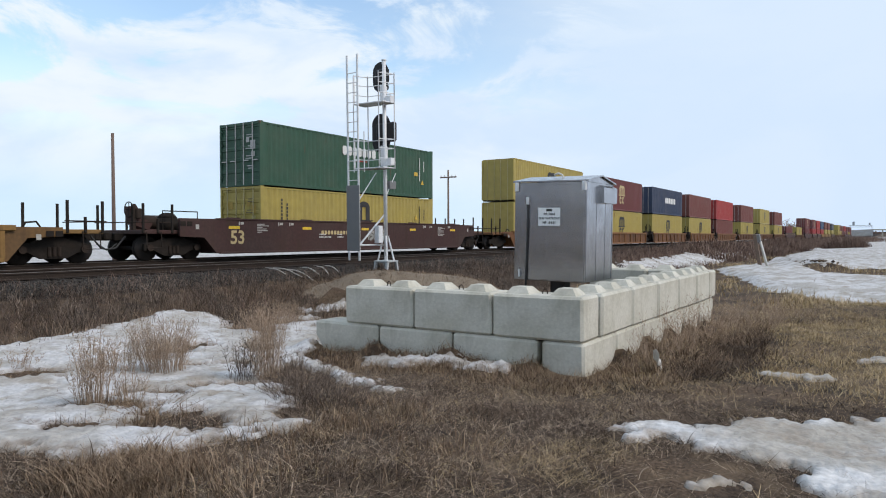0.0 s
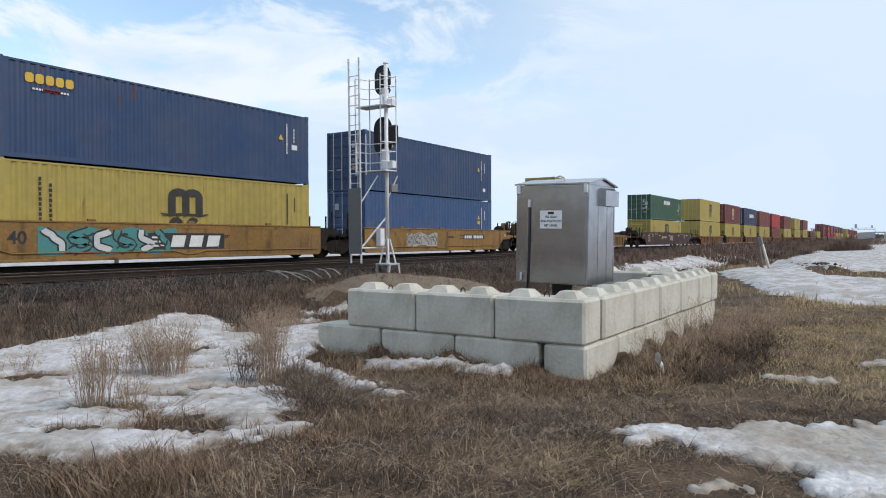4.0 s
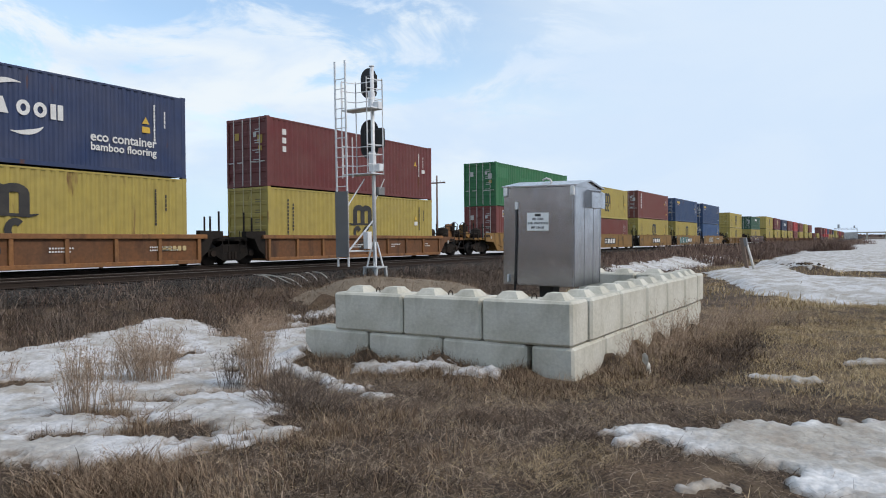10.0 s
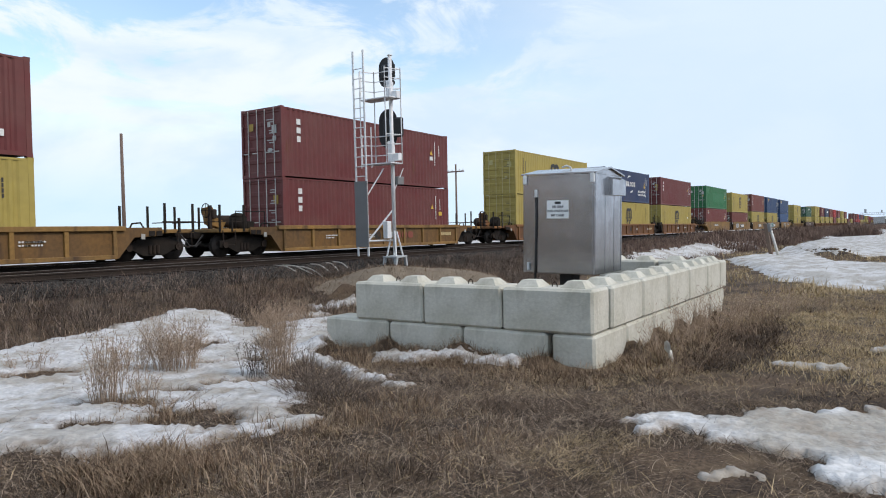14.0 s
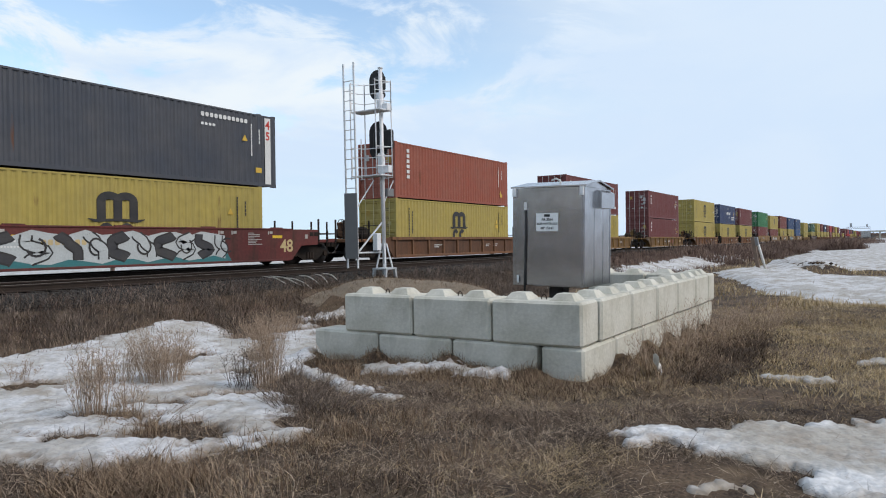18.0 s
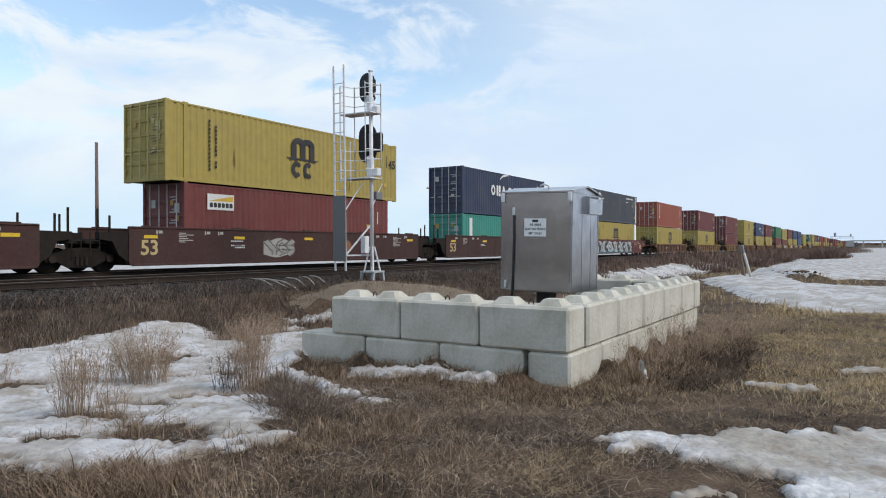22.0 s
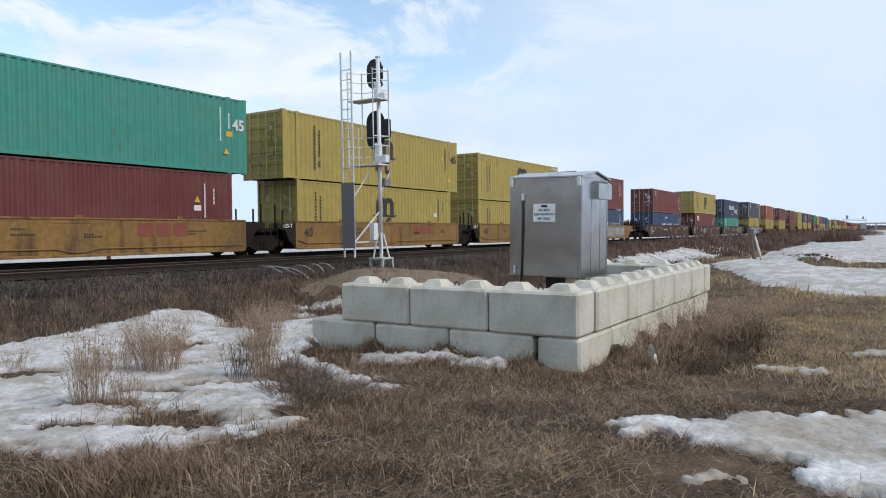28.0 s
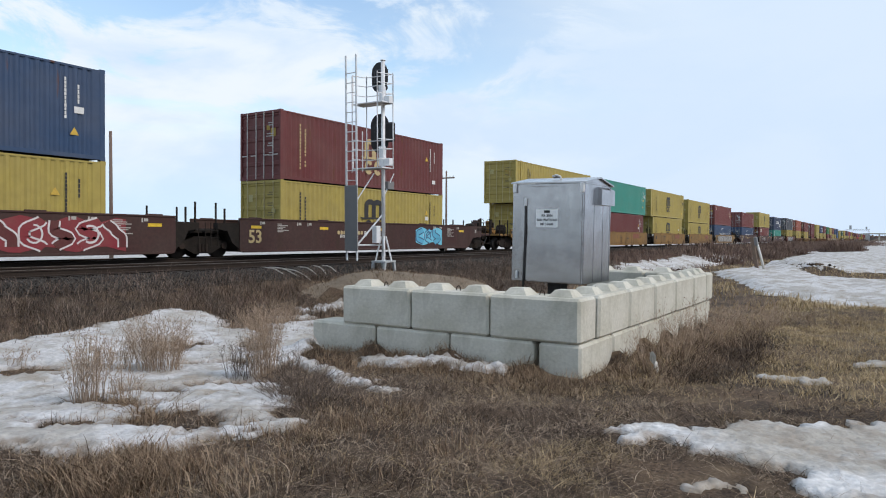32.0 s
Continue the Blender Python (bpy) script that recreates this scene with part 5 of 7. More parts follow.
def container_kind(length, height, full):
    """One prototype container: x from its door end, z from its floor; the doors look along -x."""
    L, H, W = length, height, 1.219
    ob = thing("shipping_container", "container", "container")
    for s in (-1, 1):
        part("side_panel", corrugated(L - 0.2, 0.14, H - 0.06, s * (W - 0.006), -s * 0.036).mesh("side_panel", M_BOX), M_BOX, ob, at=pose(0.1, 0, 0))
        part("top_rail", Build().box(0.16, L - 0.16, s * W - 0.03 - 0.03 * s, s * W + 0.03 - 0.03 * s, H - 0.095, H - 0.035), M_BOX, ob)
        part("bottom_rail", Build().box(0.16, L - 0.16, s * W - 0.03 - 0.03 * s, s * W + 0.03 - 0.03 * s, 0.035, 0.16), M_BOX, ob)
    part("roof", Build().box(0.1, L - 0.1, -W + 0.05, W - 0.05, H - 0.065, H - 0.036), M_BOX, ob)
    part("floor", Build().box(0.1, L - 0.1, -W + 0.05, W - 0.05, 0.05, 0.12), M_BLACK, ob)
    part("front_wall", Build().box(L - 0.08, L - 0.04, -W + 0.1, W - 0.1, 0.1, H - 0.08), M_BOX, ob)
    ends = [0.0, L] if abs(L - 13.716) > 0.1 else [0.0, 0.762, L - 0.762, L]
    for x in ends:
        for s in (-1, 1):
            x0, x1 = (x - 0.005, x + 0.16) if x < L / 2 else (x - 0.16, x + 0.005)
            part("corner_post", Build().box(x0, x1, s * W - 0.05 - 0.045 * s, s * W + 0.05 - 0.045 * s, 0.1, H - 0.1, 0.008), M_BOX, ob)
            for z in (0.0, H - 0.118) if full else ():
                part("corner_casting", Build().box(x0 - 0.004, x1 + 0.012, s * W - 0.085 - 0.081 * s, s * W + 0.085 - 0.081 * s, z, z + 0.118, 0.008), M_BOX, ob)
    if full:
        part("door_sill", Build().box(0.0, 0.1, -W + 0.1, W - 0.1, 0.01, 0.16, 0.006), M_BOX, ob)
        part("door_header", Build().box(0.0, 0.1, -W + 0.1, W - 0.1, H - 0.13, H - 0.01, 0.006), M_BOX, ob)
        for s in (-1, 1):
            y0, y1 = (0.008, W - 0.1) if s > 0 else (-W + 0.1, -0.008)
            leaf = Build()
            n = 5
            zs = [0.17]
            for k in range(n):
                a = 0.17 + (H - 0.32) * k / n
                h = (H - 0.32) / n
                zs += [a + h * 0.12, a + h * 0.2, a + h * 0.8, a + h * 0.88]
            ds = [0.035]
            for k in range(n):
                ds += [0.035, 0.06, 0.06, 0.035]
            zs.append(H - 0.14)
            ds.append(0.035)
            leaf.add([(d, y, z) for z, d in zip(zs, ds) for y in (y0, y1)], [(2 * i, 2 * i + 2, 2 * i + 3, 2 * i + 1) for i in range(len(zs) - 1)])
            for z in (0.4, 1.0, 1.7, 2.25):
                leaf.box(-0.01, 0.05, s * (W - 0.12) - 0.05, s * (W - 0.12) + 0.05, z, z + 0.07)
            door = part("door", leaf, M_BOX, ob)
            for y in (0.24 * s, 0.78 * s):
                part("lock_rod", Build().rod((-0.005, y, 0.06), (-0.005, y, H - 0.05), 0.021, 8), M_ROD, door, "galvanised lock rod")
                part("rod_handle", Build().box(-0.03, 0.0, min(y, y + 0.3 * s), max(y, y + 0.3 * s), 1.02, 1.06), M_ROD, door)
    else:
        part("end_wall", Build().box(0.03, 0.07, -W + 0.1, W - 0.1, 0.1, H - 0.08), M_BOX, ob)
        for y in (-0.78, -0.24, 0.24, 0.78):
            part("lock_rod", Build().rod((0.0, y, 0.06), (0.0, y, H - 0.05), 0.021, 5), M_ROD, ob)
    return ob


def recolour(ob, colour):
    for o in ob.children_recursive:
        if o.data and o.data.materials and o.data.materials[0] in (M_BOX, M_CAR) and tuple(o.color[:3]) == (1.0, 1.0, 1.0):
            o.color = (*colour, 1)


def side_y():
    return -1.224


def emblem(ob, x, z, s, colour):
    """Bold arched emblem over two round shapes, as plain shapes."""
    y = side_y() - 0.004
    w = 1.05 * s
    for k in (-0.50, 0.06, 0.62):
        part("emblem_leg", Build().box(x + (k - 0.15) * w, x + (k + 0.15) * w, y - 0.003, y, z + 0.10 * s, z + 0.80 * s), M_MARK, ob, colour=colour)
    for k in (-0.22, 0.34):
        y -= 0.0015
        part("emblem_arch", Build().strip([(x + (k + 0.30 * math.cos(a)) * w, z + (0.74 + 0.19 * math.sin(a)) * s) for a in np.linspace(0, math.pi, 9)], 0.27 * s, y - 0.0035), M_MARK, ob, colour=colour)
    part("emblem_base", Build().strip([(x - 0.95 * w, z + 0.13 * s), (x - 0.7 * w, z + 0.07 * s), (x - 0.2 * w, z + 0.10 * s), (x + 0.3 * w, z + 0.10 * s), (x + 0.75 * w, z + 0.07 * s), (x + 1.02 * w, z + 0.13 * s)], [0.03 * s, 0.10 * s, 0.09 * s, 0.09 * s, 0.10 * s, 0.03 * s], y - 0.004), M_MARK, ob, colour=colour)
    for k, a0, a1 in ((-0.34, 0.5, 5.6), (0.36, 0.75, 5.5)):
        part("emblem_ring", Build().strip([(x + (k + 0.20 * math.cos(a)) * w, z + (-0.37 + 0.27 * math.sin(a)) * s) for a in np.linspace(a0, a1, 15)], 0.21 * s, y - 0.003), M_MARK, ob, colour=colour)


def column(ob, x, z_top, n, step, colour, w=0.13, h=0.13, seed=1):
    """An upright row of small marks, one for each unreadable character."""
    r = random.Random(seed)
    b = Build()
    y = side_y() - 0.004
    for k in range(n):
        z = z_top - k * step
        q = r.uniform(0.7, 1.0)
        b.box(x - w / 2 * q, x + w / 2 * q, y - 0.003, y, z - h * 0.8, z)
    tagged(part("marking_column", b, M_MARK, ob, colour=colour), kind="stuff")


def row_of_bars(ob, x, z, n, w, h, gap, colour, name="marking_row", y=None):
    b = Build()
    y = side_y() - 0.004 if y is None else y
    for k in range(n):
        a = x + k * (w + gap)
        cut = min(w, h) * 0.22
        b.prism([(a + cut, z), (a + w - cut, z), (a + w, z + cut), (a + w, z + h - cut), (a + w - cut, z + h), (a + cut, z + h), (a, z + h - cut), (a, z + cut)], y - 0.003, y, "y")
    tagged(part(name, b, M_MARK, ob, colour=colour), kind="stuff")


def swoosh(ob, x, z, r, a0, a1, colour):
    pts = [(x + r * math.cos(a), z + r * 0.55 * math.sin(a)) for a in np.linspace(a0, a1, 10)]
    part("swoosh", Build().strip(pts, [0.02, 0.05, 0.09, 0.13, 0.15, 0.15, 0.13, 0.10, 0.06, 0.02], side_y() - 0.008), M_MARK, ob, colour=colour)


def name_shape(ob, x, z, h, shape):
    """One plain shape of a painted company name: an open ring, a split block or a wedge."""
    y, b = side_y() - 0.006, Build()
    if shape == "o":
        b.strip([(x + h * (0.43 + 0.30 * math.cos(a)), z + h * (0.5 + 0.37 * math.sin(a))) for a in np.linspace(0, 2 * math.pi, 17)], 0.25 * h, y)
    elif shape == "s":
        b.box(x + 0.04 * h, x + 0.40 * h, y - 0.003, y, z, z + h).box(x + 0.50 * h, x + 0.86 * h, y - 0.003, y, z, z + h)
    else:
        b.prism([(x + 0.02 * h, z), (x + 0.34 * h, z + h), (x + 0.60 * h, z + h), (x + 0.92 * h, z)], y - 0.003, y, "y")
    part("name_shape", b, M_MARK, ob, colour=WHT)


def slogan(ob, x, z, z2):
    letters("slogan", "eco container", 0.42, M_MARK, ob, Matrix.Translation((x, side_y() - 0.008, z)) @ pose(0, 0, 0, 90, 0, 0), WHT)
    letters("slogan", "bamboo flooring", 0.35, M_MARK, ob, Matrix.Translation((x, side_y() - 0.008, z2)) @ pose(0, 0, 0, 90, 0, 0), WHT)


def door_text(ob, H, r, ink):
    """Rows of small unreadable printing on the right-hand door leaf."""
    b = Build()
    for k, z in enumerate((H - 0.50, H - 0.60, H - 0.95, H - 1.05, H - 1.35, H - 1.45, H - 1.75, H - 1.85)):
        w = r.uniform(0.22, 0.40)
        b.box(0.024, 0.028, -0.72, -0.72 + w, z - 0.038, z)
    tagged(part("door_printing", b, M_MARK, ob, colour=ink), kind="stuff")


def decorate(ob, L, H, col, style):
    r = random.Random(int(L * 10) + len(MOVERS))
    ink = BLK if col in (YEL,) else WHT
    # owner code columns near the front end, small hazard marks
    column(ob, L - 1.25, H - 0.45, 11, 0.115, ink, 0.07, 0.125, 3)
    column(ob, L - 0.85, H - 0.62, 4, 0.15, ink, 0.07, 0.16, 4)
    hx, hz = (L - 1.58, H - 1.15) if r.random() > 0.4 else (L - 0.98, 0.72)
    part("hazard_mark", Build().add([(hx - 0.14, side_y() - 0.006, hz), (hx + 0.14, side_y() - 0.006, hz), (hx, side_y() - 0.006, hz + 0.24)], [(0, 1, 2)]), M_MARK, ob, colour=ORG)
    if style != "plain_dirty":
        sx, sz = r.choice(((L - 1.72, H - 1.45), (L - 0.98, H - 1.5), (L - 1.05, 0.55)))
        part("size_mark", Build().box(sx, sx + 0.3, side_y() - 0.006, side_y() - 0.003, sz, sz + 0.2), M_MARK, ob, colour=ORG if r.random() > 0.3 else WHT)
    for k, (y, z, w, h) in enumerate(((-0.9, H - 0.75, 0.28, 0.35), (-0.55, H - 0.62, 0.18, 0.2), (-0.88, H - 1.2, 0.22, 0.2), (0.5, H - 0.6, 0.25, 0.3), (-0.6, 1.2, 0.2, 0.14))):
        if r.random() > 0.25:
            part("door_plate", Build().box(0.026, 0.03, y, y + w, z - h, z), M_MARK, ob, colour=((0.50, 0.44, 0.20) if col == YEL else (0.5, 0.5, 0.48)) if r.random() > 0.25 else (0.42, 0.28, 0.05))
    door_text(ob, H, r, (0.16, 0.13, 0.06) if col == YEL else (0.45, 0.45, 0.43))
    mid = L / 2 - 0.08
    if style == "arches":
        emblem(ob, mid, H * 0.465, 0.95, BLK if col == YEL else TAN)
        column(ob, 1.12 + (L > 13) * 0.76, H - 0.48, 13, 0.150, BLK if col == YEL else TAN, 0.10, 0.135, 7)
        column(ob, 1.42 + (L > 13) * 0.76, H - 0.66, 8, 0.150, BLK if col == YEL else TAN, 0.10, 0.135, 8)
        column(ob, 1.42 + (L > 13) * 0.76, H - 2.01, 2, 0.150, BLK if col == YEL else TAN, 0.10, 0.135, 9)
    elif style == "arches_small":
        emblem(ob, mid + 1.2, H * 0.55, 0.82, BLK)
        column(ob, 1.9, H - 0.4, 12, 0.13, BLK, 0.08, 0.095, 7)
    elif style == "tall_column":
        column(ob, 1.1, H - 0.32, 6, 0.27, WHT, 0.26, 0.22, 5)
    elif style == "short_column":
        column(ob, 0.95, H - 0.45, 3, 0.36, WHT, 0.24, 0.30, 6)
    elif style == "name_small":
        row_of_bars(ob, L * 0.40, H * 0.66, 7, 0.28, 0.42, 0.07, WHT)
        row_of_bars(ob, L * 0.47, H * 0.57, 6, 0.12, 0.07, 0.03, RED)
    elif style == "logo_orange":
        row_of_bars(ob, 0.75, H - 0.65, 5, 0.24, 0.28, 0.05, ORG)
        row_of_bars(ob, 0.95, H - 0.85, 12, 0.07, 0.06, 0.02, WHT)
        part("red_mark", Build().box(1.25, 1.75, side_y() - 0.007, side_y() - 0.0045, H - 0.86, H - 0.77), M_MARK, ob, colour=RED)
    elif style in ("wide_name", "wide_name_panel", "wide_name_eco"):
        start, big, zz = {"wide_name": (0.29, 0.66, 0.30), "wide_name_panel": (0.30, 0.70, 0.46), "wide_name_eco": (0.40, 0.46, 0.50)}[style]
        x, z = L * start, H * zz
        for k, shape in enumerate("oswoos"):
            name_shape(ob, x + big * (1.04 * k + (0.33 if k > 2 else 0.0)), z, big, shape)
        swoosh(ob, x + big * 3.3, z + big * 1.15, big * 1.7, 1.3, 2.7, WHT)
        swoosh(ob, x + big * 3.6, z - big * 0.15, big * 1.7, 4.4, 5.8, WHT)
        if style == "wide_name":
            slogan(ob, 9.78, 1.10, 0.76)
            part("panel_outline", Build().strip([(8.4, 0.58), (11.15, 0.58), (11.15, 1.32), (8.4, 1.32), (8.4, 0.58)], 0.035, side_y() - 0.009), M_MARK, ob, colour=WHT)
        if style == "wide_name_eco":
            slogan(ob, L * 0.70 + 1.3, H * 0.38, H * 0.27)
        if style == "wide_name_panel":
            slogan(ob, L * 0.675 + 1.35, H * 0.465, H * 0.355)
            x0, x1, z0, z1, y = L * 0.675, L * 0.675 + 2.7, H * 0.29, H * 0.54, side_y() - 0.005
            part("panel_outline", Build().strip([(x0, z0), (x1, z0), (x1, z1), (x0, z1), (x0, z0)], 0.03, y - 0.004), M_MARK, ob, colour=WHT)
    elif style == "shield":
        y = side_y() - 0.004
        part("badge", Build().box(0.85, 1.25, y - 0.003, y, H - 0.72, H - 0.28), M_MARK, ob, colour=WHT)
        part("badge_field", Build().box(0.89, 1.21, y - 0.006, y - 0.0035, H - 0.66, H - 0.32), M_MARK, ob, colour=NAVY)
        part("badge_stripe", Build().strip([(0.92, H - 0.62), (1.0, H - 0.48), (1.18, H - 0.42)], 0.07, y - 0.008), M_MARK, ob, colour=ORG)
    elif style == "round_badge":
        part("badge", Build().prism([(1.1 + 0.15 * math.cos(a), H - 0.55 + 0.17 * math.sin(a)) for a in np.linspace(0, 6.0, 14)], side_y() - 0.008, side_y() - 0.004, "y"), M_MARK, ob, colour=(0.1, 0.35, 0.65))
    elif style == "banner":
        y = side_y() - 0.004
        part("banner", Build().box(1.0, 2.25, y - 0.003, y, H - 0.95, H - 0.35), M_MARK, ob, colour=WHT)
        part("banner_field", Build().prism([(1.05, H - 0.62), (2.2, H - 0.40), (2.2, H - 0.62)], y - 0.006, y - 0.0035, "y"), M_MARK, ob, colour=ORG)
        row_of_bars(ob, 1.10, H - 0.86, 6, 0.15, 0.18, 0.035, BLK, y=y - 0.004)
    elif style == "white_strip":
        x = 1.0 if L < 13 else 1.75
        y = side_y() - 0.004
        part("white_strip", Build().box(x - 0.18, x + 0.18, y - 0.003, y, 0.55, H - 0.25), M_MARK, ob, colour=WHT)
        column(ob, x, H - 0.75, 4 if L < 13 else 8, 0.36 if L < 13 else 0.2, NAVY, 0.2, 0.2 if L < 13 else 0.15, 9)
        ob.children[-1].location.y -= 0.004
    elif style == "bird":
        row_of_bars(ob, 1.5, H * 0.70, 10, 0.13, 0.14, 0.045, WHT)
        row_of_bars(ob, 1.9, H * 0.61, 8, 0.10, 0.08, 0.05, WHT)
        part("bird_mark", Build().prism([(1.5, H * 0.80), (2.6, H * 0.86), (2.2, H * 0.90), (2.5, H * 0.93), (2.0, H * 0.90)], side_y() - 0.008, side_y() - 0.004, "y"), M_MARK, ob, colour=WHT)
        row_of_bars(ob, L - 3.6, H * 0.84, 11, 0.15, 0.16, 0.05, WHT)
        row_of_bars(ob, L - 3.6, H * 0.73, 4, 0.12, 0.10, 0.05, WHT)
        for x in (0.42, L - 0.42):
            part("white_end_band", Build().box(x - 0.15, x + 0.15, side_y() - 0.012, side_y() - 0.006, 0.12, H - 0.12), M_MARK, ob, colour=WHT)
            for digit, dz in (("4", 0.42), ("5", 0.86)):
                letters("length_mark", digit, 0.46, M_MARK, ob, Matrix.Translation((x, side_y() - 0.016, H - dz)) @ pose(0, 0, 0, 90, 0, 0), (0.5, 0.03, 0.02))
    elif style == "repainted":
        n = int((L - 0.64) / 0.28)
        step = (L - 0.64) / n
        for k0, k1, z0, z1 in ((0, 5, H - 1.0, H - 0.3), (12, 37, 0.9, 2.1), (2, 4, 0.25, 0.65)):
            part("paint_patch", corrugated(step * (k1 - k0), z0, z1, -1.2155, 0.036, step * 0.999, 0.0), M_BOX, ob, at=pose(0.32 + step * k0, 0, 0), colour=(0.024, 0.165, 0.065))
    if L > 13 and style != "bird":
        letters("length_mark", "45", 0.58, M_MARK, ob, Matrix.Translation((L - 0.4, side_y() - 0.012, H * 0.64)) @ pose(0, 0, 0, 90, 0, 0), ink)


def container(u, z, length, height, colour, style, near=True):
    key = (length, height, near)
    if key not in BOXES:
        ob = BOXES[key] = container_kind(length, height, near)
    else:
        ob = None
    made = copy_thing(BOXES[key], pose(0, 0, 0))
    feet = "long forty-five-foot" if length > 13 else "forty-foot"
    tagged(made, f"{NAMES[colour]} corrugated steel {feet} shipping container on a well car", "container", "containers on the train")
    recolour(made, colour)
    for o in made.children_recursive:
        if o.name.startswith(("lock_rod", "rod_handle")):
            o.color = (0.43, 0.36, 0.14, 1) if colour == YEL else (0.50, 0.49, 0.47, 1)
    if near:
        decorate(made, length, height, colour, style)
    elif "arches" in style:
        emblem(made, length / 2 - 0.08, height * 0.465, 0.95, BLK if colour == YEL else TAN)
    elif "wide" in style:
        row_of_bars(made, length * 0.40, height * 0.44, 6, 0.6, 0.65, 0.12, WHT)
    MOVERS.append((made, u, z))
    return made


# ---- well cars ----
WHEEL_R = 0.43
CARS = {}


def bogie(parent, x, full):
    b = part("bogie", Build().box(-0.28, 0.28, -1.0, 1.0, 0.42, 0.66, 0.03), M_BLACK, parent, "dark cast-steel bogie", pose(x, 0, 0))
    for wx in (-0.89, 0.89):
        w = Build(True)
        for s in (-1, 1):
            w.rod((0, s * 0.69, 0), (0, s * 0.72, 0), WHEEL_R + 0.025, 20)
            w.rod((0, s * 0.72, 0), (0, s * 0.82, 0), WHEEL_R, 20)
            w.rod((0, s * 0.82, 0), (0, s * 0.86, 0), 0.17, 10)
        w.rod((0, -1.05, 0), (0, 1.05, 0), 0.08, 8)
        part("wheelset", w, M_WHEEL, b, "dark steel wheels on their axle", pose(wx, 0, WHEEL_R + 0.004))
    for s in (-1, 1):
        o = [(-1.12, 0.36), (-1.12, 0.60), (-0.75, 0.66), (-0.35, 0.80), (0.35, 0.80), (0.75, 0.66), (1.12, 0.60), (1.12, 0.36), (0.75, 0.36), (0.38, 0.17), (-0.38, 0.17), (-0.75, 0.36)]
        part("side_frame", Build().prism(o, s * 1.0 - 0.06, s * 1.0 + 0.06, "y"), M_BLACK, b)
        if full:
            for k in (-0.15, 0.0, 0.15):
                part("spring", Build().rod((k, s * 1.07, 0.24), (k, s * 1.07, 0.52), 0.06, 8), M_RAIL, b)
            for k in (-0.92, 0.92):
                part("bearing_cap", Build().rod((k, s * 1.05, 0.45), (k, s * 1.14, 0.45), 0.12, 10), M_RAIL, b)
    return b


def side_outline(hw, top, bottom, left_end, right_end):
    """Outline of a well side in x-z; an end over its own bogie carries on high past the well."""
    pts = []
    if right_end:
        pts += [(hw, bottom), (hw + 0.55, 0.80), (hw + 1.55, 0.84), (hw + 1.55, top - 0.02), (hw + 0.6, top - 0.02)]
    else:
        pts += [(hw - 0.06, bottom), (hw, bottom + 0.1), (hw, top)]
    if left_end:
        pts += [(-hw - 0.6, top - 0.02), (-hw - 1.55, top - 0.02), (-hw - 1.55, 0.84), (-hw - 0.55, 0.80), (-hw, bottom)]
    else:
        pts += [(-hw, top), (-hw, bottom + 0.1), (-hw + 0.06, bottom)]
    return pts


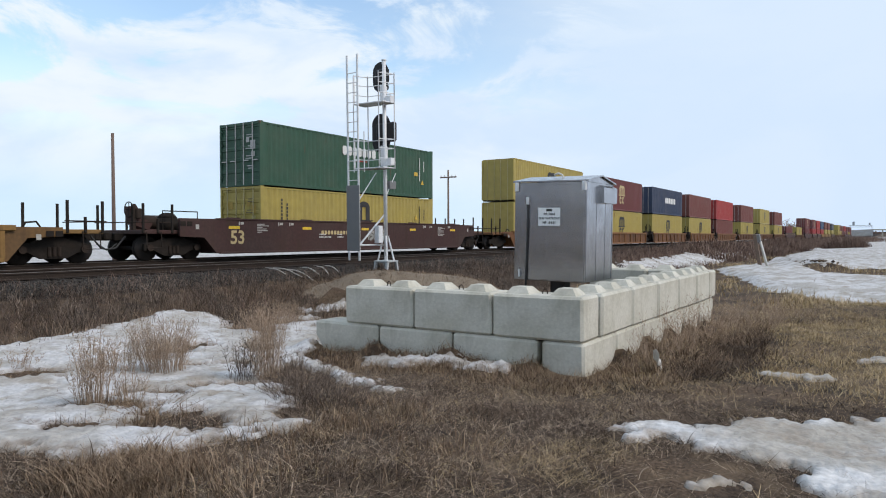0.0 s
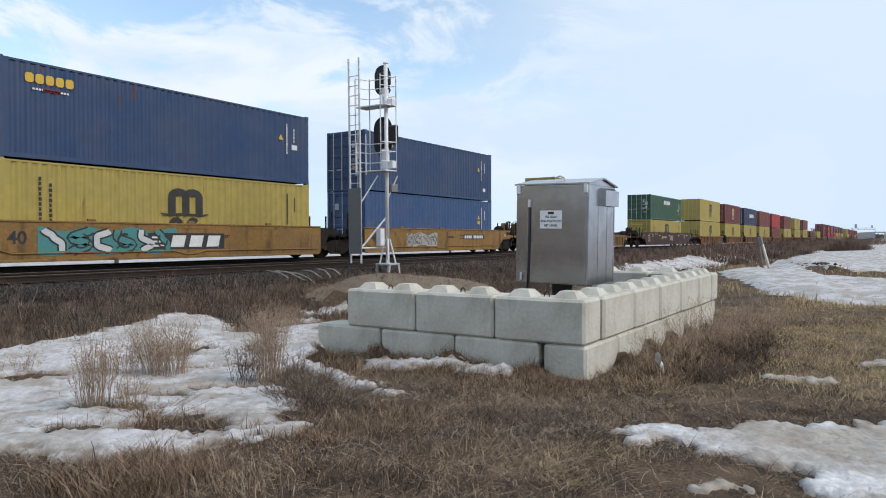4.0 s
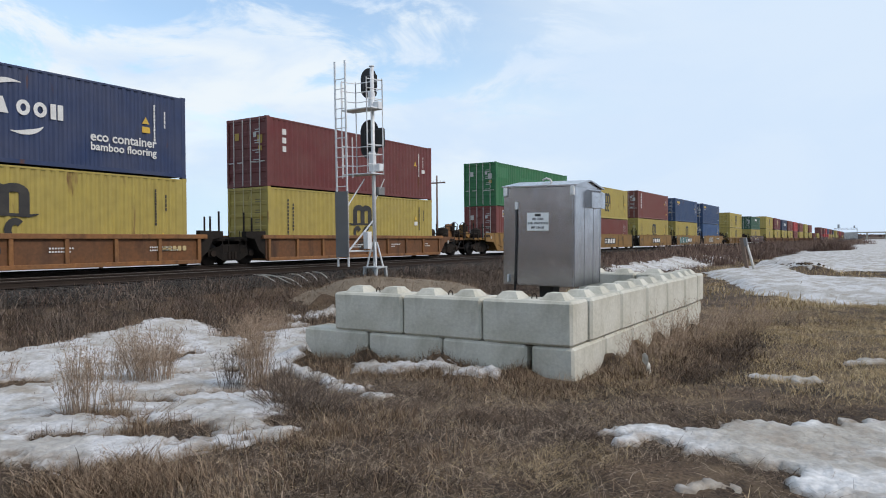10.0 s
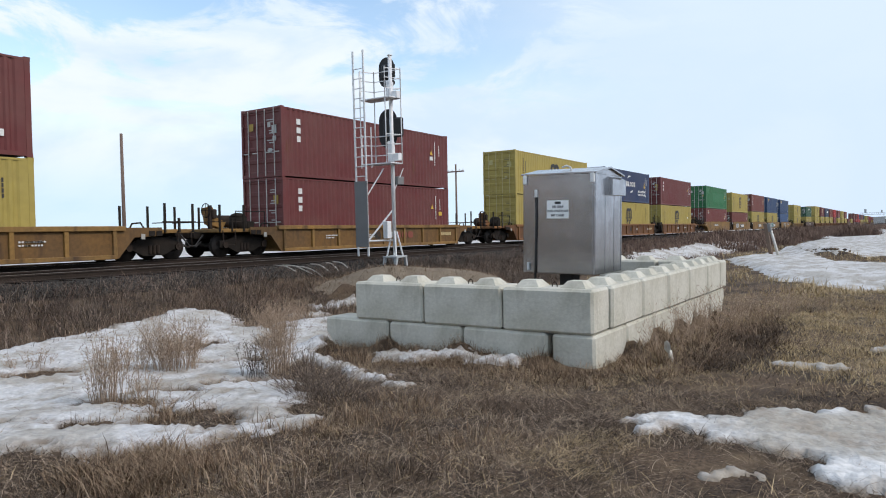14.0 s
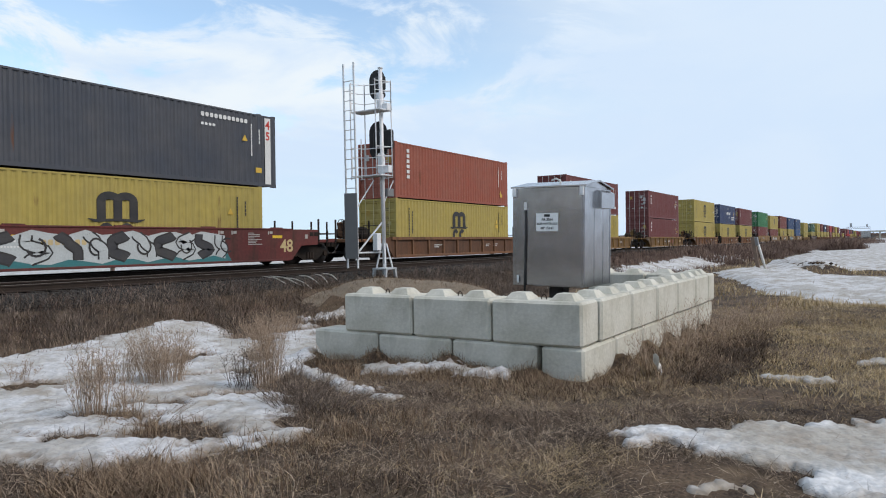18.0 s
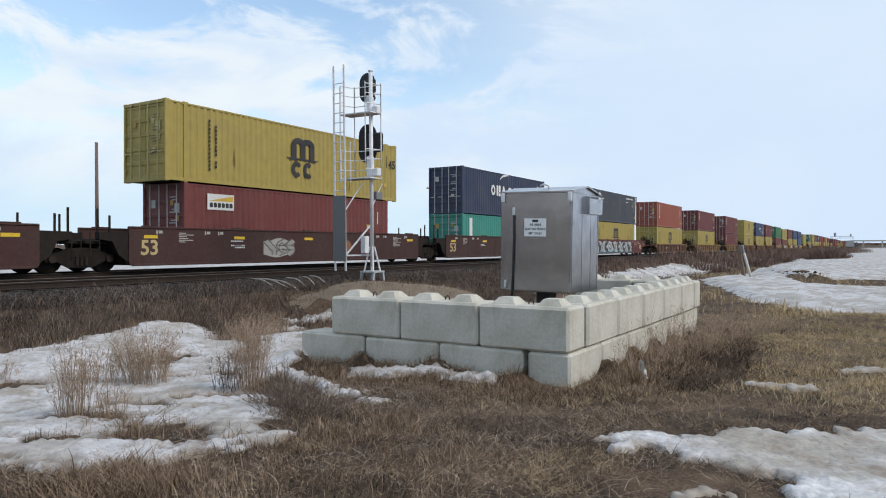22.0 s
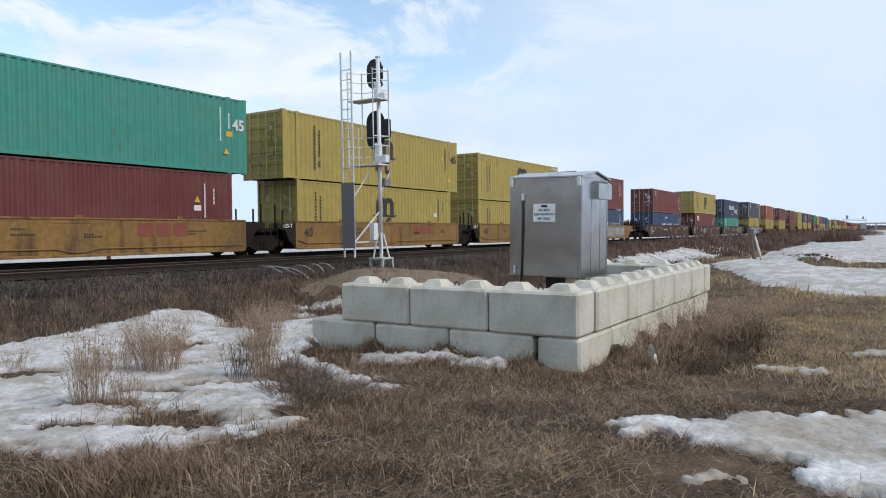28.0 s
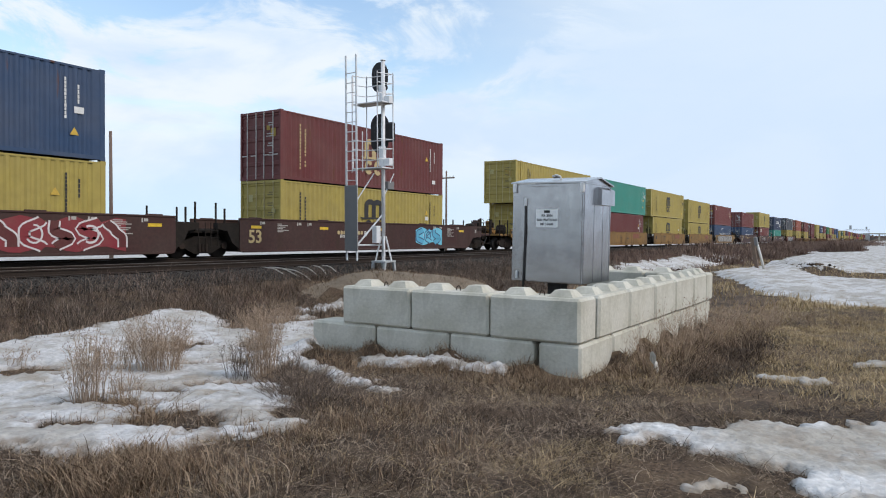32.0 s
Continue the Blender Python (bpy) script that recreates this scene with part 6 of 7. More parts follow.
def car_kind(style, hw, left_end, right_end, full):
    """One unit of a well car about its well's middle, z from the rail head. style: smooth, deep or ribbed."""
    ob = thing("well_car", "well car", "railcar")
    top, bottom = {"smooth": (1.39, 0.22), "deep": (1.50, 0.22), "ribbed": (1.14, 0.14)}[style]
    W = 1.47
    for s in (-1, 1):
        y = s * W
        o = side_outline(hw, top, bottom, left_end, right_end)
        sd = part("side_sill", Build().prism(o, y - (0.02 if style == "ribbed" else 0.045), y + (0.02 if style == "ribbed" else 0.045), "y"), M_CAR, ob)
        if style == "ribbed":
            part("top_chord", Build().box(-hw - 0.2, hw + 0.2, y - 0.13, y + 0.13, top - 0.13, top + 0.03, 0.015), M_CAR, sd)
            part("bottom_chord", Build().box(-hw + 0.1, hw - 0.1, y - 0.115, y + 0.115, bottom - 0.02, bottom + 0.12, 0.015), M_CAR, sd)
            n = int(hw * 2 / 1.45)
            for k in range(n + 1):
                x = -hw + 0.15 + (2 * hw - 0.3) * k / n
                part("post", Build().box(x - 0.065, x + 0.065, y - 0.11, y + 0.11, bottom + 0.10, top - 0.10, 0.012), M_CAR, sd)
        else:
            part("top_chord", Build().box(-hw + 0.02, hw - 0.02, y - 0.075, y + 0.075, top - 0.05, top + 0.012, 0.012), M_CAR, sd)
            part("bottom_flange", Build().box(-hw + 0.15, hw - 0.15, y - 0.08, y + 0.06, bottom - 0.03, bottom + 0.05, 0.012), M_CAR, sd)
            if style == "smooth":
                part("air_pipe", Build().tube([(-hw + 0.1, y + s * 0.07, 0.60), (-hw + 0.6, y + s * 0.07, 0.44), (-0.7, y + s * 0.07, 0.44), (-0.25, y + s * 0.07, 0.33), (0.15, y + s * 0.07, 0.33), (0.6, y + s * 0.07, 0.44), (hw - 0.2, y + s * 0.07, 0.44)], 0.022, 6), M_CAR, sd)
                for x in (-hw * 0.55, 0.0, hw * 0.55):
                    part("gusset_plate", Build().prism([(x - 1.1, top - 0.01), (x + 1.1, top - 0.01), (x + 0.85, top - 0.17), (x - 0.85, top - 0.17)], y - 0.055, y + 0.055, "y"), M_CAR, sd)
                    part("guide_tab", Build().box(x - 0.13, x + 0.13, y - 0.05, y + 0.05, top + 0.01, top + 0.09, 0.01), M_CAR, sd)
            else:
                for k in range(5):
                    x = -hw + 0.8 + (2 * hw - 1.6) * k / 4
                    part("reflector", Build().box(x - 0.26, x + 0.26, y + s * 0.046 - 0.004, y + s * 0.046 + 0.004, top - 0.38, top - 0.27), M_YELLOW, sd, "yellow reflector strip")
                    part("guide_tab", Build().box(x - 0.3, x + 0.3, y - 0.05, y + 0.05, top + 0.01, top + 0.05, 0.01), M_CAR, sd)
    for x in np.linspace(-hw + 0.6, hw - 0.6, 5):
        part("cross_member", Build().box(x - 0.15, x + 0.15, -W + 0.03, W - 0.03, bottom - 0.02, 0.27), M_CAR, ob)
    for s, own in ((-1, left_end), (1, right_end)):
        e = s * hw
        bulk = Build().prism([(e - s * 0.08, 0.24), (e + s * 0.0, 0.24), (e + s * 0.55, 1.02), (e + s * 0.5, 1.10)], -W + 0.05, W - 0.05, "y")
        part("end_bulkhead", bulk, M_CAR if own else M_BLACK, ob)
        if own:
            a0, a1 = sorted((e + s * 0.3, e + s * 2.9))
            part("end_deck", Build().box(a0, a1, -1.35, 1.35, 0.92, 1.06, 0.02), M_CAR, ob)
            part("centre_sill", Build().box(min(e + s * 0.4, e + s * 3.2), max(e + s * 0.4, e + s * 3.2), -0.28, 0.28, 0.70, 0.95, 0.02), M_BLACK, ob)
            cp = part("coupler", Build().box(min(e + s * 3.15, e + s * 3.75), max(e + s * 3.15, e + s * 3.75), -0.11, 0.11, 0.72, 0.98, 0.03), M_BLACK, ob, "dark coupler")
            part("knuckle", Build().box(min(e + s * 3.6, e + s * 3.85), max(e + s * 3.6, e + s * 3.85), -0.2, 0.16, 0.70, 1.0, 0.05), M_BLACK, cp)
            part("brake_hose", Build(True).tube([(e + s * 2.95, -0.5, 0.85), (e + s * 3.3, -0.5, 0.45), (e + s * 3.6, -0.45, 0.40), (e + s * 3.9, -0.4, 0.6)], 0.03, 6), M_DARK, ob)
            for x, y in ((1.75, -1.36), (2.85, -1.36), (2.85, 1.36), (1.75, 1.36), (2.3, -1.36)):
                part("grab_post", Build().box(e + s * x - 0.04, e + s * x + 0.04, y - 0.03, y + 0.03, 0.95, 1.95 if x != 2.3 else 1.45, 0.008), M_BLACK, ob)
            a0, a1 = sorted((e + s * 0.75, e + s * 0.93))
            part("placard", Build().box(a0 + 0.02, a1 - 0.02, -1.522, -1.515, top - 0.40, top - 0.23), M_MARK, ob, "small pale placard", colour=(0.40, 0.39, 0.36))
            for q in (1.05, 1.32):
                a0, a1 = sorted((e + s * q, e + s * (q + 0.22)))
                part("vent_panel", Build().box(a0, a1, -1.524, -1.515, top - 0.30, top - 0.13), M_BLACK, ob)
            part("coiled_hose", Build(True).tube([(e + s * 0.45, -1.36, 1.06), (e + s * 0.55, -1.36, 1.25), (e + s * 0.85, -1.36, 1.28), (e + s * 1.0, -1.36, 1.06)], 0.03, 6), M_BLACK, ob)
            part("step_frame", Build().tube([(e + s * 2.2, -1.40, 1.0), (e + s * 2.2, -1.42, 0.45), (e + s * 2.75, -1.42, 0.45), (e + s * 2.75, -1.40, 1.0)], 0.02, 6), M_RAIL, ob)
            part("hand_rail", Build().tube([(e + s * 1.7, -1.3, 1.32), (e + s * 3.0, -1.3, 1.32), (e + s * 3.0, 1.3, 1.32)], 0.02, 6), M_RAIL, ob)
            bogie(ob, e + s * 1.5, full)
        else:
            for y in (-1, 1):
                o = [(e - s * 0.02, 0.32), (e + s * 0.32, 0.55), (e + s * 0.55, 1.0), (e + s * 1.0, 1.08), (e + s * 1.0, 1.30), (e - s * 0.02, 1.32)]
                part("end_casting", Build().prism(o, y * (W - 0.12) - 0.12, y * (W - 0.12) + 0.12, "y"), M_BLACK, ob, "black end casting")
            part("end_deck", Build().box(min(e + s * 0.3, e + s * 1.32), max(e + s * 0.3, e + s * 1.32), -1.2, 1.2, 0.92, 1.06, 0.02), M_BLACK, ob)
            for x, y, h in ((0.55, -1.3, 1.85), (0.95, -1.3, 2.05), (0.75, 1.3, 1.95)):
                part("grab_post", Build().box(e + s * x - 0.03, e + s * x + 0.03, y - 0.03, y + 0.03, 1.0, h, 0.008), M_BLACK, ob)
            part("ladder", Build().tube([(e + s * 0.98, -1.44, 1.3), (e + s * 0.98, -1.46, 0.45), (e + s * 1.28, -1.46, 0.45), (e + s * 1.28, -1.44, 1.3)], 0.02, 6)
                 .rod((e + s * 0.98, -1.46, 0.75), (e + s * 1.28, -1.46, 0.75), 0.015, 5).rod((e + s * 0.98, -1.45, 1.02), (e + s * 1.28, -1.45, 1.02), 0.015, 5), M_BLACK, ob)
            if s < 0:
                bogie(ob, e - 1.35, full)
    if left_end and full:
        brake_stand(ob, -hw, -1)
    elif right_end and full:
        brake_stand(ob, hw, 1)
    return ob


def brake_stand(ob, e, s):
    """Air reservoir, brake wheel and levers on the end deck."""
    part("air_reservoir", Build(True).rod((e + s * 0.95, 0.35, 1.36), (e + s * 2.0, 0.35, 1.36), 0.25, 14).rod((e + s * 2.0, 0.35, 1.36), (e + s * 2.1, 0.35, 1.36), 0.25, 14, 0.12).rod((e + s * 0.95, 0.35, 1.36), (e + s * 0.85, 0.35, 1.36), 0.25, 14, 0.12), M_RAIL, ob, "rounded air reservoir")
    part("valve_block", Build().box(min(e + s * 0.5, e + s * 0.85), max(e + s * 0.5, e + s * 0.85), -0.5, 0.1, 1.06, 1.36, 0.03), M_BLACK, ob)
    part("brake_post", Build().box(e + s * 2.75 - 0.06, e + s * 2.75 + 0.06, -0.72, -0.60, 1.06, 1.95, 0.01).box(e + s * 2.62 - 0.1, e + s * 2.62 + 0.1, -0.80, -0.55, 1.45, 1.80, 0.03), M_RAIL, ob)
    ring = [(e + s * 2.92, -0.66 + 0.26 * math.cos(a), 1.75 + 0.26 * math.sin(a)) for a in np.linspace(0, 2 * math.pi, 17)]
    bw = Build(True).tube(ring, 0.018, 5)
    for k in range(0, 16, 4):
        bw.rod((e + s * 2.92, -0.66, 1.75), ring[k], 0.012, 5)
    part("brake_wheel", bw, M_BLACK, ob, "dark brake hand wheel")
    dome = Build(True).rod((e + s * 1.5, -0.72, 1.06), (e + s * 1.5, -0.72, 1.50), 0.34, 14).rod((e + s * 1.5, -0.72, 1.50), (e + s * 1.5, -0.72, 1.63), 0.34, 14, 0.24).rod((e + s * 1.5, -0.72, 1.63), (e + s * 1.5, -0.72, 1.68), 0.24, 14, 0.08)
    part("brake_cylinder", dome, M_BLACK, ob, "domed brake cylinder")
    part("gear_housing", Build().prism([(e + s * 2.15, 1.06), (e + s * 2.75, 1.25), (e + s * 2.85, 1.85), (e + s * 2.60, 1.90), (e + s * 2.42, 1.50), (e + s * 2.0, 1.30)], -0.62, -0.30, "y"), M_CAR, ob)
    part("pipe_rail", Build().tube([(e + s * 0.7, -1.33, 1.05), (e + s * 0.7, -1.33, 1.72), (e + s * 2.1, -1.33, 1.72), (e + s * 2.1, -1.33, 1.05)], 0.022, 6), M_BLACK, ob)
    part("lever_arm", Build().prism([(e + s * 2.0, 1.06), (e + s * 2.2, 1.06), (e + s * 2.55, 1.55), (e + s * 2.4, 1.60)], -0.4, -0.32, "y"), M_BLACK, ob)


OCHRE, RUSTY, DKRED, CPRED, ORANGE, NRED = (0.26, 0.142, 0.036), (0.185, 0.082, 0.033), (0.050, 0.017, 0.014), (0.048, 0.018, 0.015), (0.25, 0.108, 0.034), (0.12, 0.022, 0.019)
CAR_NAMES = {OCHRE: "ochre-yellow", RUSTY: "rusty brown-orange", DKRED: "dark brown-red", CPRED: "dark maroon", ORANGE: "orange-brown", NRED: "red"}


def scrawl(ob, x0, x1, z0, z1, inks, seed):
    """Sprayed lettering-like shapes: overlapping round strokes and fat blots, none of them a word."""
    r = random.Random(seed)
    y = -1.523
    x, k, h = x0, 0, z1 - z0
    if inks is G_BOLD:
        low = [(x0 - 0.3, z0 - 0.05)] + [(q, z0 + 0.38 * h + 0.12 * math.sin(q * 3.1)) for q in np.linspace(x0, x1, 24)] + [(x1 + 0.3, z0 - 0.05)]
        part("sprayed_ground", Build().prism(low, y + 0.0005, y + 0.002, "y"), M_MARK, ob, colour=(0.03, 0.16, 0.17))
    edge = [(q, z1 - 0.10 * h + 0.09 * h * math.sin(q * 4.3 + seed)) for q in np.linspace(x0, x1, 20)] + [(q, z0 + 0.08 * h + 0.08 * h * math.sin(q * 3.7 + 2 * seed)) for q in np.linspace(x1, x0, 20)]
    part("sprayed_ground", Build().prism(edge, y - 0.0005, y + 0.0015, "y"), M_MARK, ob, colour=inks[1])
    while x < x1 - 0.3 * h:
        w = h * r.uniform(0.72, 1.10)
        left, right = x + 0.12 * w, min(x + 0.88 * w, x1)
        # a fat bent stroke that swings from side to side on its way down, like a hand-drawn sign
        turns = r.choice(((0.9, 0.1, 0.85, 0.1), (0.15, 0.1, 0.9, 0.2), (0.1, 0.5, 0.9, 0.9), (0.85, 0.1, 0.1, 0.9)))
        knots = [(left + (right - left) * a, z1 - h * (0.14 + 0.24 * i) + r.uniform(-0.03, 0.03)) for i, a in enumerate(turns)]
        path = []
        for i in range(3):
            for t in np.linspace(0, 1, 6, endpoint=i == 2):
                q = t * t * (3 - 2 * t)
                path.append((knots[i][0] + (knots[i + 1][0] - knots[i][0]) * q, knots[i][1] + (knots[i + 1][1] - knots[i][1]) * t))
        fat = 0.23 * h * r.uniform(0.85, 1.15)
        lift = 0.0009 * (k % 3)
        part("sprayed_outline", Build().strip(path, fat + 0.11, y - 0.003 - lift), M_MARK, ob, colour=inks[2])
        part("sprayed_fill", Build().strip(path, fat, y - 0.006 - lift), M_MARK, ob, colour=inks[k % 2])
        if k % 2:
            a0 = r.uniform(0, 6)
            curl = [(x + 0.5 * w + 0.26 * w * math.cos(a0 + t * 4.2), (z0 + z1) / 2 + 0.24 * h * math.sin(a0 + t * 4.2)) for t in np.linspace(0, 1, 11)]
            part("sprayed_line", Build().strip(curl, r.uniform(0.05, 0.08), y - 0.010), M_MARK, ob, colour=inks[2])
        x += w * r.uniform(0.82, 1.0)
        k += 1


def well_car(u, style, hw, left_end, right_end, colour, text="", near=True, marks=(), art=None):
    key = (style, round(hw, 2), left_end, right_end, near)
    if key not in CARS:
        CARS[key] = car_kind(style, hw, left_end, right_end, near)
    ob = copy_thing(CARS[key], pose(0, 0, 0))
    tagged(ob, f"{CAR_NAMES[colour]} {'rib-sided' if style == 'ribbed' else 'smooth-sided'} intermodal well car" + (", sprayed with graffiti" if art else ", dusty and worn"), "railcar", "well cars of the train")
    recolour(ob, colour)
    # Rib-sided sheets: a darker panel, with the top chord's shade put into the colour too.
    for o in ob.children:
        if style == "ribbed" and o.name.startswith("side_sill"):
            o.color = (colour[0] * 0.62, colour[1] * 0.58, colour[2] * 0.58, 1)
    top = {"smooth": 1.39, "deep": 1.50, "ribbed": 1.14}[style]
    y = -1.521
    ink = WHT if style == "deep" else (BLK if style == "smooth" else WHT)
    if near:
        if text:
            letters("length_mark", text, 0.70 if style == "deep" else 0.52, M_MARK, ob, Matrix.Translation((-0.5 if style == "ribbed" else hw - 0.3 if text == "48" else -hw + (0.95 if left_end else 0.75), y - 0.002, 0.66 if style == "ribbed" else 0.78 if style == "deep" else 0.88)) @ pose(0, 0, 0, 90, 0, 0), TAN if style == "deep" else BLK)
        for m in marks:
            if m in ("plate", "far_plate"):
                p = -3.0 if m == "plate" else 2.3
                part("number_panel", Build().box(p, p + 2.35, y - 0.003, y, 0.82, 1.10), M_MARK, ob, colour=BLK)
                row_of_bars(ob, p + 0.12, 0.87, 4, 0.16, 0.18, 0.05, WHT, "number_bar", y - 0.004)
                row_of_bars(ob, p + 1.12, 0.87, 6, 0.145, 0.18, 0.04, WHT, "number_bar", y - 0.004)
            elif m == "white_bars":
                row_of_bars(ob, hw * 0.72 if style == "ribbed" else -hw * 0.35, 0.60 if style == "ribbed" else 0.92, 6 if style == "ribbed" else 9, 0.15, 0.17, 0.05, TAN, "number_bar", y - 0.002)
            elif m == "logo":
                part("logo_panel", Build().box(-1.7, 1.4, y - 0.003, y, 0.50, 1.06), M_MARK, ob, colour=BLK)
                for q in (-0.85, -0.12, 0.61):
                    part("logo_bar", Build().prism([(q, 0.58), (q + 0.52, 0.58), (q + 0.62, 0.98), (q + 0.10, 0.98)], y - 0.007, y - 0.003, "y"), M_MARK, ob, colour=WHT)
                for q in (0.60, 0.74, 0.88):
                    part("logo_stripe", Build().box(-1.55, -1.0, y - 0.006, y - 0.003, q, q + 0.06), M_MARK, ob, colour=WHT)
            elif m == "red_logo":
                row_of_bars(ob, hw * 0.14 if style == "ribbed" else hw * 0.30, 0.52 if style == "ribbed" else 0.80, 3, 0.42 if style == "ribbed" else 0.58, 0.32 if style == "ribbed" else 0.46, 0.09, (0.22, 0.055, 0.032), "logo_bar", y - 0.002)
            elif m == "x_mark":
                part("red_mark", Build().strip([(1.15, 0.85), (1.65, 1.10)], 0.11, y - 0.002).strip([(1.15, 1.10), (1.65, 0.85)], 0.11, y - 0.0025), M_MARK, ob, colour=(0.42, 0.06, 0.05))
            elif m == "long_number":
                row_of_bars(ob, 1.8, 0.86, 11, 0.19, 0.21, 0.065, TAN, "number_bar", y - 0.002)
            elif m[0] == "letter":
                letters("stencil_letter", m[1], 0.34, M_MARK, ob, Matrix.Translation((m[2], y - 0.002, 0.95)) @ pose(0, 0, 0, 90, 0, 0), WHT if style == "deep" else BLK)
            elif m == "seal":
                part("round_seal", Build().prism([(hw * 0.3 + 0.33 * math.cos(a), 0.82 + 0.33 * math.sin(a)) for a in np.linspace(0, 6.0, 18)], y - 0.003, y - 0.001, "y"), M_MARK, ob, colour=(0.22, 0.10, 0.05))
        if style == "deep":
            notice = Build()
            for q, w, n in ((-hw + 1.9, 0.62, 6), (hw - 2.3, 0.70, 8)):
                for k in range(n):
                    notice.box(q, q + w * (0.7 + 0.3 * math.sin(k * 2.3 + u)), y - 0.004, y - 0.001, top - 0.20 - 0.062 * k, top - 0.17 - 0.062 * k)
            for q in (-hw + 1.0, -hw + 3.0, -hw + 3.6, hw - 3.1, hw - 3.7, hw - 1.3):
                notice.box(q, q + 0.055, y - 0.004, y - 0.001, top - 0.24, top - 0.10).box(q + 0.09, q + 0.24, y - 0.004, y - 0.001, top - 0.21, top - 0.11)
            tagged(part("painted_notice", notice, M_MARK, ob, colour=(0.42, 0.40, 0.37)), kind="stuff")
        r = random.Random(int(u * 7))
        for k in range(3 if style != "deep" else 2):
            x = r.uniform(-hw * 0.9, hw * 0.75)
            row_of_bars(ob, x, r.choice((0.95, 1.02, 0.78)) if style != "ribbed" else 0.7, r.randint(5, 9), 0.06, 0.055, 0.025, ink, "small_marking", y - 0.002)
            row_of_bars(ob, x, r.choice((0.86, 0.9)) if style != "ribbed" else 0.6, r.randint(4, 8), 0.06, 0.05, 0.025, ink, "small_marking", y - 0.002)
        if not left_end and style == "smooth":
            letters("capacity_mark", "125-T", 0.22, M_MARK, ob, Matrix.Translation((-hw - 0.42, -1.478, 1.18)) @ pose(0, 0, 0, 90, 0, 0), WHT)
        if art:
            scrawl(ob, *art)
    MOVERS.append((ob, u, 0.0))
    return ob


L40, L45, HC, ST = 12.19, 13.716, 2.896, 2.59
FLOOR = 0.28
G_WHITE = ((0.55, 0.56, 0.57), (0.40, 0.42, 0.43), BLK)
G_LINE = ((0.075, 0.03, 0.026), (0.10, 0.045, 0.04), (0.34, 0.33, 0.31))
G_BLOCK = ((0.17, 0.165, 0.16), (0.21, 0.205, 0.20), (0.62, 0.62, 0.60))
G_BOLD = ((0.035, 0.035, 0.04), (0.46, 0.49, 0.49), (0.016, 0.016, 0.018))
G_CYAN = ((0.10, 0.42, 0.62), (0.16, 0.55, 0.72), (0.03, 0.08, 0.2))
G_MIX = ((0.55, 0.57, 0.57), (0.05, 0.22, 0.22), BLK)
G_GREY = ((0.30, 0.30, 0.28), (0.36, 0.35, 0.32), (0.12, 0.11, 0.10))
G_RED = ((0.10, 0.014, 0.015), (0.22, 0.02, 0.03), (0.65, 0.62, 0.62))
W40, W53 = 6.5, 8.45

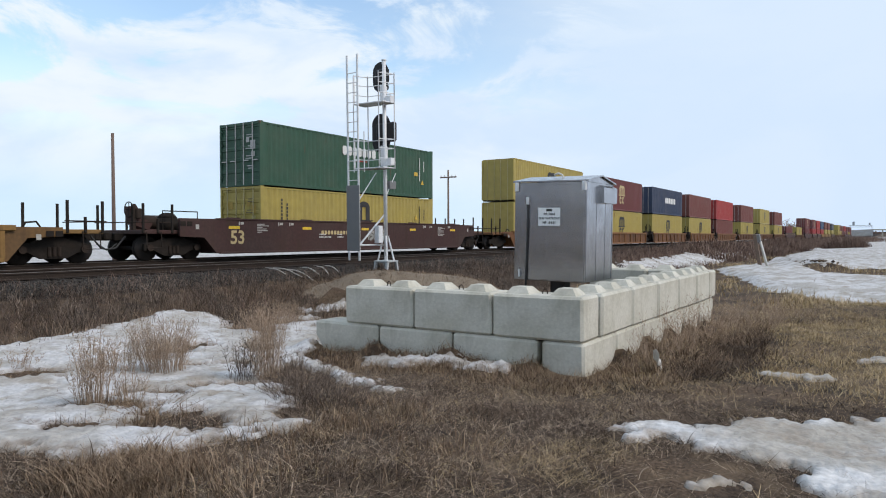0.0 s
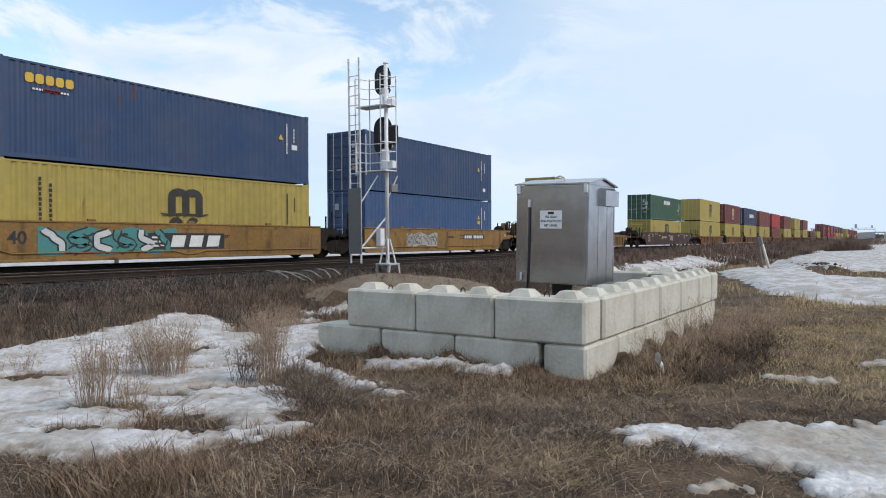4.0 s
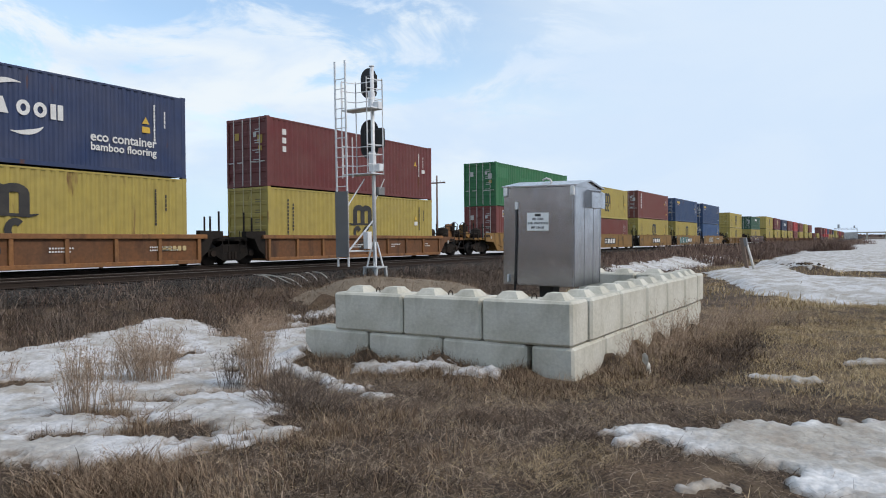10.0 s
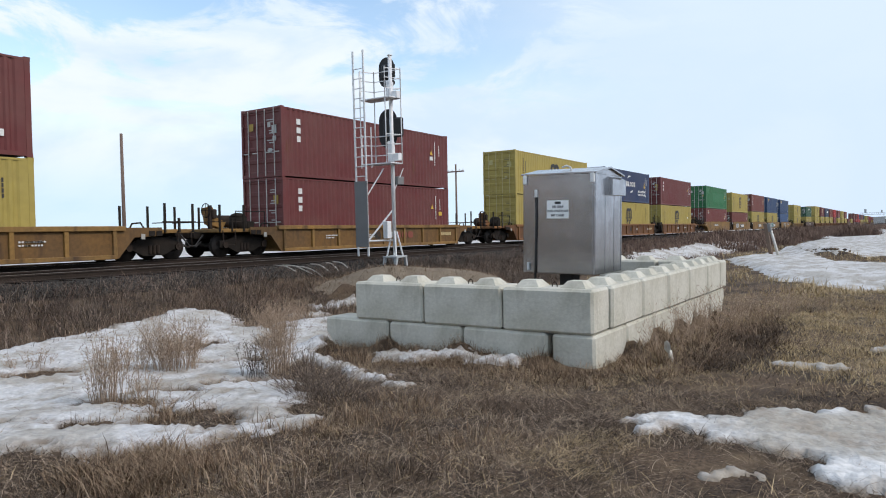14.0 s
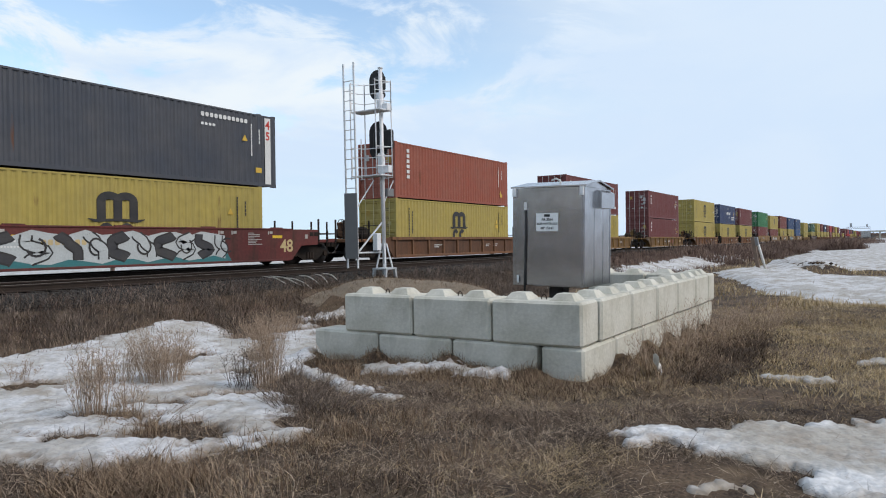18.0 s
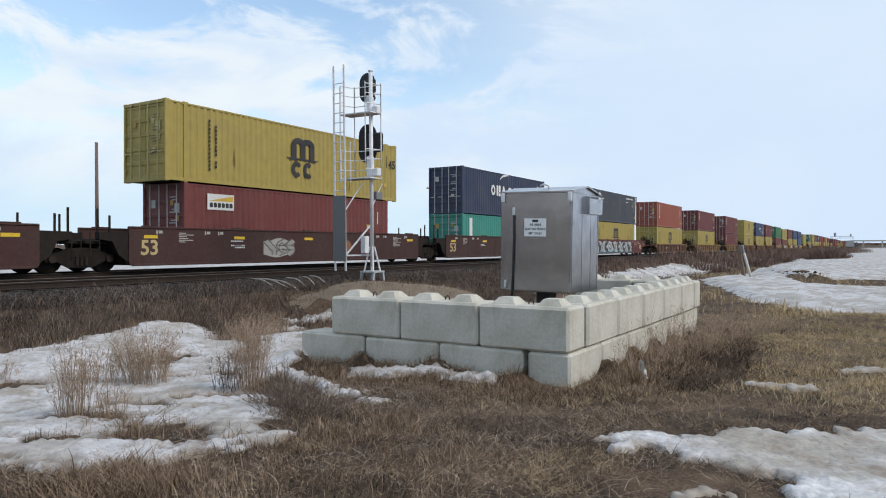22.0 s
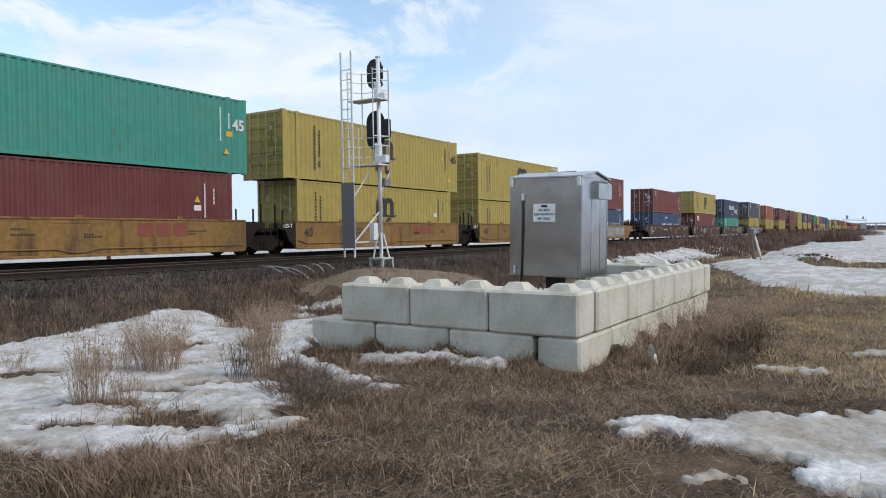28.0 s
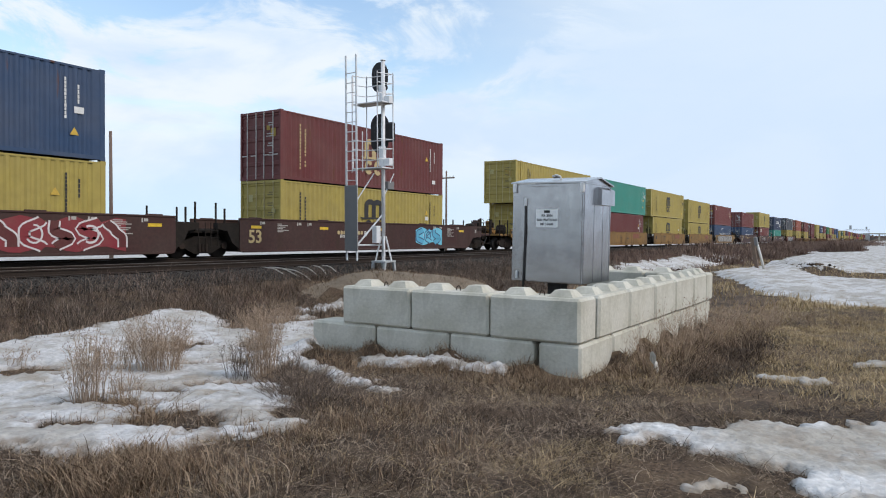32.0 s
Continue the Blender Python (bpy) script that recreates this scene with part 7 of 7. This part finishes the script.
# Middle of the bottom container; (length, height, colour, style) of the bottom and the top one; the car under them.
TRAIN = [
    (24.78, (L40, ST, YEL, "arches"), (L40, ST, DGRN, "name_small"), ("deep", W53, True, True, CPRED, "53", ("white_bars",), (0.2, 1.4, 0.6, 1.2, G_GREY, 3))),
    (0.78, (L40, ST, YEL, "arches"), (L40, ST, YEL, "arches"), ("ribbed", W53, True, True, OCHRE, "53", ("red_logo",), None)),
    (-21.0, (L40, HC, BLUE, "plain"), (L40, HC, DBLU, "logo_orange"), ("smooth", W40, False, True, OCHRE, "40", ("far_plate",), (-3.2, -0.4, 0.4, 1.2, G_GREY, 4))),
    (-36.95, (L40, HC, YEL, "arches"), (L40, HC, DBLU, "logo_orange"), ("smooth", W40, False, False, OCHRE, "40", ("logo",), (-5.2, -0.6, 0.35, 1.25, G_MIX, 5))),
    (-52.84, (L40, HC, YEL, "arches"), (L40, HC, BRN, "tall_column"), ("smooth", W40, False, False, OCHRE, "40", ("logo",), None)),
    (-68.7, (L40, ST, BRN, "plain_dirty"), (L40, HC, YEL, "arches"), ("smooth", W40, False, False, OCHRE, "40", ("logo",), (-4.7, -2.6, 0.45, 1.2, G_WHITE, 6))),
    (-84.6, (L40, HC, FRED, "shield"), (L40, HC, GRN, "repainted"), ("smooth", W40, True, False, OCHRE, "40", ("plate",), None)),
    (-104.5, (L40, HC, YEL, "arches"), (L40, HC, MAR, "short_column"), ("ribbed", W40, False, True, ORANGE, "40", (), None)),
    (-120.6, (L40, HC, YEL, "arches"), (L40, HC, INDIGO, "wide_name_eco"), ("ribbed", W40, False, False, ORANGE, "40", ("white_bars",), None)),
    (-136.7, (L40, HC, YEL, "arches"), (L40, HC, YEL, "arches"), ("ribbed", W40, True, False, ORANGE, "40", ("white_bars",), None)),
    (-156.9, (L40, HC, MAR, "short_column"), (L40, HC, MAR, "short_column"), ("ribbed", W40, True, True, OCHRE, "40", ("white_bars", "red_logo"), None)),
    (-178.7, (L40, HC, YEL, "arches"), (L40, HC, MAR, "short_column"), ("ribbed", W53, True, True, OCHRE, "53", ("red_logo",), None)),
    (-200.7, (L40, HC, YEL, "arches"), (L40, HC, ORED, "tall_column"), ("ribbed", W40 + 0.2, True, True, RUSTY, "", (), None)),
    (-221.76, (L40, HC, YEL, "arches"), (L45, HC, SLATE, "bird"), ("deep", 7.4, True, True, NRED, "48", ("white_bars",), (-6.0, 4.0, 0.32, 1.40, G_BOLD, 7))),
    (-245.0, (L40, ST, TEAL, "white_strip"), (L40, HC, NAVY, "wide_name_panel"), ("deep", W53, False, True, DKRED, "53", (("letter", "A", 0.9), "long_number"), (3.2, 7.2, 0.45, 1.35, G_LINE, 8))),
    (-264.75, (L40, HC, FRED, "banner"), (L45, HC, YEL, "arches"), ("deep", W53, False, False, DKRED, "53", ("seal",), (-2.6, -0.9, 0.4, 1.2, G_GREY, 9))),
    (-284.5, (L40, ST, CMAB, "wide_name"), (L40, ST, FRED, "shield"), ("deep", W53, True, False, DKRED, "53", ("white_bars", "seal"), None)),
    (-306.6, (L40, ST, CMAB, "wide_name"), (L40, HC, FRED, "shield"), ("smooth", W40, False, True, OCHRE, "40", (), (-4.9, 5.4, 0.3, 1.32, G_BLOCK, 10))),
    (-322.3, (L40, ST, YEL, "arches"), (L40, HC, YEL, "arches"), ("smooth", W40, False, False, OCHRE, "40", ("red_logo",), None)),
    (-337.75, (L40, HC, YEL, "arches"), (L45, HC, YEL, "arches"), ("smooth", W40, False, False, OCHRE, "40", ("red_logo",), None)),
    (-353.4, (L40, HC, MAR, "round_badge"), (L45, HC, TEAL, "white_strip"), ("smooth", W40, False, False, OCHRE, "40", ("red_logo", ("letter", "E", -2.6)), None)),
    (-369.05, (L40, HC, YEL, "arches"), (L45, HC, YEL, "arches"), ("smooth", W40, True, False, OCHRE, "40", ("plate", ("letter", "A", 0.1), "x_mark"), None)),
    (-391.0, (L40, HC, YEL, "arches"), (L40, HC, MAR, "arches"), ("deep", W53, False, True, DKRED, "53", ("white_bars", ("letter", "B", -1.0)), (3.1, 5.6, 0.4, 1.35, G_CYAN, 11))),
    (-410.7, (L40, HC, YEL, "arches"), (L40, HC, CMAB, "plain"), ("deep", W53, True, False, DKRED, "53", (), (0.5, 6.6, 0.3, 1.4, G_RED, 12))),
]
for u, low, high, (style, hw, le, re, colour, text, marks, art) in TRAIN:
    well_car(u, style, hw, le, re, colour, text, True, marks, art)
    container(u - low[0] / 2, FLOOR, *low)
    container(u - high[0] / 2, FLOOR + low[1], *high)

# The part of the train that has already gone by.
AHEAD = [(46.55, YEL, YEL, 0, ORANGE), (62.35, YEL, MAR, 1, ORANGE), (78.15, YEL, NAVY, 1, ORANGE), (93.95, YEL, BRN, 1, ORANGE), (109.75, BRN, RED, 2, ORANGE), (129.0, YEL, BRN, 0, RUSTY),
         (148.9, YEL, YEL, 1, RUSTY), (168.7, YEL, BRN, 2, RUSTY), (189.0, MAR, None, 3, DKRED), (211.0, YEL, None, 3, RUSTY), (233.0, MAR, MAR, 3, DKRED), (255.0, RED, MAR, 0, DKRED),
         (271.0, RED, RED, 1, DKRED), (287.0, RED, CMAB, 1, OCHRE), (303.0, YEL, MAR, 1, OCHRE), (319.0, YEL, FRED, 2, OCHRE), (340.0, YEL, SLATE, 3, DKRED), (362.0, None, None, 3, RUSTY),
         (384.0, YEL, YEL, 0, RUSTY), (400.0, YEL, MAR, 1, RUSTY), (416.0, MAR, BRN, 2, RUSTY), (438.0, BRN, RED, 3, DKRED), (460.0, MAR, FRED, 3, DKRED), (482.0, YEL, MAR, 3, DKRED), (504.0, BRN, MAR, 3, DKRED)]
for u, low, high, role, colour in AHEAD:
    big = role == 3 or colour in (RUSTY, DKRED) and u < 200
    hw = W53 if big else W40
    style = "deep" if colour == DKRED else "smooth" if colour == OCHRE else "ribbed"
    well_car(u, style, hw, role in (0, 3), role in (2, 3), colour, "", False)
    if low:
        container(u - L40 / 2, FLOOR, L40, HC, low, "arches" if low == YEL else "plain", False)
    if high:
        container(u - L40 / 2, FLOOR + HC, L40, HC, high, "arches" if high in (YEL, MAR) else "wide_name" if high == NAVY else "plain", False)

for kept in list(BOXES.values()) + list(CARS.values()):
    for o in list(kept.children_recursive) + [kept]:
        bpy.data.objects.remove(o)


def motions():
    """The whole train rolls by at a steady pace, down a slight grade."""
    for ob, u, z in MOVERS:
        rows = []
        for t in (0.0, 16.0, 32.0):
            x = u + SPEED * t
            rows.append((t, pose(x, TRAIN_Y, 0.786 - GRADE * x + z, 0, TILT, 0)))
        walk(ob, rows)
    # One turning wheelset for each end of a bogie; the others roll in step with it.
    turn = math.degrees(SPEED / FPS / WHEEL_R)
    lead = {}
    for ob, _, _ in MOVERS:
        for o in ob.children_recursive:
            if not o.name.startswith("wheelset"):
                continue
            key = o.location.x > 0
            if key not in lead:
                x, z = o.location.x, o.location.z
                walk(o, [(k / FPS, pose(x, 0, z, 0, turn * k, 0)) for k in range(frame(32.0))])
                lead[key] = o.animation_data
            else:
                o.rotation_mode = "QUATERNION"
                data = o.animation_data_create()
                data.action, data.action_slot = lead[key].action, lead[key].action_slot
    # The birds rise from the field beyond the train and fly off over the line.
    for k, b in enumerate(BIRDS):
        dx, dy, dz = 3.2 * (k % 3) + 1.1 * k, 2.4 * (k % 2) - 0.8 * k, 0.9 * math.sin(k * 2.2)
        rows = [(0.0, FLIGHT[0]), (8.5, FLIGHT[0])] + [(t, p) for t, p in zip((10.0, 11.0, 12.0, 13.0, 14.0, 32.0), FLIGHT[1:])]
        walk(b, [(t, pose(p[0] + dx, p[1] + dy, p[2] + (dz if p[2] > 1 else 0), 0, 0, -88)) for t, p in rows])


motions()
